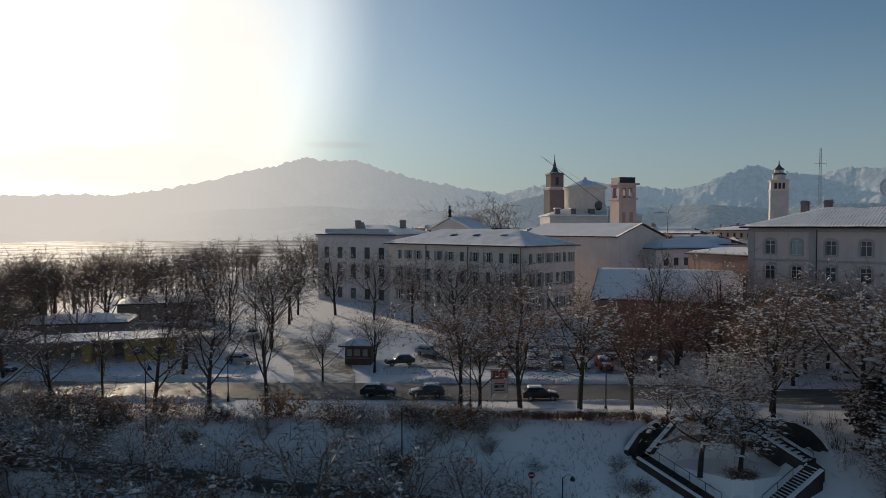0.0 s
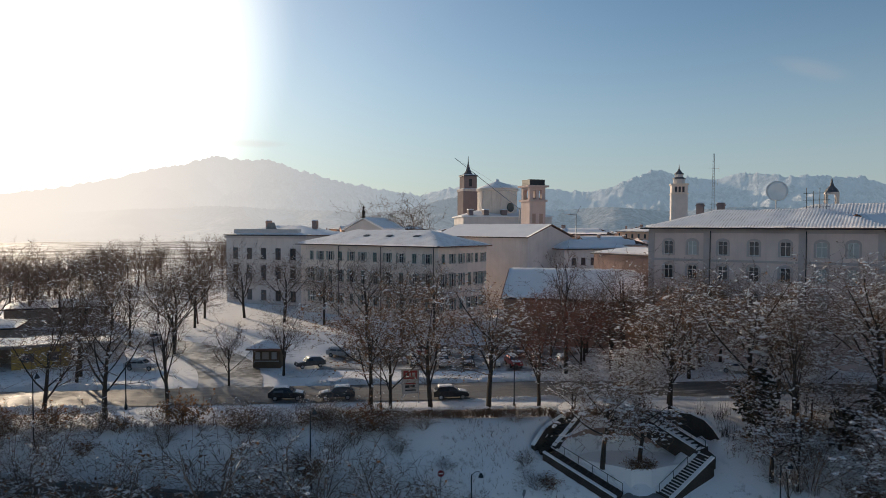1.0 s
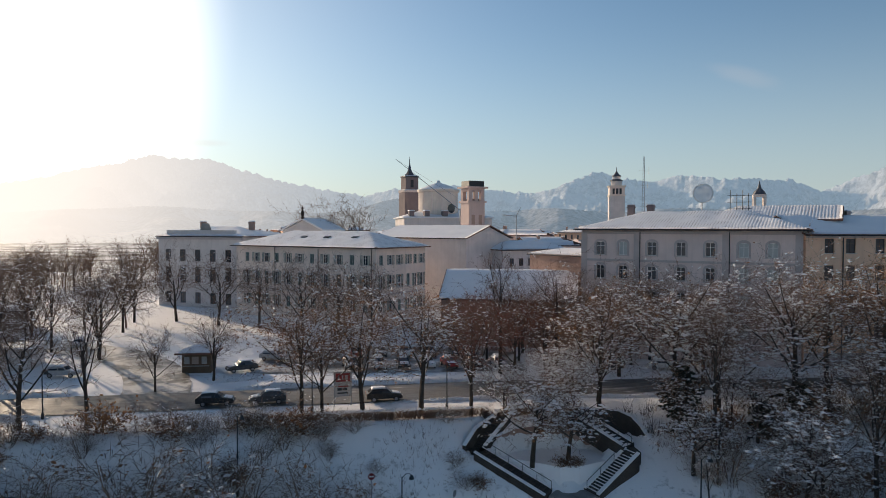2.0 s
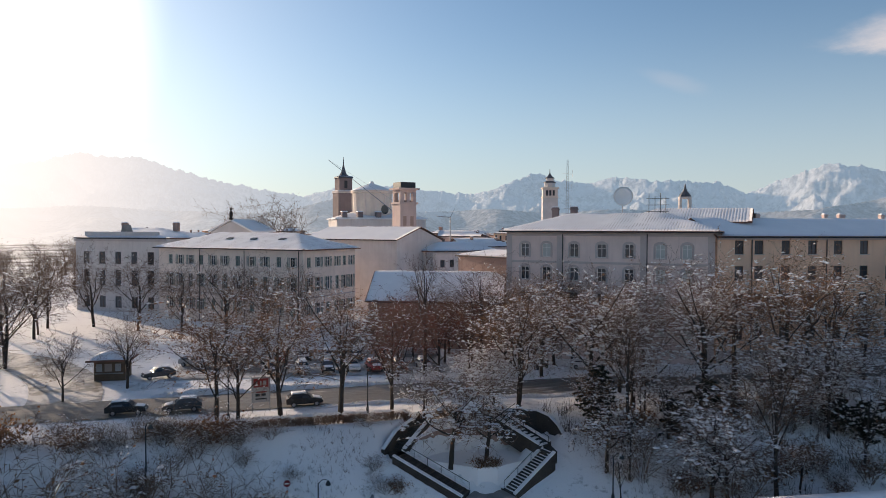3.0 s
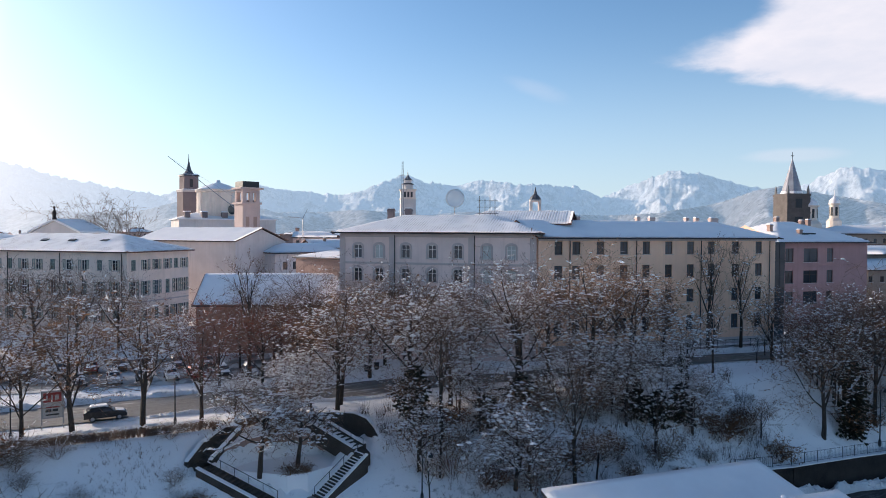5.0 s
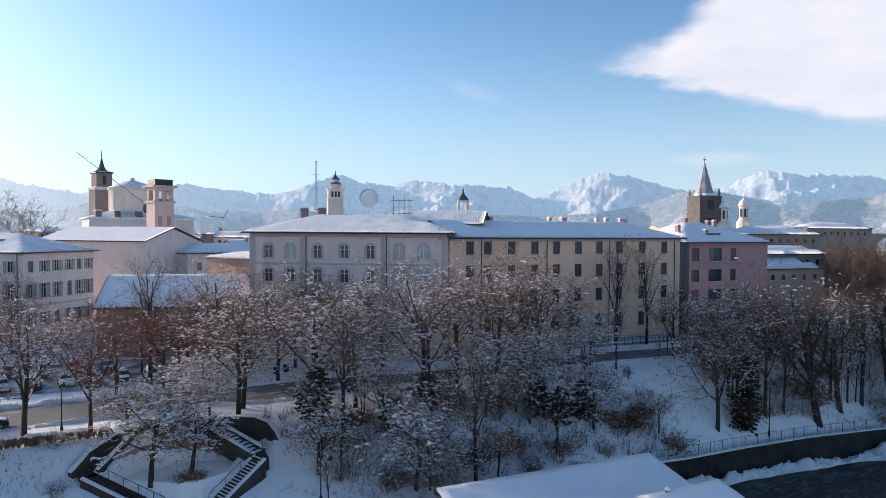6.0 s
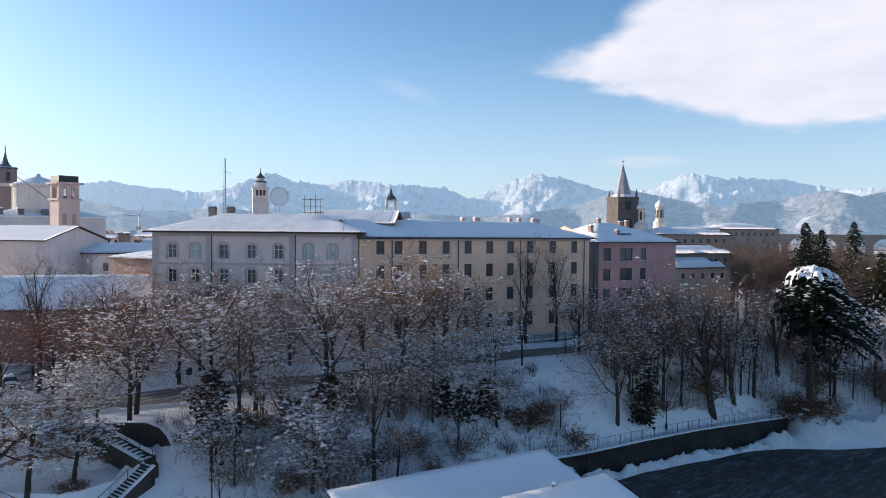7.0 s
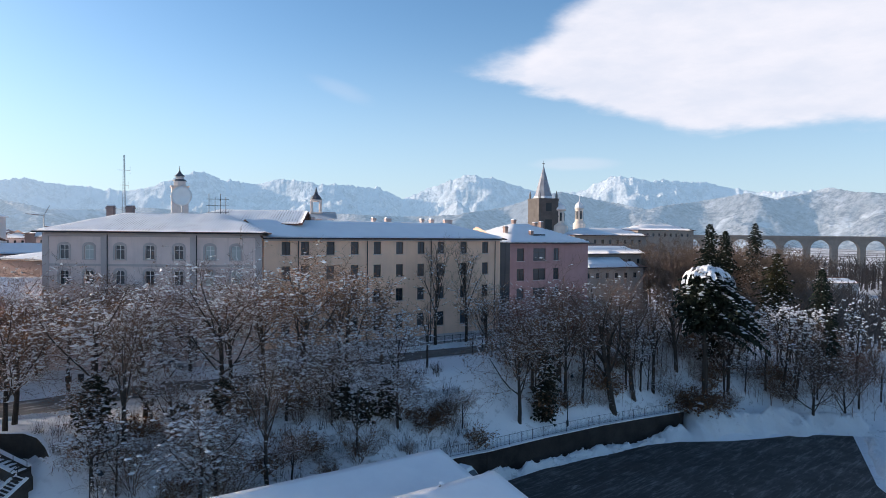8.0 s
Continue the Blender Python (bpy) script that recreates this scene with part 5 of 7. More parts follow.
def scatter(label, builders, places, mat=None, category="woods"):
    """Many small trees past counting, joined: places are (x, y, height)."""
    mb, white = MB(), MB()
    for x, y, h in places:
        trunk, twig, snow_, _ = RND.choice(builders)
        s = h / float(np.quantile([v[2] for v in twig.v[::7]], 0.955))
        a = RND.uniform(0, 6.28)
        m = np.array([[math.cos(a) * s, -math.sin(a) * s, 0], [math.sin(a) * s, math.cos(a) * s, 0], [0, 0, s]])
        at = np.array([x, y, ground(x, y)])
        for src, to in ((trunk, mb), (twig, mb), (snow_, white)):
            if src.v:
                to.add((np.array(src.v) @ m.T + at).tolist(), src.f)
    ob = thing("saplings" if builders is POLES else "wood", label, category, kind="stuff")
    tagged(part("branches", mb, mat or M_TWIG, ob), kind="stuff")
    if white.v:
        tagged(part("snow", white, M_TREESNOW, ob), kind="stuff")


def plant_to(key, x, y, top):
    """The same, by the height that its crown reaches."""
    return plant(key, x, y, max(3.0, top - ground(x, y)))


# the street's own trees
for x, y, h, k in [(-25.4, 73.9, 12.0, "lite"), (-19.0, 73.2, 11.5, "thin"), (-9.3, 92.0, 9.5, "lite"), (-15.5, 87.6, 7.5, "lite"), (1.8, 73.0, 13.0, "brown"), (4.0, 73.2, 10.2, "lite"), (8.3, 72.4, 12.8, "brown"),
                   (14.4, 71.5, 13.6, "brown"), (20.0, 72.0, 12.0, "rust"), (28.6, 90.0, 16.0, "thin"), (29.5, 86.5, 9.5, "rust"), (38.0, 93.4, 15.0, "lite"), (34.0, 69.9, 13.2, "broad"), (57.9, 82.3, 11.0, "broad"),
                   (48.1, 90.2, 12.5, "brown"), (24.5, 88.5, 10.0, "rust"), (43.5, 84.5, 11.5, "broad"), (35.5, 73.4, 12.7, "brown"), (41.6, 67.0, 14.5, "broad"), (53.2, 63.4, 15.0, "broad"), (63.0, 62.6, 15.5, "brown"),
                   (92.3, 70.6, 15.9, "thin"), (98.1, 69.6, 15.5, "thin"), (56.0, 66.6, 14.5, "broad"), (75.5, 63.0, 11.0, "thin"), (48.0, 72.0, 12.7, "broad"), (60.5, 67.2, 14.0, "broad"), (69.2, 62.4, 13.0, "brown"),
                   (80.0, 59.0, 9.0, "thin"), (72.5, 68.5, 12.5, "thin"), (46.0, 66.0, 12.0, "snowy")]:
    plant(k, x, y, h)
# the stair garden's two trees and its neighbours
for x, y, h, k in [(28.2, 68.6, 6.5, "snowy"), (23.0, 69.4, 6.0, "snowy"), (31.0, 69.5, 7.0, "snowy"), (38.5, 58.5, 6.0, "weeping"), (42.0, 60.5, 13.5, "thin")]:
    plant(k, x, y, h)
plant("weeping", 24.1, 63.4, 7.4, z=-3.0)
plant("weeping", 27.6, 62.9, 6.4, z=-3.0)
for x, y, h, k in [(39.5, 62.5, 7.5, "brown"), (46.5, 60.0, 7.5, "broad"),
                   (29.0, 98.5, 10.0, "rust"), (33.5, 97.0, 9.5, "brown"), (38.0, 97.5, 10.0, "rust"), (42.5, 95.0, 9.5, "brown"), (35.5, 91.5, 9.0, "rust")]:
    plant(k, x, y, h)
# the square and the rows beyond
for i in range(17):
    plant(RND.choice(("lite", "lite", "thin")), RND.uniform(-80, -20), RND.uniform(88, 140), RND.uniform(10, 14))
for i in range(9):
    plant(RND.choice(("lite", "thin")), -76 + i * 5.6, 73.4 + RND.uniform(-0.6, 0.6), RND.uniform(9, 12.5))
for x, y, h in ((-31, 146, 12), (-23, 146, 14), (-14, 138, 13), (-6, 134, 12), (2, 124, 13), (8, 119, 13), (14, 121, 12), (44, 99, 12), (52, 92, 12), (36, 103, 11), (-52, 150, 13), (-60, 160, 13)):
    plant("lite", x, y, h)
spots = []
while len(spots) < 150:
    a, d = radians(RND.uniform(-40, -7.5)), RND.uniform(120, 330)
    x, y = math.sin(a) * d, math.cos(a) * d
    if y > 104 and noise.noise(Vector((x * 0.03, y * 0.03, 8))) > -0.25 and not (x > -58 and y > 140 and d < 215) and math.hypot(x + 45, y - 122) > 16:
        spots.append((x, y, RND.uniform(9, 15)))
scatter("rows of bare trees about the square and the fields", FAR, spots)
# trees and scrub on the bank in front of the grey and ochre blocks
for x, y, h, k in [(52.1, 51.2, 13.2, "thin"), (46.0, 52.6, 8.8, "snowy"), (47.3, 52.0, 7.0, "snowy"), (73.3, 57.0, 9.0, "snowy"), (58.2, 58.0, 9.5, "snowy"), (62.5, 55.5, 9.0, "thin"), (66.0, 57.6, 8.5, "snowy"), (70.0, 53.0, 7.5, "snowy")]:
    plant(k, x, y, h)
for i in range(9):
    x = RND.uniform(38, 79)
    ye, yf = lerp(x, EDGE_X, EDGE_Y), lerp(x, FOOT_X, FOOT_Y)
    plant(RND.choice(("snowy", "frost", "frost", "broad", "brown")), x, yf + (ye - yf) * RND.uniform(0.1, 0.98), RND.uniform(4.0, 6.5))
for i in range(44):
    x = RND.uniform(38, 81)
    ye, yf = lerp(x, EDGE_X, EDGE_Y), lerp(x, FOOT_X, FOOT_Y)
    plant(RND.choice(("rustshrub", "shrub", "shrub")), x, yf + (ye - yf) * RND.uniform(0.02, 1.0), RND.uniform(1.0, 2.6))
spots = []
for i in range(10):
    x = RND.uniform(37, 79)
    ye, yf = lerp(x, EDGE_X, EDGE_Y), lerp(x, FOOT_X, FOOT_Y)
    spots.append((x, yf + (ye - yf) * RND.uniform(0.05, 1.0), RND.uniform(4, 9)))
scatter("thicket of thin dark saplings on the snowy bank", POLES, spots, M_BARK)
# low dark brush between the trees
rough = random.Random(33)
low_brush, low_snow = MB(), MB()
for i in range(180):
    x = rough.uniform(36, 80)
    ye, yf = lerp(x, EDGE_X, EDGE_Y), lerp(x, FOOT_X, FOOT_Y)
    y, tall = yf + (ye + 2 - yf) * (1 - rough.random() ** 1.6), rough.uniform(0.8, 2.6)
    g = ground(x, y) - 0.1
    for _ in range(26):
        a, lean = rough.uniform(0, 6.28), rough.uniform(0.1, 0.9)
        foot = Vector((x + rough.uniform(-.5, .5), y + rough.uniform(-.5, .5), g))
        tip = foot + Vector((math.cos(a) * lean * tall * 0.7, math.sin(a) * lean * tall * 0.7, tall * rough.uniform(0.5, 1)))
        w_ = Vector((math.sin(a), -math.cos(a), 0)) * 0.018
        low_brush.add([foot - w_, foot + w_, tip], [(0, 1, 2)])
        if rough.random() < 0.16:
            low_snow.blob(foot.lerp(tip, rough.uniform(0.5, 0.95)), rough.uniform(0.05, 0.13), 0.5, rough)
brushwood = thing("brushwood", "dark leafless brushwood flecked with snow on the bank", "undergrowth", kind="stuff")
tagged(part("stems", low_brush, M_DARKTWIG, brushwood), kind="stuff")
tagged(part("snow", low_snow, M_TREESNOW, brushwood), kind="stuff")
# scrub on the bank below the street
for i in range(162):
    x = RND.uniform(-72, 5) if i < 150 else RND.uniform(3, 20)
    ye, yf = lerp(x, EDGE_X, EDGE_Y), lerp(x, FOOT_X, FOOT_Y)
    y = yf - 3 + (ye - yf + 3) * RND.random()
    if abs(y - ramp_at(x)[0]) < 2.4:
        continue
    plant(RND.choice(("shrub", "shrub", "shrub", "rustshrub", "frost")), x, y, RND.uniform(1.2, 3.4) if i < 150 else RND.uniform(0.8, 1.8))
for x, y, h in ((-3.5, 61.0, 6.5), (2.5, 60.0, 6.0), (-12, 61.5, 6.5), (-20, 62, 6.0), (-8, 60, 5.5), (-28, 63.6, 6), (-36, 64, 6.5), (-45, 66, 6), (-40, 62, 5), (7, 58.5, 5), (-15, 59.5, 5.5), (-24, 60.5, 6), (-32, 61.5, 5.5), (-5, 58.2, 5.0), (-52, 65, 6), (-58, 66, 6)):
    plant("frost", x, y, h)
# bushes along the top of the bank
for i in range(34):
    x = -66 + i * 2.05
    plant("shrub" if i % 3 else "rustshrub", x, lerp(x, EDGE_X, EDGE_Y) + RND.uniform(-0.9, 0.7), RND.uniform(1.1, 2.6))
# the wood on the hill
for x, y, top, k in ((91.3, 50.4, 10.5, "broad"), (86.2, 48.2, 9.0, "brown"), (95, 47.6, 12, "thin"), (102.4, 44.6, 14.5, "knotty"), (98.3, 47, 9, "thin"), (112, 44, 11.5, "thin"), (104.5, 47, 12.5, "thin"), (107.5, 44.5, 12, "knotty"),
                     (96.5, 50, 11, "rust"), (90.5, 53.5, 10, "rust"), (119, 44, 12.5, "knotty"), (124, 38, 9, "lite"), (131, 35, 6, "thin"), (128, 27, 3, "lite"), (133, 24, 2, "lite"), (136, 29, 4, "thin"), (139, 24, 2, "rust"), (143, 22, 1, "lite"), (146, 29, 4, "lite"), (150, 25, 2, "lite"), (134, 32, 5, "lite"), (141, 34, 6, "thin"), (149, 33, 5, "lite")):
    plant_to(k, x, y, top)
for i in range(34):
    x = RND.uniform(90, 160)
    ye, yf = lerp(x, EDGE_X, EDGE_Y), lerp(x, FOOT_X, FOOT_Y)
    y = yf + 3.5 + RND.random() ** 0.8 * (ye + 10 - yf)
    plant_to(RND.choice(("broad", "thin", "thin", "brown", "lite") if x < 112 else ("thin", "lite", "rust", "thin")), x, y, RND.uniform(6, 13) - lerp(x, [112, 128], [0, 7]))
for i in range(66):
    x = RND.uniform(91, 156)
    ye, yf = lerp(x, EDGE_X, EDGE_Y), lerp(x, FOOT_X, FOOT_Y)
    plant(RND.choice(("shrub", "shrub", "shrub", "rustshrub")), x, yf + 1.5 + RND.random() * (ye - yf), RND.uniform(1.5, 3.2))
spots = []
for i in range(100):
    x = RND.uniform(90, 158)
    ye, yf = lerp(x, EDGE_X, EDGE_Y), lerp(x, FOOT_X, FOOT_Y)
    y = yf + 3 + RND.random() * (ye + 6 - yf)
    spots.append((x, y, max(4, RND.uniform(3, 9) - ground(x, y))))
scatter("thicket of thin dark saplings in the wood", POLES, spots, M_BARK)
spots = []
for i in range(60):
    x, y = RND.uniform(160, 270), RND.uniform(10, 80)
    spots.append((x, y, max(5, 20 - (x - 20) * 0.04 + lerp(y / x, [0.12, 0.42], [-14, -3]) + RND.uniform(-2, 2) - ground(x, y))))
for i in range(64):
    f = RND.random()
    x, y = 190 + RND.uniform(0, 46), 106 - 52 * f + RND.uniform(-5, 5)
    spots.append((x, y, RND.uniform(14.5, 19.0) - 3.0 * f - ground(x, y)))
scatter("brown bare wood at the edge of the town", FAR, spots, M_PALEWOOD)
spots = []
for x, y, h in ((14, 214, 20), (9, 216, 19), (5, 212, 17), (19, 218, 18)):
    spots.append((x, y, h + 7))
scatter("bare crowns rising behind the roofs", FAR, spots, M_PALEWOOD)
spare = [row for rows in KINDS.values() for row in rows if not row[2]]
for row in spare:
    row[0].matrix_basis = pose(-60 - 3 * spare.index(row), 118, ground(-60, 118))

# evergreens


def bough_of_needles(green, white, rnd, base, d, length, sag, fat, snow, lump):
    """One bough: drooping sprays of needles hanging from it on both sides, with snow lying in lumps along its top."""
    s = Vector((-d.y, d.x, 0))
    steps = max(2, int(length / 0.42))
    for i in range(steps):
        q = (i + rnd.uniform(0.3, 1.0)) / steps
        c = base + d * length * q + Vector((0, 0, 0.12 * length * q - sag * length * q * q))
        r = fat * (0.45 + 0.75 * (1 - abs(q - 0.5) * 1.4)) * min(1.0, 0.4 + length * 0.35)
        for sg in (-1, 1):
            e = c + s * sg * r * rnd.uniform(0.6, 1.1) + d * rnd.uniform(0.0, 0.4) + Vector((0, 0, -r * rnd.uniform(0.1, 0.75)))
            w = d * rnd.uniform(0.14, 0.26)
            green.add([c - w, c + w, e + w * 0.3, e + Vector((0, 0, -0.22)) - w * 0.5], [(0, 1, 2), (0, 2, 3)])
        e = c + d * rnd.uniform(0.2, 0.5) + Vector((0, 0, -rnd.uniform(0.3, 0.9) * fat))
        green.add([c - s * 0.16, c + s * 0.16, e], [(0, 1, 2)])
        if rnd.random() < snow * (0.3 + 0.7 * q):
            white.blob(c + Vector((0, 0, 0.10)) + s * rnd.uniform(-.2, .2) * fat, lump * rnd.uniform(0.6, 1.3), 0.4, rnd)


def conifer(seed, h, wide, label, x, y, snow=0.5, bare=0.12, z=None, column=False, mat=None, fat=0.5, dense=10):
    """A spruce or, as a ragged column, a cedar. h: the height that its tip reaches."""
    rnd = random.Random(seed)
    h -= ground(x, y)
    ob = thing("conifer", label, "conifer", pose(x, y, ground(x, y) if z is None else z), group="evergreens")
    part("trunk", MB().tube([(0, 0, -0.4), (0.1, 0, h * 0.5), (0, 0.05, h)], [h * 0.017, h * 0.011, 0.03], 7, False), M_BARK, ob)
    green, white = MB(), MB()
    count = int(h * dense)
    for t in range(count):
        f = bare + (1 - bare) * (t + rnd.random()) / count
        up, a0 = 1 - f, (t * 2.4) % 6.283
        reach = wide * (min(1.0, 2.4 * up) ** 0.7 * (0.7 + 0.95 * noise.noise(Vector((f * h * 0.5, seed * 3.7, a0 * 0.8)))) if column else up ** 0.85 * (0.85 + 0.5 * noise.noise(Vector((f * h * 0.6, seed, a0))))) + 0.25
        a = t * 2.4 + rnd.uniform(-.3, .3)
        bough_of_needles(green, white, rnd, Vector((0, 0, h * f)), Vector((math.cos(a), math.sin(a), 0)), reach * rnd.uniform(0.7, 1.15), 0.42 if not column else 0.3, fat, snow, 0.2 if not column else 0.3)
    tagged(part("crown", green, mat or M_NEEDLE, ob), kind="stuff")
    tagged(part("snow", white, M_TREESNOW, ob, "snow on the boughs"), kind="stuff")
    return ob


conifer(1, 23.6, 4.2, "tall dark spruce dusted with snow", 197.6, 63.8, 0.30, 0.2, column=True)
conifer(2, 23.0, 4.6, "tall dark cedar dusted with snow", 174.5, 65, 0.12, 0.25, column=True)
conifer(3, 21.5, 4.4, "tall dark spruce dusted with snow", 185, 66, 0.14, 0.25, column=True)
conifer(4, 16.8, 4.8, "broad evergreen with yellowish needles and snow", 165, 46.4, 0.20, 0.2, column=True, mat=M_OLIVE)
conifer(5, 14.4, 5.6, "narrow dark spruce among bare trees", 155.2, 34.8, 0.06, 0.12)
conifer(6, 5.0, 1.5, "slim ivy-clad trunk on the slope", 90.2, 47.2, 0.06, 0.02, column=True, mat=M_IVY, fat=0.3, dense=22)
conifer(10, 6.0, 2.2, "dark ivy-clad tree among bare trees on the bank", 40.2, 63.4, 0.22, 0.05, column=True, mat=M_IVY, fat=0.3, dense=22)
conifer(11, 2.6, 2.6, "rounded dark evergreen bush on the bank", 47.7, 60.6, 0.12, 0.02, column=True, mat=M_IVY, fat=0.3, dense=22)
conifer(12, 3.2, 1.4, "dark ivy-clad trunk on the bank", 64.4, 56.0, 0.15, 0.02, column=True, mat=M_IVY, fat=0.3, dense=22)
conifer(13, 2.6, 1.3, "dark ivy-clad trunk on the bank", 66.2, 54.6, 0.15, 0.02, column=True, mat=M_IVY, fat=0.3, dense=22)
conifer(14, 3.0, 1.3, "dark ivy-clad trunk on the bank", 69.2, 54.2, 0.15, 0.02, column=True, mat=M_IVY, fat=0.3, dense=22)
conifer(15, 4.0, 2.0, "dark ivy-clad tree among bare trees on the bank", 53.0, 62.2, 0.15, 0.02, column=True, mat=M_IVY, fat=0.3, dense=22)
conifer(7, 2.6, 2.4, "small dark evergreen beside the ramp", -44.5, 61.5, 0.06, 0.05)
conifer(8, 8.5, 4.0, "dark evergreen in the wood", 126.5, 41.5, 0.12, 0.2)
conifer(9, 6.5, 3.8, "dark evergreen in the wood", 141, 29, 0.1, 0.15)


def pine(x, y, h, seed=31):
    """A broad old cedar: forked trunk, boughs in drooping tiers, a thick white cap on its crown."""
    rnd = random.Random(seed)
    z = ground(x, y)
    ob = thing("pine", "broad dark pine with a domed crown loaded with snow", "pine", pose(x, y, z), group="evergreens")
    trunk, green, white = MB(), MB(), MB()
    trunk.tube([(0, 0, -0.4), (0.15, 0, h * 0.3), (-0.1, 0.2, h * 0.55), (0.1, 0, h * 0.95)], [0.46, 0.36, 0.28, 0.1], 8, False)
    trunk.tube([(0.7, 0.5, -0.4), (0.9, 0.6, h * 0.35), (1.8, 0.8, h * 0.68)], [0.28, 0.22, 0.1], 7, False)
    low = 0.55
    for k in range(116):
        f = low + (1 - low) * (k + rnd.random()) / 116
        a = k * 2.4 + rnd.uniform(-0.3, 0.3)
        lee = max(0.0, math.cos(a + 0.80))
        up = (1 - f) / (1 - low)
        reach = (2.1 + 2.8 * min(1.0, up * 4.0) ** 0.6) * (1 + 1.05 * lee * up) * (1.0 if up < 0.75 else 0.7 + 0.3 * lee) * rnd.uniform(0.75, 1.1)
        d = Vector((math.cos(a), math.sin(a), 0))
        base = Vector((0.05, 0.05, h * f + 0.3))
        bough_of_needles(green, white, rnd, base, d, reach, 0.32 + 0.2 * lee, 0.95, 0.16 + 0.6 * (up < 0.35) + 0.7 * lee * (up < 0.85) * (k % 3 != 1), 0.40)
        trunk.tube([base, base + d * reach * 0.5 + Vector((0, 0, 0.02)), base + d * reach * 0.9 + Vector((0, 0, -0.2 * reach))], [0.09, 0.06, 0.02], 4, False)
    for k in range(420):
        # needles filling the inside of the crown
        f = rnd.uniform(low + 0.04, 0.95)
        a, r = rnd.uniform(0, 6.28), 4.0 * math.sqrt(rnd.random()) * min(1.0, (1 - f) * 4 + 0.3)
        p = Vector((r * math.cos(a), r * math.sin(a), h * f))
        d = Vector((rnd.uniform(-1, 1), rnd.uniform(-1, 1), rnd.uniform(-0.8, 0.2))).normalized() * rnd.uniform(0.5, 1.1)
        s = d.orthogonal().normalized() * 0.3
        green.add([p - s, p + s, p + d], [(0, 1, 2)])
    part("trunk", trunk, M_BARK, ob)
    tagged(part("crown", green, M_NEEDLE, ob), kind="stuff")
    tagged(part("snow", white, M_TREESNOW, ob, "snow on the boughs"), kind="stuff")
    # the cap: one lumpy sheet with a torn edge
    rings, sides, cap = 22, 84, MB()
    vs = []
    for i in range(rings + 1):
        for j in range(sides):
            a = 2 * math.pi * j / sides
            edge = 4.0 * (1 + 0.35 * noise.noise(Vector((math.cos(a) * 1.6, math.sin(a) * 1.6, 4))) + 0.14 * noise.noise(Vector((math.cos(a) * 6, math.sin(a) * 6, 9))))
            r = edge * i / rings
            px, py = r * math.cos(a), r * math.sin(a)
            lump = 0.34 * noise.noise(Vector((px * 0.8, py * 0.8, 1))) + 0.20 * noise.noise(Vector((px * 2.1, py * 2.1, 6))) + 0.10 * noise.noise(Vector((px * 5.0, py * 5.0, 2)))
            vs.append((px + 0.1, py, h + 0.55 + 1.7 * lump - 0.13 * r * r - (0.5 if i == rings else 0)))
    fs = [(i * sides + j, i * sides + (j + 1) % sides, (i + 1) * sides + (j + 1) % sides, (i + 1) * sides + j) for i in range(rings) for j in range(sides)
          if i < 3 or noise.noise(Vector((vs[i * sides + j][0] * 1.0, vs[i * sides + j][1] * 1.0, 14))) + 0.7 * noise.noise(Vector((vs[i * sides + j][0] * 2.6, vs[i * sides + j][1] * 2.6, 4))) > 0.12 - 0.028 * (rings - i)]
    part("snow_cap", cap.add(vs, [tuple(reversed(q)) for q in fs]), M_PINESNOW, ob, "thick white snow on the crown", smooth=True)


pine(118.0, 38.9, 15.1 - ground(118.0, 38.9))
for x, y in ((114.6, 39.0), (116.2, 38.4), (117.4, 37.6), (115.8, 39.6)):
    plant("rustshrub", x, y, 3.2)

# shrubs beyond the car park
for i in range(16):
    x = RND.uniform(100, 132)
    plant(RND.choice(("shrub", "snowy", "shrub")), x, lerp(x, [96, 131], [0, 18.5]) - RND.uniform(0.5, 5), RND.uniform(1.5, 3.4))

# dry grass and bramble stalks standing out of the snow on the bank
rnd = random.Random(15)
for half, (xa, xb) in enumerate(((-75, 22), (36, 150))):
    grass = MB()
    for i in range(9000):
        x = rnd.uniform(xa, xb)
        ye, yf = lerp(x, EDGE_X, EDGE_Y), lerp(x, FOOT_X, FOOT_Y)
        y = yf + (ye + 1 - yf) * rnd.random()
        if noise.noise(Vector((x * 0.13, y * 0.2, 2))) < -0.05 + 0.25 * rnd.random() or (77 < x < 89 and rnd.random() < 0.85):
            continue
        g = ground(x, y) - 0.05
        h = rnd.uniform(0.25, 0.9)
        for _ in range(3):
            tip = (x + rnd.uniform(-.35, .35), y + rnd.uniform(-.35, .35), g + h * rnd.uniform(.6, 1))
            a_ = rnd.uniform(0, 3.14)
            grass.add([(x - .014 * math.cos(a_), y - .014 * math.sin(a_), g), (x + .014 * math.cos(a_), y + .014 * math.sin(a_), g), tip], [(0, 1, 2)])
    solo("dry_grass", grass, M_BUSH, "dry stalks and brambles poking through the snow", "grass", kind="stuff")

# far woods on the plain and in the valley: small bare trees that nobody could count
rnd = random.Random(8)


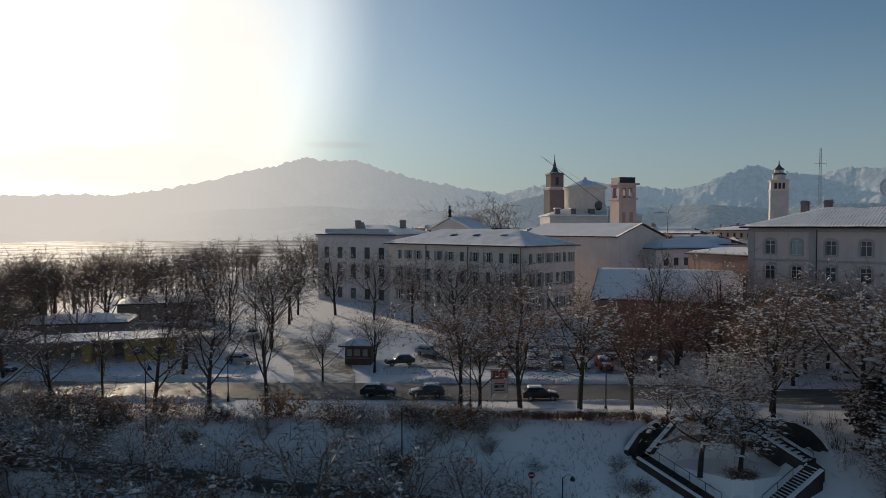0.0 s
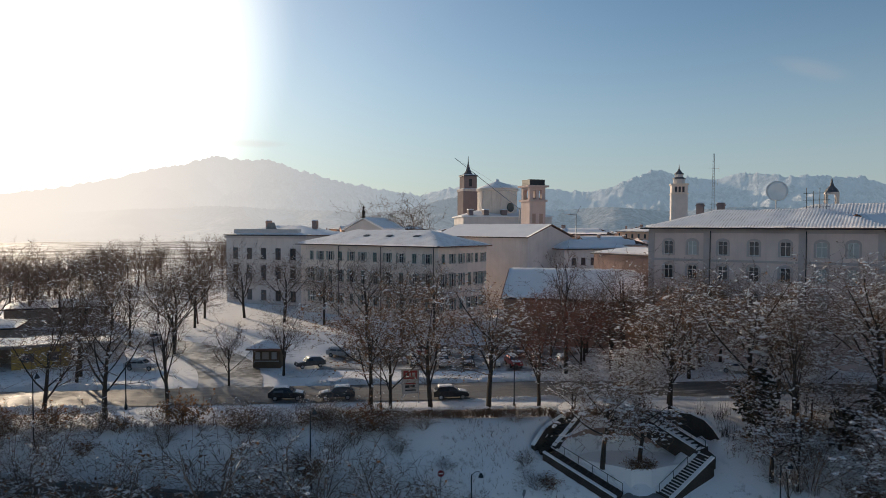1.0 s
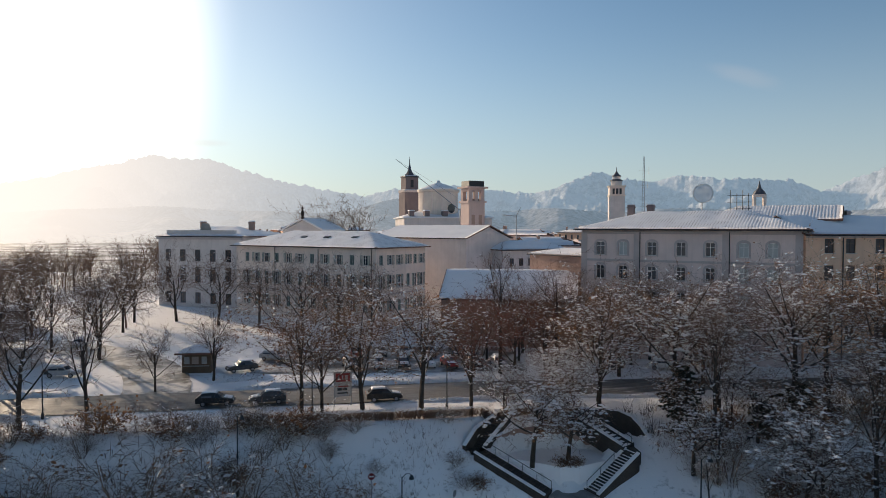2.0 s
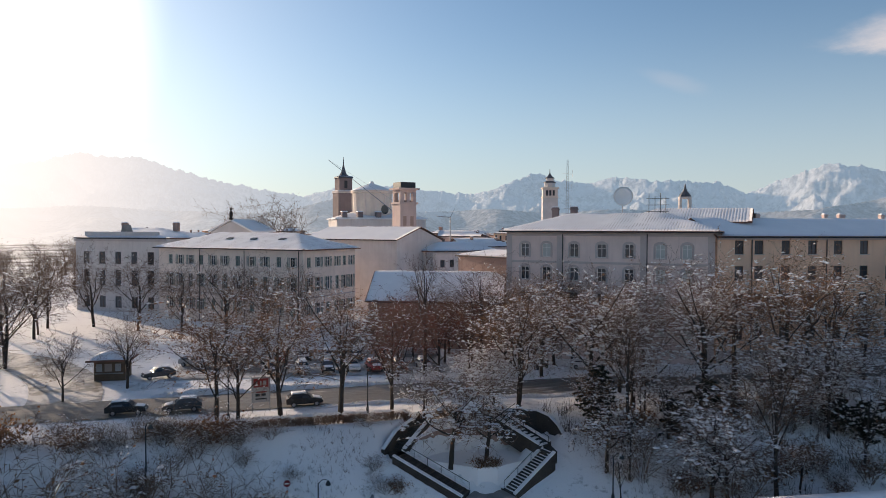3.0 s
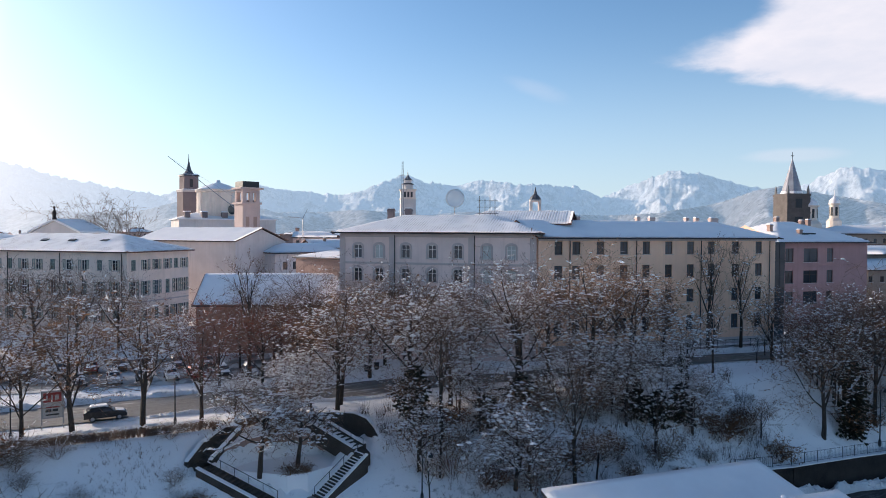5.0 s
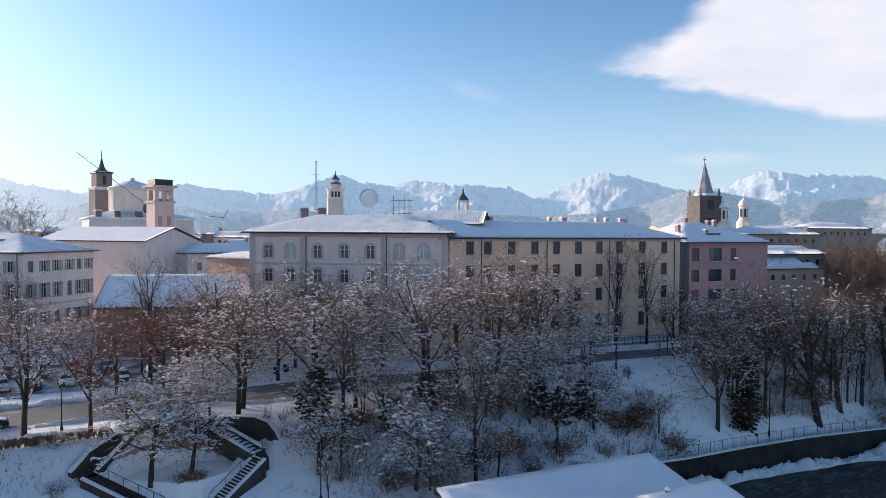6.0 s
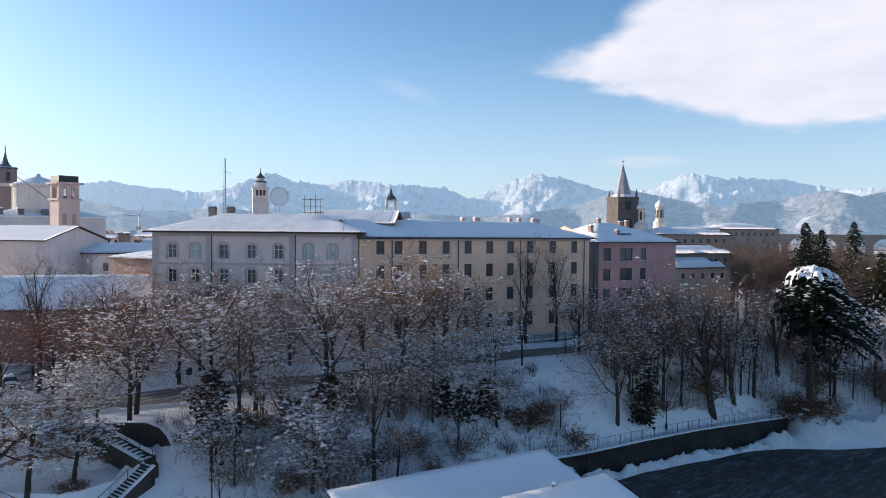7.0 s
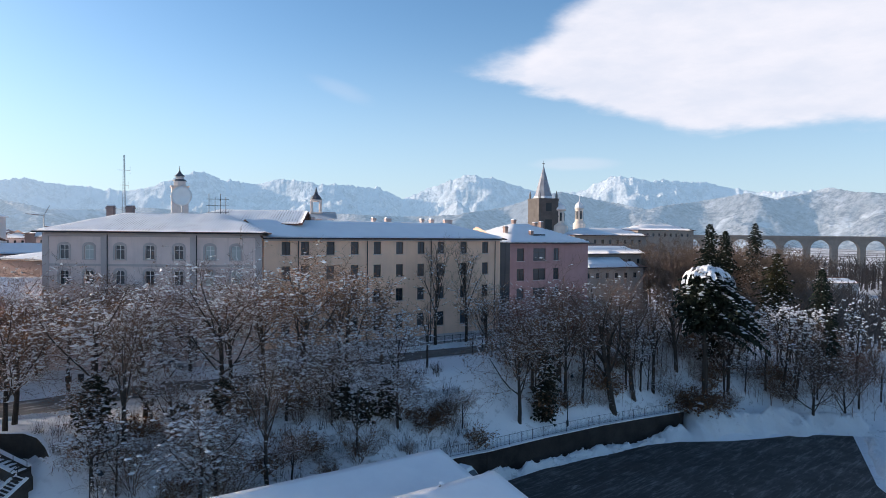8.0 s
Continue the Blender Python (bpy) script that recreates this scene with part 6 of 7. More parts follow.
def brush(mb, x, y, h, boughs, thick, white=None):
    """One small bare tree of thin slivers: a stem, its boughs and their twigs."""
    g = ground(x, y)
    foot, top = Vector((x, y, g - 0.3)), Vector((x + rnd.uniform(-.06, .06) * h, y + rnd.uniform(-.06, .06) * h, g + h * 0.9))
    wide = Vector((0.7, -0.7, 0)) * thick
    mb.add([foot - wide * 2, foot + wide * 2, top], [(0, 1, 2)])
    for k in range(boughs):
        f = 0.2 + 0.75 * (k + rnd.random()) / boughs
        a = k * 2.4 + rnd.uniform(-.5, .5)
        long = h * rnd.uniform(0.22, 0.4) * (1.15 - 0.75 * abs(f - 0.45))
        b = foot.lerp(top, f)
        d = Vector((math.cos(a), math.sin(a), rnd.uniform(0.5, 1.5))).normalized()
        e = b + d * long
        mb.add([b - wide, b + wide, e], [(0, 1, 2)])
        for _ in range(4):
            c = b.lerp(e, rnd.uniform(0.3, 1.0))
            t = c + (d + Vector((rnd.uniform(-1, 1), rnd.uniform(-1, 1), rnd.uniform(-.6, .9)))).normalized() * long * rnd.uniform(0.35, 0.6)
            mb.add([c - wide * 0.6, c + wide * 0.6, t], [(0, 1, 2)])
        if white is not None and rnd.random() < 0.35:
            c, t = b.lerp(e, 0.3), b.lerp(e, 0.9)
            up = Vector((0, 0, thick))
            s = Vector((-d.y, d.x, 0)) * thick * 1.6
            white.add([c + up, t + up, c.lerp(t, 0.5) + s, c.lerp(t, 0.5) - s], [(0, 1, 2), (1, 0, 3)])


woods = MB()
for i in range(1500):
    a, d = radians(rnd.uniform(-50, 88)), rnd.uniform(300, 1500) if i % 2 else rnd.uniform(190, 600)
    x, y = math.sin(a) * d, math.cos(a) * d
    if -60 < x < 200 and y < 330 and not (x > 150 and y < 60):
        continue
    brush(woods, x, y, rnd.uniform(6, 11), 7, 0.05 + d * 0.00009)
for i in range(900):
    # the wooded valley before the viaduct
    x = rnd.uniform(160, 640)
    y = x * rnd.uniform(0.08, 0.42) + rnd.uniform(-8, 8)
    if math.hypot(x - 482, y - 130) < 26 or noise.noise(Vector((x * 0.013, y * 0.02, 5))) > 0.30:
        continue
    brush(woods, x, y, rnd.uniform(8, 14), 13, 0.08 + x * 0.0004)
for i in range(420):
    # trees standing before the viaduct
    f, back = rnd.random(), rnd.uniform(15, 190)
    x, y = 655 + 200 * f - back * 0.87, 322 - 349 * f - back * 0.4
    brush(woods, x, y, rnd.uniform(11, 20), 13, 0.3)
solo("woods", woods, M_GREYWOOD, "scattered bare woods on the snowy plain", "woods", kind="stuff")
under, load = MB(), MB()
for i in range(320):
    x = rnd.uniform(90, 165) if i % 3 else rnd.uniform(118, 165)
    ye, yf = lerp(x, EDGE_X, EDGE_Y), lerp(x, FOOT_X, FOOT_Y)
    y = yf + 1.0 + (ye + 4 - yf) * rnd.random()
    brush(under, x, y, rnd.uniform(2.5, 6.5), 11, 0.017, load)
undergrowth = thing("undergrowth", "snowy undergrowth of young bare stems in the wood", "undergrowth", kind="stuff")
tagged(part("stems", under, M_TWIG, undergrowth), kind="stuff")
tagged(part("snow", load, M_TREESNOW, undergrowth), kind="stuff")

# ---- the clipped hedge ----
rnd = random.Random(21)
for s in range(6):
    hedge = thing("hedge", "clipped leafless hedge with snow on top", "hedge", group="hedge along the street")
    stems, top = MB(), MB()
    for i in range(260):
        x = -4 + s * 6.1 + rnd.uniform(0, 5.9)
        y = lerp(x, EDGE_X, EDGE_Y) + 0.9 + rnd.uniform(-0.32, 0.32)
        g = ground(x, y)
        p = Vector((x, y, g - 0.1))
        for _ in range(4):
            d = Vector((rnd.uniform(-.5, .5), rnd.uniform(-.5, .5), rnd.uniform(0.7, 1.15)))
            stems.tube([p + Vector((0, 0, rnd.uniform(0, .4))), p + d], [0.014, 0.008], 3, False)
        if rnd.random() < 0.6:
            top.blob((x, y, g + 1.0 + rnd.uniform(-.1, .12)), rnd.uniform(0.08, 0.2), 0.5, rnd)
    tagged(part("brush", stems, M_BUSH, hedge), kind="stuff")
    tagged(part("snow", top, M_TREESNOW, hedge), kind="stuff")

# ---- the double stair on the bank ----


def flight(stair, p0, p1, width, n, left_wall, right_wall, rail_side, snowy=True):
    """Steps from p0 up to p1, with snow on the treads, side walls and a hand-rail."""
    a, b = Vector(p0), Vector(p1)
    m = along(a, b)
    L, rise = math.hypot(b.x - a.x, b.y - a.y), b.z - a.z
    for i in range(n):
        x0, x1, zt = L * i / n, L * (i + 1) / n, a.z + rise * (i + 1) / n
        step = part("step", MB().box(x0, x1 + 0.06, -width / 2, width / 2, zt - 0.9, zt), M_STAIRSTONE, stair, m=m)
        if snowy:
            part("snow", MB().box(x0 + 0.14, x1, -width / 2 + 0.02 + 0.25 * (i % 3 == 1), width / 2 - 0.02 - 0.2 * (i % 4 == 2), zt + 0.003, zt + 0.06), M_SNOW, step)
    for s, h in ((1, left_wall), (-1, right_wall)):
        if h is None:
            continue
        y0, y1 = (width / 2, width / 2 + 0.35) if s > 0 else (-width / 2 - 0.35, -width / 2)
        vs = [(0, y0, a.z - 1.6), (L, y0, b.z - 1.6), (L, y1, b.z - 1.6), (0, y1, a.z - 1.6), (0, y0, a.z + h), (L, y0, b.z + h), (L, y1, b.z + h), (0, y1, a.z + h)]
        fs = [(0, 3, 2, 1), (4, 5, 6, 7), (0, 1, 5, 4), (1, 2, 6, 5), (2, 3, 7, 6), (3, 0, 4, 7)]
        w_ = part("side_wall", MB().add(vs, fs), M_STAIRSTONE, stair, m=m)
        vs = [(x, y + (0.05 if y == y1 else -0.05), z + (0.1 if k > 3 else 0)) for k, (x, y, z) in enumerate([(0, y0, a.z + h), (L, y0, b.z + h), (L, y1, b.z + h), (0, y1, a.z + h)] * 2)]
        part("coping_snow", MB().add(vs, fs), M_SNOW, w_)
    if rail_side:
        y = rail_side * (width / 2 - 0.12)
        rail = part("rail", MB().tube([(0, y, a.z + 0.95), (L, y, b.z + 0.95)], [0.03, 0.03], 6), M_DARKMETAL, stair, m=m)
        k = int(L / 1.8) + 1
        for i in range(k + 1):
            x, z = L * i / k, a.z + rise * i / k
            part("post", MB().tube([(x, y, z - 0.1), (x, y, z + 0.97)], [0.03, 0.03], 6), M_DARKMETAL, rail)


stair = thing("outdoor_stair", "double stone stair up the bank, dark steps edged with snow", "stair")
for f, (wide, n, left_wall, right_wall, rail_side, snowy) in zip(FLIGHTS, ((1.5, 17, 0.12, 0.12, 1, True), (1.3, 11, 0.30, 0.35, -1, True), (1.6, 16, 0.12, 0.12, -1, False), (1.4, 12, 0.3, 0.3, 0, False))):
    flight(stair, f[:3], f[3:], wide, n, left_wall, right_wall, rail_side, snowy)
part("landing", MB().prism([(33.0, 61.0), (34.4, 61.0), (34.6, 62.9), (33.0, 62.9)], -3.6, -1.9), M_STAIRSTONE, stair)
part("landing", MB().prism([(18.4, 65.2), (19.9, 65.2), (20.0, 66.8), (18.4, 66.6)], -3.8, -2.2), M_STAIRSTONE, stair)
part("landing", MB().prism([(24.6, 60.2), (25.6, 59.2), (29.2, 59.0), (28.9, 60.8), (25.8, 61.4)], -6.4, -5.12), M_STONE, stair)
part("bed", MB().prism([(21.2, 65.8), (26.2, 61.5), (28.2, 61.3), (32.8, 62.8), (32.3, 65.4), (29.8, 66.8), (27, 67.4), (23.4, 67.1)], -5.6, -2.95), M_SNOW, stair, "snowy planted bed")


def curved_wall(name, label, pts, mat):
    """A retaining wall with an uneven top, from (x, y, low, high)."""
    ob = thing(name, label, "wall")
    mb, cap = MB(), MB()
    q = [(Vector((x, y, 0)), lo, hi) for x, y, lo, hi in pts]
    for (a, l0, h0), (b, l1, h1) in zip(q, q[1:]):
        d = (b - a).normalized()
        n = Vector((-d.y, d.x, 0)) * 0.4
        fs = [(0, 3, 2, 1), (4, 5, 6, 7), (0, 1, 5, 4), (1, 2, 6, 5), (2, 3, 7, 6), (3, 0, 4, 7)]
        for m_, la, lb, ha, hb in ((mb, l0, l1, h0, h1), (cap, h0, h1, h0 + 0.12, h1 + 0.12)):
            z = lambda v, k: (v.x, v.y, k)
            m_.add([z(a, la), z(b, lb), z(b + n, lb), z(a + n, la), z(a, ha), z(b, hb), z(b + n, hb), z(a + n, ha)], fs)
    part("stonework", mb, mat, ob)
    part("snow", cap, M_SNOW, ob)
    return ob


curved_wall("retaining_wall", "brown curved retaining wall behind the stair garden", [(21.4, 66.6, -4, -1.3), (23.6, 67.3, -4, -0.8), (26.8, 67.6, -4, -0.6), (29.8, 67.0, -4, -0.7), (32.3, 65.6, -4, -1.3)], M_BRICK)
curved_wall("retaining_wall", "dark curved retaining wall beside the stair", [(29.2, 69.8, -3, 0.4), (30.9, 69.4, -3, 0.45), (33.2, 68.6, -3, 0.5), (35.0, 67.4, -3, 0.45), (35.9, 66.2, -3, 0.1), (36.3, 65.0, -3.5, -0.6), (36.4, 63.8, -3.5, -1.3), (36.3, 62.6, -3.5, -2.0)], M_STAIRSTONE)
curved_wall("retaining_wall", "dark low wall at the turn of the stair", [(17.9, 65.6, -3.5, -1.7), (19.6, 67.6, -3, -0.6), (22.0, 69.2, -2.5, 0.2)], M_STAIRSTONE)
for x, y in ((26.6, 61.7), (27.3, 61.5), (27.9, 61.6)):
    plant("rustshrub", x, y, 0.9, z=-3.0)

# ---- street furniture ----


def lamp_post(x, y, h, label, arm=0.9, double=False, turn=0):
    ob = thing("street_lamp", label, "street lamp", pose(x, y, ground(x, y), 0, 0, turn), group="street lamps")
    part("pole", MB().tube([(0, 0, -0.2), (0, 0, 1.0), (0, 0, h)], [0.09, 0.07, 0.05], 8), M_DARKMETAL, ob)
    part("base", MB().lathe([(0.16, -0.1), (0.16, 0.5), (0.10, 0.7)], 8), M_DARKMETAL, ob)
    for s in ((-1, 1) if double else (1,)):
        part("arm", MB().tube([(0, 0, h - 0.1), (s * arm * 0.4, 0, h + 0.25), (s * arm * 0.8, 0, h + 0.25), (s * arm, 0, h + 0.02)], [0.035, 0.03, 0.03, 0.03], 6), M_DARKMETAL, ob)
        part("shade", MB().lathe([(0.07, 0.1), (0.2, -0.12), (0.26, -0.3), (0.18, -0.32)][::-1], 10), M_DARKMETAL, ob, m=pose(s * arm, 0, h + 0.02))
    return ob


lamp_post(93.3, 45.9, 6.5, "slim dark lamp post behind the fence")
lamp_post(106.0, 66.5, 6.0, "dark lamp post with curved arm near the ochre block")
lamp_post(-4.0, 66.0, 7.5, "slim dark lamp post on the bank", 0.4)
lamp_post(-30.4, 69.5, 7.0, "slim dark lamp post on the bank", 0.4)
lamp_post(-24.5, 77.5, 5.0, "dark lamp post at the kerb", 0.4)
lamp_post(-37.5, 93, 7.5, "dark lamp post beside the yellow pavilion", 0.5)
lamp_post(11.0, 62.2, 4.0, "low lamp post with a curved arm by the ramp", 0.9)
lamp_post(17.6, 73.4, 4.8, "plain dark post at the street's edge", 0.2)
lamp_post(37.5, 55.6, 4.2, "low lamp post with a curved arm by the ramp", 0.9)
lamp_post(3.0, 74.6, 6.0, "dark lamp post at the kerb", 0.4)


def board(x, y, turn):
    ob = thing("advert_board", "roadside advert board with a red and white poster", "sign", pose(x, y, ground(x, y), 0, 0, turn))
    for s in (-1, 1):
        part("post", MB().tube([(s * 0.95, 0, -0.2), (s * 0.95, 0, 3.9)], [0.06, 0.06], 6), M_METAL, ob)
    p = part("panel", MB().box(-0.92, 0.92, -0.06, 0.06, 1.1, 3.85), M_METAL, ob)
    part("poster", MB().box(-0.84, 0.84, -0.075, -0.063, 1.2, 3.75), M_POSTER, p, "white poster")
    part("red_field", MB().box(-0.80, 0.80, -0.090, -0.079, 2.75, 3.70), M_RED, p, "red field with pale numerals")
    for i, (a, b, z0, z1, mt) in enumerate([(-0.55, -0.40, 2.95, 3.45, M_POSTER), (-0.1, 0.05, 2.95, 3.45, M_POSTER), (0.22, 0.55, 2.95, 3.45, M_POSTER), (-0.55, 0.6, 2.15, 2.3, M_RED), (-0.6, -0.1, 1.75, 2.05, M_DARKMETAL), (0.0, 0.5, 1.8, 2.05, M_DARKMETAL), (-0.6, 0.6, 1.4, 1.55, M_DARKMETAL)]):
        part("bar", MB().box(a, b, -0.100, -0.093, z0, z1), mt, p)
    part("snow", MB().box(-0.95, 0.95, -0.1, 0.1, 3.87, 3.97), M_SNOW, ob)


board(6.4, 77.0, 4)


def road_sign(x, y, h, label, disc_mat, turn=0, bar=True):
    ob = thing("road_sign", label, "road sign", pose(x, y, ground(x, y), 0, 0, turn))
    part("post", MB().tube([(0, 0, -0.3), (0, 0, h + 0.25)], [0.035, 0.035], 6), M_METAL, ob)
    d = part("disc", MB().lathe([(0.32, 0), (0.32, 0.03)], 20), disc_mat, ob, m=pose(0, -0.06, h, 90, 0, 0))
    if bar:
        part("bar", MB().box(-0.22, 0.22, -0.06, 0.06, 0.033, 0.037), M_WHITE, d)


road_sign(8.3, 63.6, 2.3, "red no-entry sign on a grey post", M_RED)
road_sign(15.8, 61.6, 1.5, "small grey sign seen edge-on in the snow", M_METAL, 50, False)
for x in (4.6, 6.9):
    gp = thing("gate_pillar", "stone pillar capped with snow", "pillar", pose(x, 62.4, ground(x, 62.4) + 0.2), group="pillars by the ramp")
    part("shaft", MB().prism(rect(-0.4, 0.4, -0.4, 0.4), -0.9, 1.0, 0.95), M_STONE, gp)
    part("snow_cap", MB().prism(rect(-0.45, 0.45, -0.45, 0.45), 1.0, 1.35, 0.6), M_SNOW, gp)

# fence in front of the ochre block, garden wall
yard = thing("fence", "dark railing in front of the ochre block", "fence", along((70, 74.6), (108, 68.4)))
for i in range(26):
    part("post", MB().tube([(i * 1.54, 0, 1.0), (i * 1.54, 0, 3.9)], [0.04, 0.04], 5), M_DARKMETAL, yard)
for z in (2.9, 3.8):
    part("rail", MB().tube([(0, 0, z), (38.5, 0, z)], [0.03, 0.03], 5), M_DARKMETAL, yard)
mb = MB()
for i in range(250):
    mb.tube([(i * 0.154, 0, 2.6), (i * 0.154, 0, 3.8)], [0.012, 0.012], 3, False)
tagged(part("infill", mb, M_DARKMETAL, yard), kind="stuff")
curved_wall("garden_wall", "low dark wall under the railing", [(70, 74.7, 0.5, 2.5), (108, 68.5, 1.5, 3.1)], M_GREYTRIM)

# kiosk and yellow pavilion on the square
kiosk = thing("kiosk", "small brown wooden kiosk with a snowy hipped roof", "kiosk", pose(-12, 99, ground(-12, 99), 0, 0, -6))
part("body", MB().box(-1.9, 1.9, -1.6, 1.6, -0.2, 2.6), M_KIOSK, kiosk)
part("counter", MB().box(-1.7, 1.7, -1.85, -1.6, 0.9, 1.0), M_METAL, kiosk)
for a, b, mt in ((-1.6, -0.9, M_POSTER), (-0.6, 0.3, M_DULL), (0.7, 1.4, M_POSTER)):
    part("poster", MB().box(a, b, -1.64, -1.61, 1.2, 2.2), mt, kiosk)
part("roof", hip(-2.7, 2.7, -2.4, 2.4, 2.75, 0.9, 2.2, 2.2), M_TILE, kiosk)
part("roof_snow", snow_sheet(-2.7, 2.7, -2.4, 2.4, 2.75, 0.9, 2.2, 2.2, 5, step=0.35), M_SNOW, kiosk, smooth=True)
shed = thing("pavilion", "low yellow pavilion with a wide flat snowy roof", "pavilion", along((-55, 96.6), (-39.5, 101.5)))
part("wall", MB().box(9.0, 15.8, 0, 6, -0.3, 3.3), M_YELLOWPAINT, shed)
part("wall", MB().box(3.4, 4.6, 0.2, 6, -0.3, 3.3), M_YELLOWPAINT, shed)
part("back_wall", MB().box(-3.0, 9.0, 5.6, 6.0, -0.3, 3.3), M_DULL, shed)
for x in (10.2, 13.2):
    part("pane", MB().box(x, x + 1.5, -0.04, -0.005, 1.2, 2.4), M_GLASS, shed)
part("roof", MB().box(-3.6, 16.4, -0.9, 6.6, 3.3, 3.6), M_DULL, shed)
part("roof_snow", snow_sheet(-3.6, 16.4, -0.9, 6.6, 3.6, 0.1, 3, 3, 6, thick=0.35), M_SNOW, shed, smooth=True)
for (a, b, deep, top) in (((-78, 96), (-62, 99.5), 7, 3.2), ((-70, 112), (-54, 116), 8, 3.6), ((-92, 108), (-77, 112), 8, 3.8), ((-64, 134), (-48, 139), 9, 4.5), ((-98, 128), (-80, 131), 9, 4.2)):
    house("shed", "low shed under thick snow beside the square", a, b, deep, -0.3, top, 1.0, M_DULL, (), (), over=0.7, seed=61, group="low sheds")
annex = solo("shed", MB().box(-39, -34.5, 103, 108, -0.3, 3.2), M_BEIGE, "plain grey shed behind the pavilion", "shed")
solo("snow_cover", MB().prism(rect(-39.2, -34.3, 102.8, 108.2), 3.2, 3.5, 0.9), M_SNOW, "snow lying on the shed roof", "snow")
for x, y in ((44.6, 88.5), (46.2, 88.9)):
    b = thing("litter_bin", "dark street bin in the snow", "bin", pose(x, y, ground(x, y)), group="bins")
    part("body", MB().lathe([(0.35, 0), (0.4, 1.0), (0.38, 1.05)], 10), M_DARKMETAL, b)
    part("snow_cap", MB().lathe([(0.38, 1.05), (0.3, 1.2), (0.1, 1.25)], 10), M_SNOW, b)

# bus shelter and two marker posts at the street's edge
shelter = thing("bus_shelter", "small grey roadside shelter with a snowy flat roof", "shelter", pose(68.4, 66.4, ground(68.4, 66.4), 0, 0, -19))
part("back_panel", MB().box(-1.5, 1.5, 0.9, 0.98, 0.15, 2.2), M_DULL, shelter)
for x in (-1.5, 1.42):
    part("side_panel", MB().box(x, x + 0.08, -0.1, 0.9, 0.3, 2.2), M_GLASS, shelter)
for x in (-1.46, 0.0, 1.46):
    part("post", MB().tube([(x, -0.5, -0.2), (x, -0.5, 2.3)], [0.04, 0.04], 6), M_METAL, shelter)
part("bench", MB().box(-1.2, 1.2, 0.45, 0.85, 0.42, 0.48), M_WOODDARK, shelter)
part("roof", MB().box(-1.8, 1.8, -0.9, 1.15, 2.3, 2.42), M_METAL, shelter)
part("roof_snow", snow_sheet(-1.8, 1.8, -0.9, 1.15, 2.43, 0.08, 0.6, 0.6, 8, step=0.3), M_SNOW, shelter, smooth=True)
for x, y, mt, lab in ((61.1, 67.8, M_YELLOWPAINT, "thin yellow marker post at the kerb"), (61.7, 67.5, M_WHITE, "thin white marker post at the kerb")):
    post = thing("marker_post", lab, "post", pose(x, y, ground(x, y)), group="marker posts")
    part("shaft", MB().tube([(0, 0, -0.2), (0, 0, 3.0)], [0.06, 0.05], 8), mt, post)
    part("cap", MB().lathe([(0.07, 3.0), (0.07, 3.06), (0.02, 3.1)], 8), M_SNOW, post)

# ---- cars ----


def paint(name, c):
    m = Mat(name, 0.35, 0.2, 0.5)
    dirt = m.noise(2.5, 6, 0.7)
    m.color(m.mix(m.ramp(dirt, 0.5, 0.8), c, scaled(tuple(v + 0.03 for v in c), 1.6)))
    return m.m


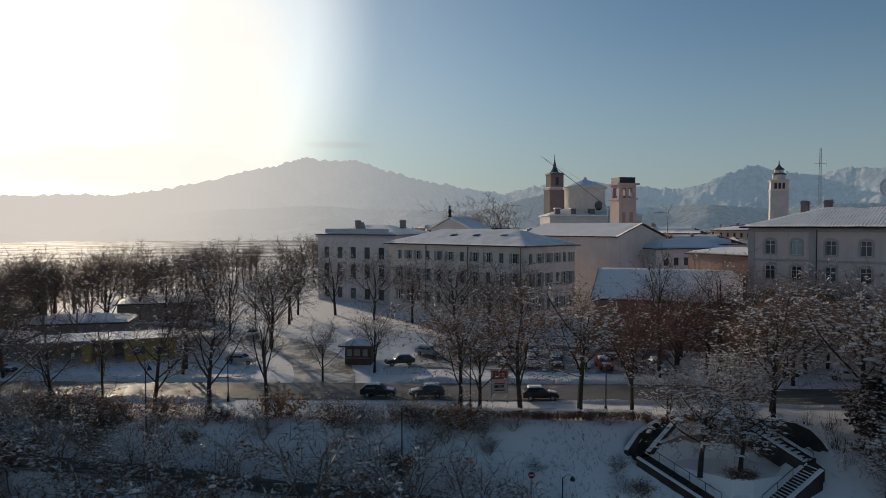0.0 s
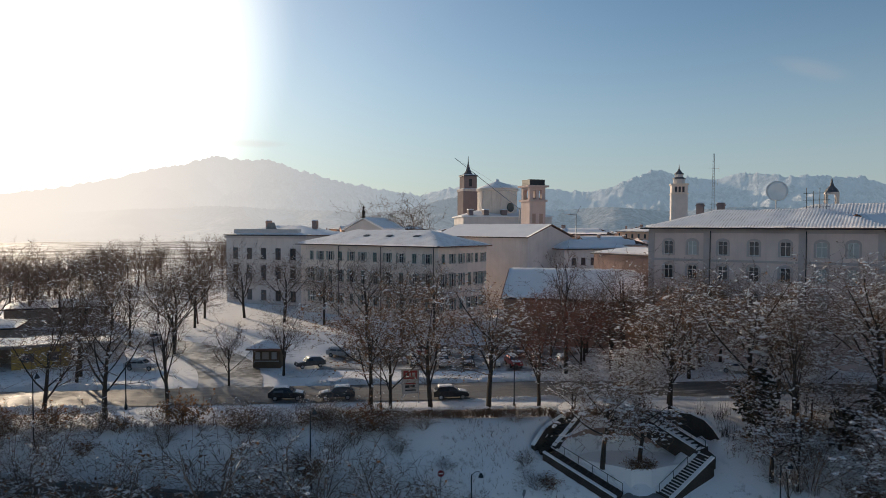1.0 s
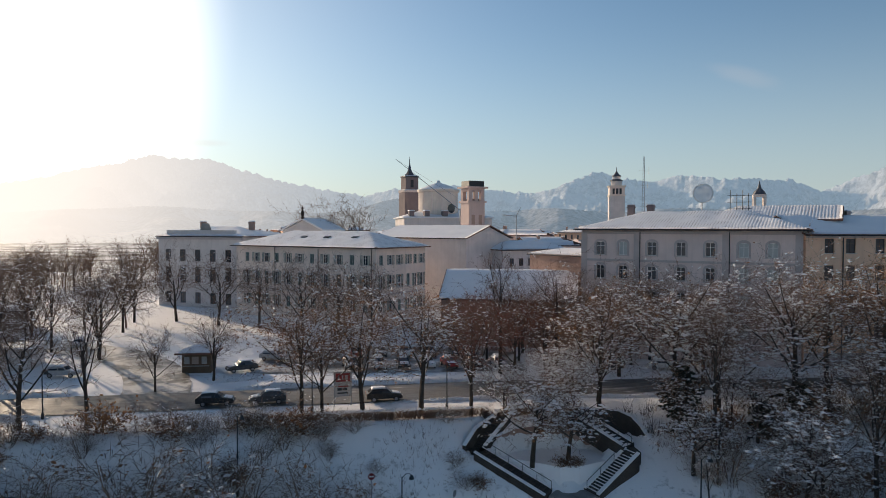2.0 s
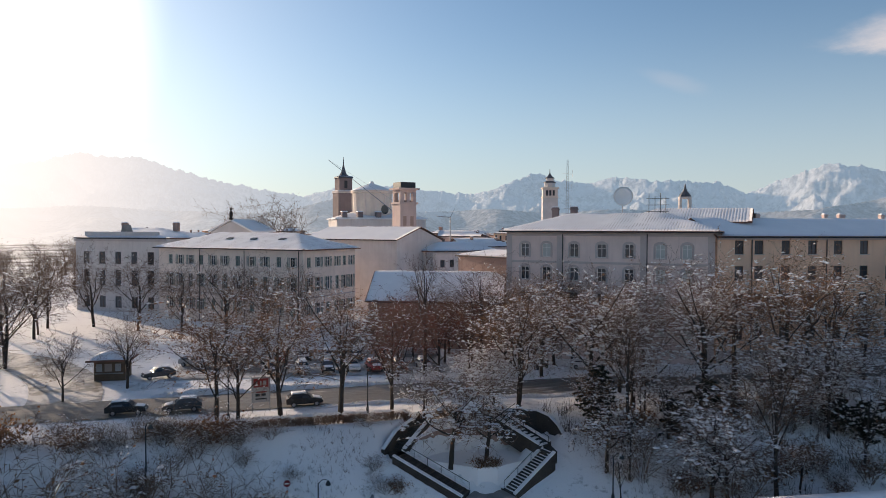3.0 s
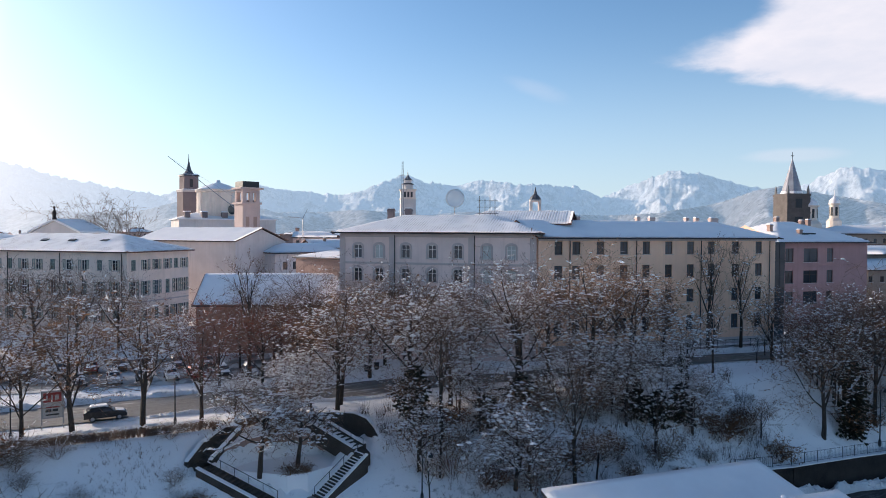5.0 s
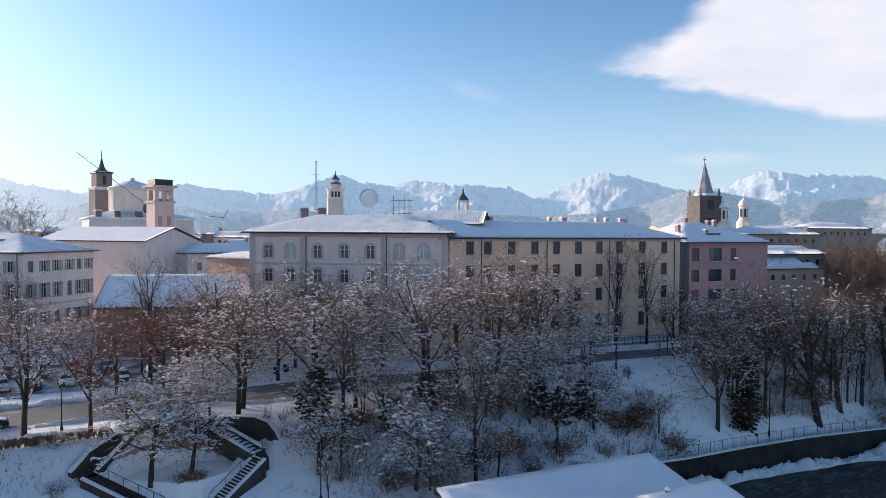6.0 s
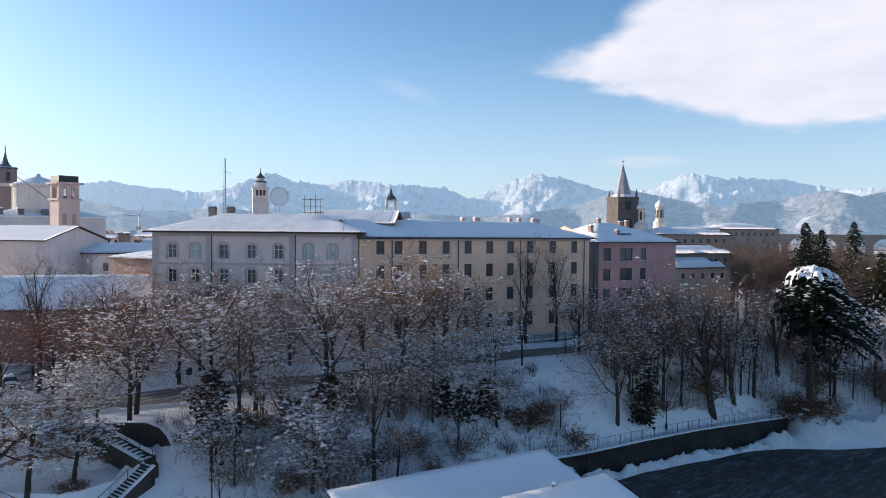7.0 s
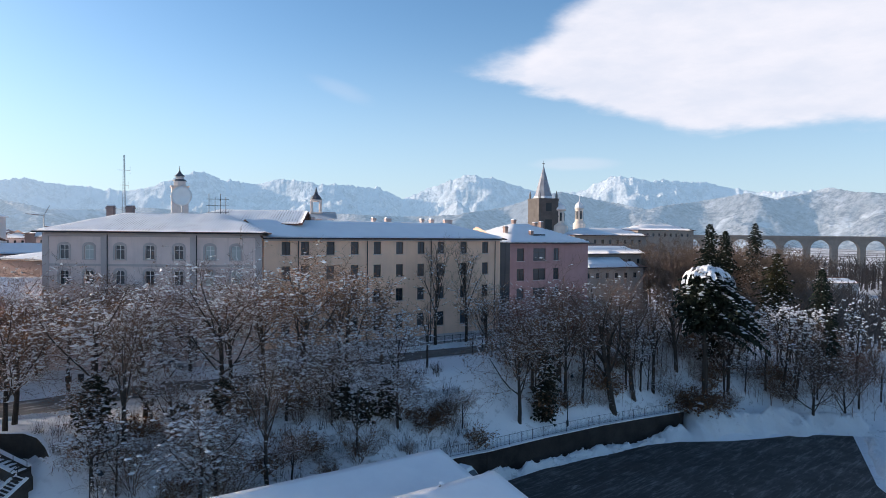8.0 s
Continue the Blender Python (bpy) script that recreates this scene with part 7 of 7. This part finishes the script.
def car(label, mat, L=4.1, W=1.72, H=1.48, snow=0.12):
    """A hatchback: lofted body, glass band, wheels, lamps, snow on roof and bonnet."""
    ob = thing("car", label, "car", pose(0, 0, -500), group="parked cars")
    x = lambda f: (f - 0.5) * L
    side = [(0.0, 0.35), (0.0, 0.62), (0.03, 0.78), (0.24, 0.93), (0.30, 0.96), (0.42, 1.40), (0.55, H), (0.82, H - 0.05), (0.95, 1.02), (1.0, 0.92), (1.0, 0.35)]
    half = [W / 2 - 0.06, W / 2 - 0.02, W / 2 - 0.06, W / 2 - 0.03, W / 2 - 0.05, W / 2 - 0.26, W / 2 - 0.28, W / 2 - 0.28, W / 2 - 0.06, W / 2 - 0.06, W / 2 - 0.06]
    n = len(side)
    vs = [(x(f), -h, z) for (f, z), h in zip(side, half)] + [(x(f), h, z) for (f, z), h in zip(side, half)]
    fs = [tuple(range(n))[::-1][::-1], tuple(range(n, 2 * n))[::-1]] + [(i, n + i, n + (i + 1) % n, (i + 1) % n) for i in range(n)]
    body = part("body", MB().add(vs, [f[::-1] for f in fs]), mat, ob)
    for s in (-1, 1):
        yb, yt = s * (W / 2 - 0.055), s * (W / 2 - 0.262)
        for f0, f1, f2, f3 in ((0.34, 0.56, 0.56, 0.45), (0.58, 0.86, 0.80, 0.58)):
            q = [(x(f0), yb + s * .012, 0.99), (x(f1), yb + s * .012, 0.99), (x(f2), yt + s * .012, H - 0.12), (x(f3), yt + s * .012, H - 0.12)]
            g = MB().add(q + [(a, b + s * 0.01, c) for a, b, c in q], [(0, 1, 2, 3), (7, 6, 5, 4), (0, 4, 5, 1), (1, 5, 6, 2), (2, 6, 7, 3), (3, 7, 4, 0)])
            part("side_window", g, M_GLASS, body)
    for name, f0, z0, f1, z1 in (("windscreen", 0.315, 1.03, 0.42, 1.385), ("rear_glass", 0.94, 1.06, 0.84, H - 0.10)):
        d = -0.02 if f0 < 0.5 else 0.02
        q = [(x(f0) + d, -W / 2 + .2, z0), (x(f0) + d, W / 2 - .2, z0), (x(f1) + d, W / 2 - .34, z1), (x(f1) + d, -W / 2 + .34, z1)]
        part(name, MB().add(q + [(a + d * .5, b, c + .01) for a, b, c in q], [(0, 1, 2, 3), (7, 6, 5, 4), (0, 4, 5, 1), (1, 5, 6, 2), (2, 6, 7, 3), (3, 7, 4, 0)]), M_GLASS, body)
    for f in (0.18, 0.80):
        for s in (-1, 1):
            w_ = part("wheel", MB().lathe([(0.22, -0.1), (0.31, -0.09), (0.31, 0.09), (0.22, 0.1)], 14), M_RUBBER, ob, m=pose(x(f), s * (W / 2 - 0.08), 0.31, 90, 0, 0))
            part("rim", MB().lathe([(0.2, -0.115), (0.2, 0.115)], 10), M_METAL, w_)
    for s in (-1, 1):
        part("headlight", MB().box(x(0.0) - 0.012, x(0.0) + 0.05, s * 0.55 - 0.16, s * 0.55 + 0.16, 0.62, 0.74), M_WHITE, body)
        part("tail_light", MB().box(x(1.0) - 0.04, x(1.0) + 0.012, s * 0.66 - 0.08, s * 0.66 + 0.08, 0.72, 0.96), M_RED, body)
    if snow:
        r = MB().prism([(x(0.44), -W / 2 + .34), (x(0.86), -W / 2 + .34), (x(0.86), W / 2 - .34), (x(0.44), W / 2 - .34)], H - 0.07, H + snow, 0.86)
        part("snow", r, M_CARSNOW, ob, "snow on the roof", smooth=False)
        part("snow", MB().add([(x(0.05), -.6, .84), (x(0.26), -.62, .98), (x(0.26), .62, .98), (x(0.05), .6, .84), (x(0.08), -.5, .90), (x(0.25), -.52, 1.04), (x(0.25), .52, 1.04), (x(0.08), .5, .90)],
             [(0, 3, 2, 1), (4, 5, 6, 7), (0, 1, 5, 4), (1, 2, 6, 5), (2, 3, 7, 6), (3, 0, 4, 7)]), M_CARSNOW, ob, "snow on the bonnet")
    return ob


CARS = [car("black hatchback with snow on its roof", paint("black_paint", (0.012, 0.013, 0.015))), car("dark grey hatchback with snow on its roof", paint("dark_grey_paint", (0.05, 0.055, 0.06))),
        car("silver estate car under a layer of snow", paint("silver_paint", (0.36, 0.37, 0.38)), 4.4, 1.75, 1.5, 0.2), car("red hatchback with snow on its roof", paint("red_car_paint", (0.28, 0.02, 0.02)), 3.8),
        car("white small car with snow on its roof", paint("white_car_paint", (0.66, 0.66, 0.64)), 3.7)]
SPOTS = [(0, -7.6, 79.9, 178), (1, -1.9, 79.6, 2), (0, 11.2, 78.4, 181), (2, -29, 98, 170), (1, -6.2, 97.2, 20), (1, 8.5, 96.8, 95), (2, 12.6, 96.4, 92), (0, 16.0, 96.0, 88), (3, 22.5, 95.2, 95), (4, 19.5, 95.6, 90), (0, 26, 94.8, 92),
         (2, 6.5, 104.5, 90), (3, 10, 104.2, 86), (0, 13.5, 104, 92), (4, 17.2, 103.6, 88), (1, 21, 103, 90), (0, 2.2, 104, 100), (2, 29.5, 94.0, 88), (1, 25, 102, 90), (2, -2, 103.5, 150), (0, -38, 110, 170), (2, -33, 118, 100), (4, 50.5, 85.5, 150), (2, 57, 86.0, 140), (0, -60, 92, 178), (2, -68, 92.5, 178), (1, -54, 112, 20)]
first = set()
for k, x, y, a in SPOTS:
    m = pose(x, y, ground(x, y) + 0.06, 0, 0, a)
    if k in first:
        copy_thing(CARS[k], m)
    else:
        first.add(k)
        CARS[k].matrix_basis = m
van = copy_thing(CARS[4], pose(73.6, 45.0, -8.5, 0, 0, 100) @ Matrix.Diagonal((1.15, 1.15, 1.6, 1)))
van.matrix_basis = pose(73.6, 45.0, -8.5, 0, 0, 100) @ Matrix.Diagonal((1.15, 1.15, 1.6, 1))
tagged(van, "tall white van with thick snow on its roof", "van")

# ---- warehouse roofs below the camera's way ----


def slab_roof(label, a, b, run, z, drop, wall_z, seed):
    """A mono-pitch roof whose far edge goes from a to b and which falls towards the near side, with its walls."""
    m = along(b, a)
    L = math.hypot(a[0] - b[0], a[1] - b[1])
    ob = thing("warehouse", label, "warehouse", m)
    n, k = int(L / 0.8), int(run / 0.8)
    vs = []
    for layer in (1, 0):
        for j in range(k + 1):
            for i in range(n + 1):
                x, y = L * i / n, run * j / k
                e = min(x, L - x, y, run - y)
                up = (0.18 + 0.12 * min(1, e / 0.6) + 0.05 * noise.noise(Vector((x * 0.4, y * 0.4, seed)))) if layer else 0.0
                vs.append((x, y, z - drop * y / run + up))
    w, t = n + 1, (n + 1) * (k + 1)
    fs = [(j * w + i, j * w + i + 1, (j + 1) * w + i + 1, (j + 1) * w + i) for j in range(k) for i in range(n)]
    rim = list(range(w)) + [j * w + n for j in range(1, k + 1)] + [k * w + i for i in range(n - 1, -1, -1)] + [j * w for j in range(k - 1, 0, -1)]
    fs += [(rim[q], t + rim[q], t + rim[(q + 1) % len(rim)], rim[(q + 1) % len(rim)]) for q in range(len(rim))]
    part("roof_snow", MB().add(vs, fs), M_SMOOTHSNOW, ob, "smooth deep snow", smooth=True)
    part("roof", MB().add([(0, 0, z - .3), (L, 0, z - .3), (L, run, z - drop - .3), (0, run, z - drop - .3), (0, 0, z - .006), (L, 0, z - .006), (L, run, z - drop - .006), (0, run, z - drop - .006)],
         [(0, 3, 2, 1), (4, 5, 6, 7), (0, 1, 5, 4), (1, 2, 6, 5), (2, 3, 7, 6), (3, 0, 4, 7)]), M_DARKMETAL, ob)
    part("wall", MB().add([(.5, .5, wall_z), (L - .5, .5, wall_z), (L - .5, run - .5, wall_z), (.5, run - .5, wall_z), (.5, .5, z - .32), (L - .5, .5, z - .32), (L - .5, run - .5, z - drop - .32), (.5, run - .5, z - drop - .32)],
         [(0, 3, 2, 1), (0, 1, 5, 4), (1, 2, 6, 5), (2, 3, 7, 6), (3, 0, 4, 7)]), M_BEIGE, ob)
    return ob


slab_roof("long warehouse under a smooth sheet of deep snow", (43.0, 44.2), (65.4, 41.1), 9.0, -1.35, 2.0, -10.2, 3)
slab_roof("lower warehouse roof under a smooth sheet of deep snow", (47.0, 34.0), (63.4, 32.0), 9.5, -0.75, 2.2, -10.2, 4)
pipe = thing("roof_vent", "bent metal vent pipe capped with snow", "vent", pose(57.3, 32.5, -1.2))
part("pipe", MB().tube([(0, 0, -0.2), (0, 0, 0.6), (0.25, 0, 0.75)], [0.07, 0.07, 0.07], 8), M_DARKMETAL, pipe)
part("snow_cap", MB().lathe([(0.2, 0.72), (0.25, 0.85), (0.1, 1.0)], 8, (0.2, 0)), M_SNOW, pipe)

# ---- on the grey block's roof ----
mast = thing("antenna_mast", "tall slim lattice antenna mast on the roof", "antenna", pose(56.0, 101.9, 21.0))
legs = [(0.28 * math.cos(a), 0.28 * math.sin(a)) for a in (0.5, 2.6, 4.7)]
for lx, ly in legs:
    part("leg", MB().tube([(lx, ly, 0), (lx * 0.45, ly * 0.45, 10.6)], [0.035, 0.03], 5), M_METAL, mast)
mb = MB()
for i in range(22):
    z, f = i * 0.48, 1 - 0.55 * i / 22
    for k in range(3):
        (ax, ay), (bx, by) = legs[k], legs[(k + 1) % 3]
        mb.tube([(ax * f, ay * f, z), (bx * f, by * f, z + 0.48)], [0.014, 0.014], 3, False)
part("bracing", mb, M_METAL, mast)
for z, r in ((8.3, 0.9), (6.0, 0.7), (2.6, 0.6)):
    part("aerial", MB().tube([(-r, 0, z), (r, 0.1, z)], [0.02, 0.02], 4).tube([(r, 0.1, z - 0.5), (r, 0.1, z + 0.6)], [0.02, 0.02], 4), M_METAL, mast)
dish = thing("satellite_dish", "big white satellite dish on the roof", "dish", pose(61.8, 94.4, 25.3))
part("reflector", MB().lathe([(0.05, 0.0), (0.6, 0.06), (1.1, 0.2), (1.48, 0.42), (1.50, 0.46), (1.1, 0.28), (0.6, 0.14), (0.05, 0.08)], 24), M_WHITE, dish, m=pose(0, 0, 0, 82, 0, -28), smooth=True)
part("mount", MB().tube([(0.2, 0.5, -3.6), (0.2, 0.5, 0.2), (0, 0.1, 0.2)], [0.09, 0.09, 0.06], 6), M_METAL, dish)
rack = thing("antenna_rack", "steel frame carrying aerials on the roof", "antenna", pose(65.2, 92.5, 21.8, 0, 0, -38))
for i, x in enumerate((0, 0.9, 1.7, 2.5)):
    part("post", MB().tube([(x, 0, 0), (x, 0, 4.0 - 0.5 * (i % 2))], [0.05, 0.05], 5), M_DARKMETAL, rack)
for z in (1.2, 2.2, 3.2):
    part("bar", MB().tube([(-0.4, 0, z), (3.0, 0, z)], [0.04, 0.04], 5), M_DARKMETAL, rack)

# ---- tower crane, far roofs, viaduct ----
crane = thing("tower_crane", "thin tower crane with a raised jib over the roofs", "crane")
CB = Vector((49.5, 205, 8))
part("tower", MB().tube([CB, CB + Vector((0, 0, 18))], [0.3, 0.3], 4), M_METAL, crane)
tip, pivot = Vector((30.5, 213, 41.6)), CB + Vector((0, 0, 17.5))
part("jib", MB().tube([pivot, tip], [0.11, 0.07], 4), M_METAL, crane)
part("cable", MB().tube([pivot + Vector((0.5, 0, 3)), tip], [0.03, 0.03], 3), M_METAL, crane)
crane2 = thing("tower_crane", "small pale crane with folded jib", "crane")
part("tower", MB().tube([(76, 232, 8), (76, 232, 24.5)], [0.2, 0.18], 4), M_METAL, crane2)
part("jib", MB().tube([(71, 232, 24.8), (76, 232, 24.4), (77.6, 232, 27.5)], [0.1, 0.14, 0.08], 4), M_METAL, crane2)

rnd = random.Random(77)
taken = [(41, 254, 16), (47, 227, 22), (44, 168, 12), (148, 303, 12), (208, 140, 12), (196, 263, 14), (2, 203, 16), (-26, 178, 28), (15, 150, 34), (45, 155, 22), (85, 85, 38), (55, 98, 24), (137, 90, 24), (50, 205, 6)]
walls = [M_BEIGE, M_CREAM, M_YELLOW, M_GREY, M_TOWERPINK, M_BRICK]
made = 0
while made < 74:
    az_, d = rnd.uniform(-8, 45), rnd.uniform(165, 520)
    x, y = math.sin(radians(az_)) * d, math.cos(radians(az_)) * d
    w_, dp = rnd.uniform(12, 26), rnd.uniform(10, 15)
    if any(math.hypot(x - a, y - b) < r + w_ * 0.55 for a, b, r in taken) or (x > 120 and y < 135):
        continue
    taken.append((x, y, w_ * 0.5))
    turn = -az_ + rnd.choice((-35, 0, 30, 55)) + rnd.uniform(-8, 8)
    c, s = math.cos(radians(turn)), math.sin(radians(turn))
    a, b = (x - c * w_ / 2, y - s * w_ / 2), (x + c * w_ / 2, y + s * w_ / 2)
    top = rnd.uniform(12.5, 17.5) + (1.0 if d > 300 else 0)
    wins = [(2 + i * 3.4, 1.2, lo, lo + 1.9, "dark") for lo in (top - 2.8, top - 6.2) for i in range(int((w_ - 3) / 3.4) + 1)]
    h_, l_ = house("town_house", "plain rendered town house under a snowy roof", a, b, dp, -2, top, rnd.uniform(1.4, 2.8), rnd.choice(walls), wins, (), in0=rnd.choice((0, None)), over=0.6, seed=made, step=2.5, group="roofs of the old town")
    for i in range(rnd.randint(0, 3)):
        chimney(h_, rnd.uniform(2, w_ - 2), dp * 0.5 + rnd.uniform(-2, 2), top + 1.2, 0.8, 0.8, rnd.uniform(1.6, 2.6))
    made += 1
# flat-roofed blocks and cupolas behind the pink house
for a, b, dp, z1, lab in (((172, 100), (196, 93), 12, 16.0, "long low block with a snowy roof"), ((168, 96), (188, 90), 9, 12.5, "low terrace with a snowy roof"), ((208, 127), (238, 117), 14, 21.0, "grey hall with a snowy roof"), ((287, 150), (316, 139), 14, 23.5, "large ochre block far off")):
    L = math.hypot(b[0] - a[0], b[1] - a[1])
    house("town_house", lab, a, b, dp, -3, z1 - 1.2, 2.4, M_DULL, [(2 + i * 3.2, 1.1, z1 - 3.9, z1 - 2.5, "dark") for i in range(int((L - 3) / 3.2) + 1)], (), over=0.8, seed=int(L), step=2.5, group="roofs of the old town")
for x, y, z, r in ((211.5, 136.5, 23, 2.6), (226, 138, 24, 1.7)):
    cu = thing("cupola", "small pale cupola with a rounded snowy cap", "cupola", pose(x, y, z))
    part("drum", MB().lathe([(r * 1.4, -6), (r * 1.3, 0), (r * 0.8, 1.2), (r * 0.8, 5.2), (r, 5.4), (r, 5.8)], 14), M_DOMEWALL, cu)
    for k in range(6):
        part("opening", MB().box(-0.35, 0.35, -0.05, 0.05, 1.8, 4.6), M_DARKMETAL, cu, m=pose(r * 0.8 * math.cos(k * 1.047), r * 0.8 * math.sin(k * 1.047), 0, 0, 0, math.degrees(k * 1.047) + 90))
    part("cap", MB().lathe([(r, 5.8), (r * 0.8, 7.0), (r * 0.3, 7.8), (0.12, 8.4), (0.06, 10.2)], 14), M_SNOW, cu)

via = thing("viaduct", "long brown stone viaduct with tall round arches", "viaduct", along((655, 322), (855, -27)))
pitch, r, n = 23.0, 9.0, 10
for k in range(22):
    x0 = k * pitch
    front = [(x0, 2.0), (x0, 19.0), (x0 + pitch, 19.0), (x0 + pitch, 2.0), (x0 + pitch / 2 + r, 2.0)] + [(x0 + pitch / 2 + r * math.cos(math.pi * i / n), 8.3 + r * math.sin(math.pi * i / n)) for i in range(n + 1)] + [(x0 + pitch / 2 - r, 2.0)]
    q = len(front)
    mb = MB()
    vs = [(a, y, b) for y in (0, 8) for a, b in front]
    fs = [(i, (i + 1) % q, q + (i + 1) % q, q + i) for i in range(q)]
    mb.add(vs, fs)
    arc = list(range(4, q))
    for y, flip in ((0, False), (8, True)):
        off = 0 if y == 0 else q
        half = len(arc) // 2
        mid_ = arc[half]
        left = [0, 1, mid_] + arc[half + 1:]
        right = [1, 2, 3] + arc[:half + 1]
        for f in (left, right):
            f = [i + off for i in f]
            mb.f.append(tuple(f if flip else f[::-1]))
    part("arch", mb, M_VIADUCT, via)
    part("pier", MB().box(x0 - 2.6, x0 + 2.6, -0.4, 8.4, -32, 8.0), M_VIADUCT, via)
part("deck", MB().box(-5, 22 * pitch + 5, -0.8, 8.8, 19.0, 20.2), M_VIADUCT, via)
part("parapet", MB().box(-5, 22 * pitch + 5, -0.8, -0.4, 20.2, 21.0), M_VIADUCT, via)
for a, b, z1 in (((470, 140), (495, 120), -6.0), ((430, 60), (450, 52), -10)):
    house("farmhouse", "low farmhouse in the valley under snow", a, b, 12, -28, z1 + ground(*a) + 14, 3, M_BEIGE, (), (), over=1.0, seed=5, step=2.5)
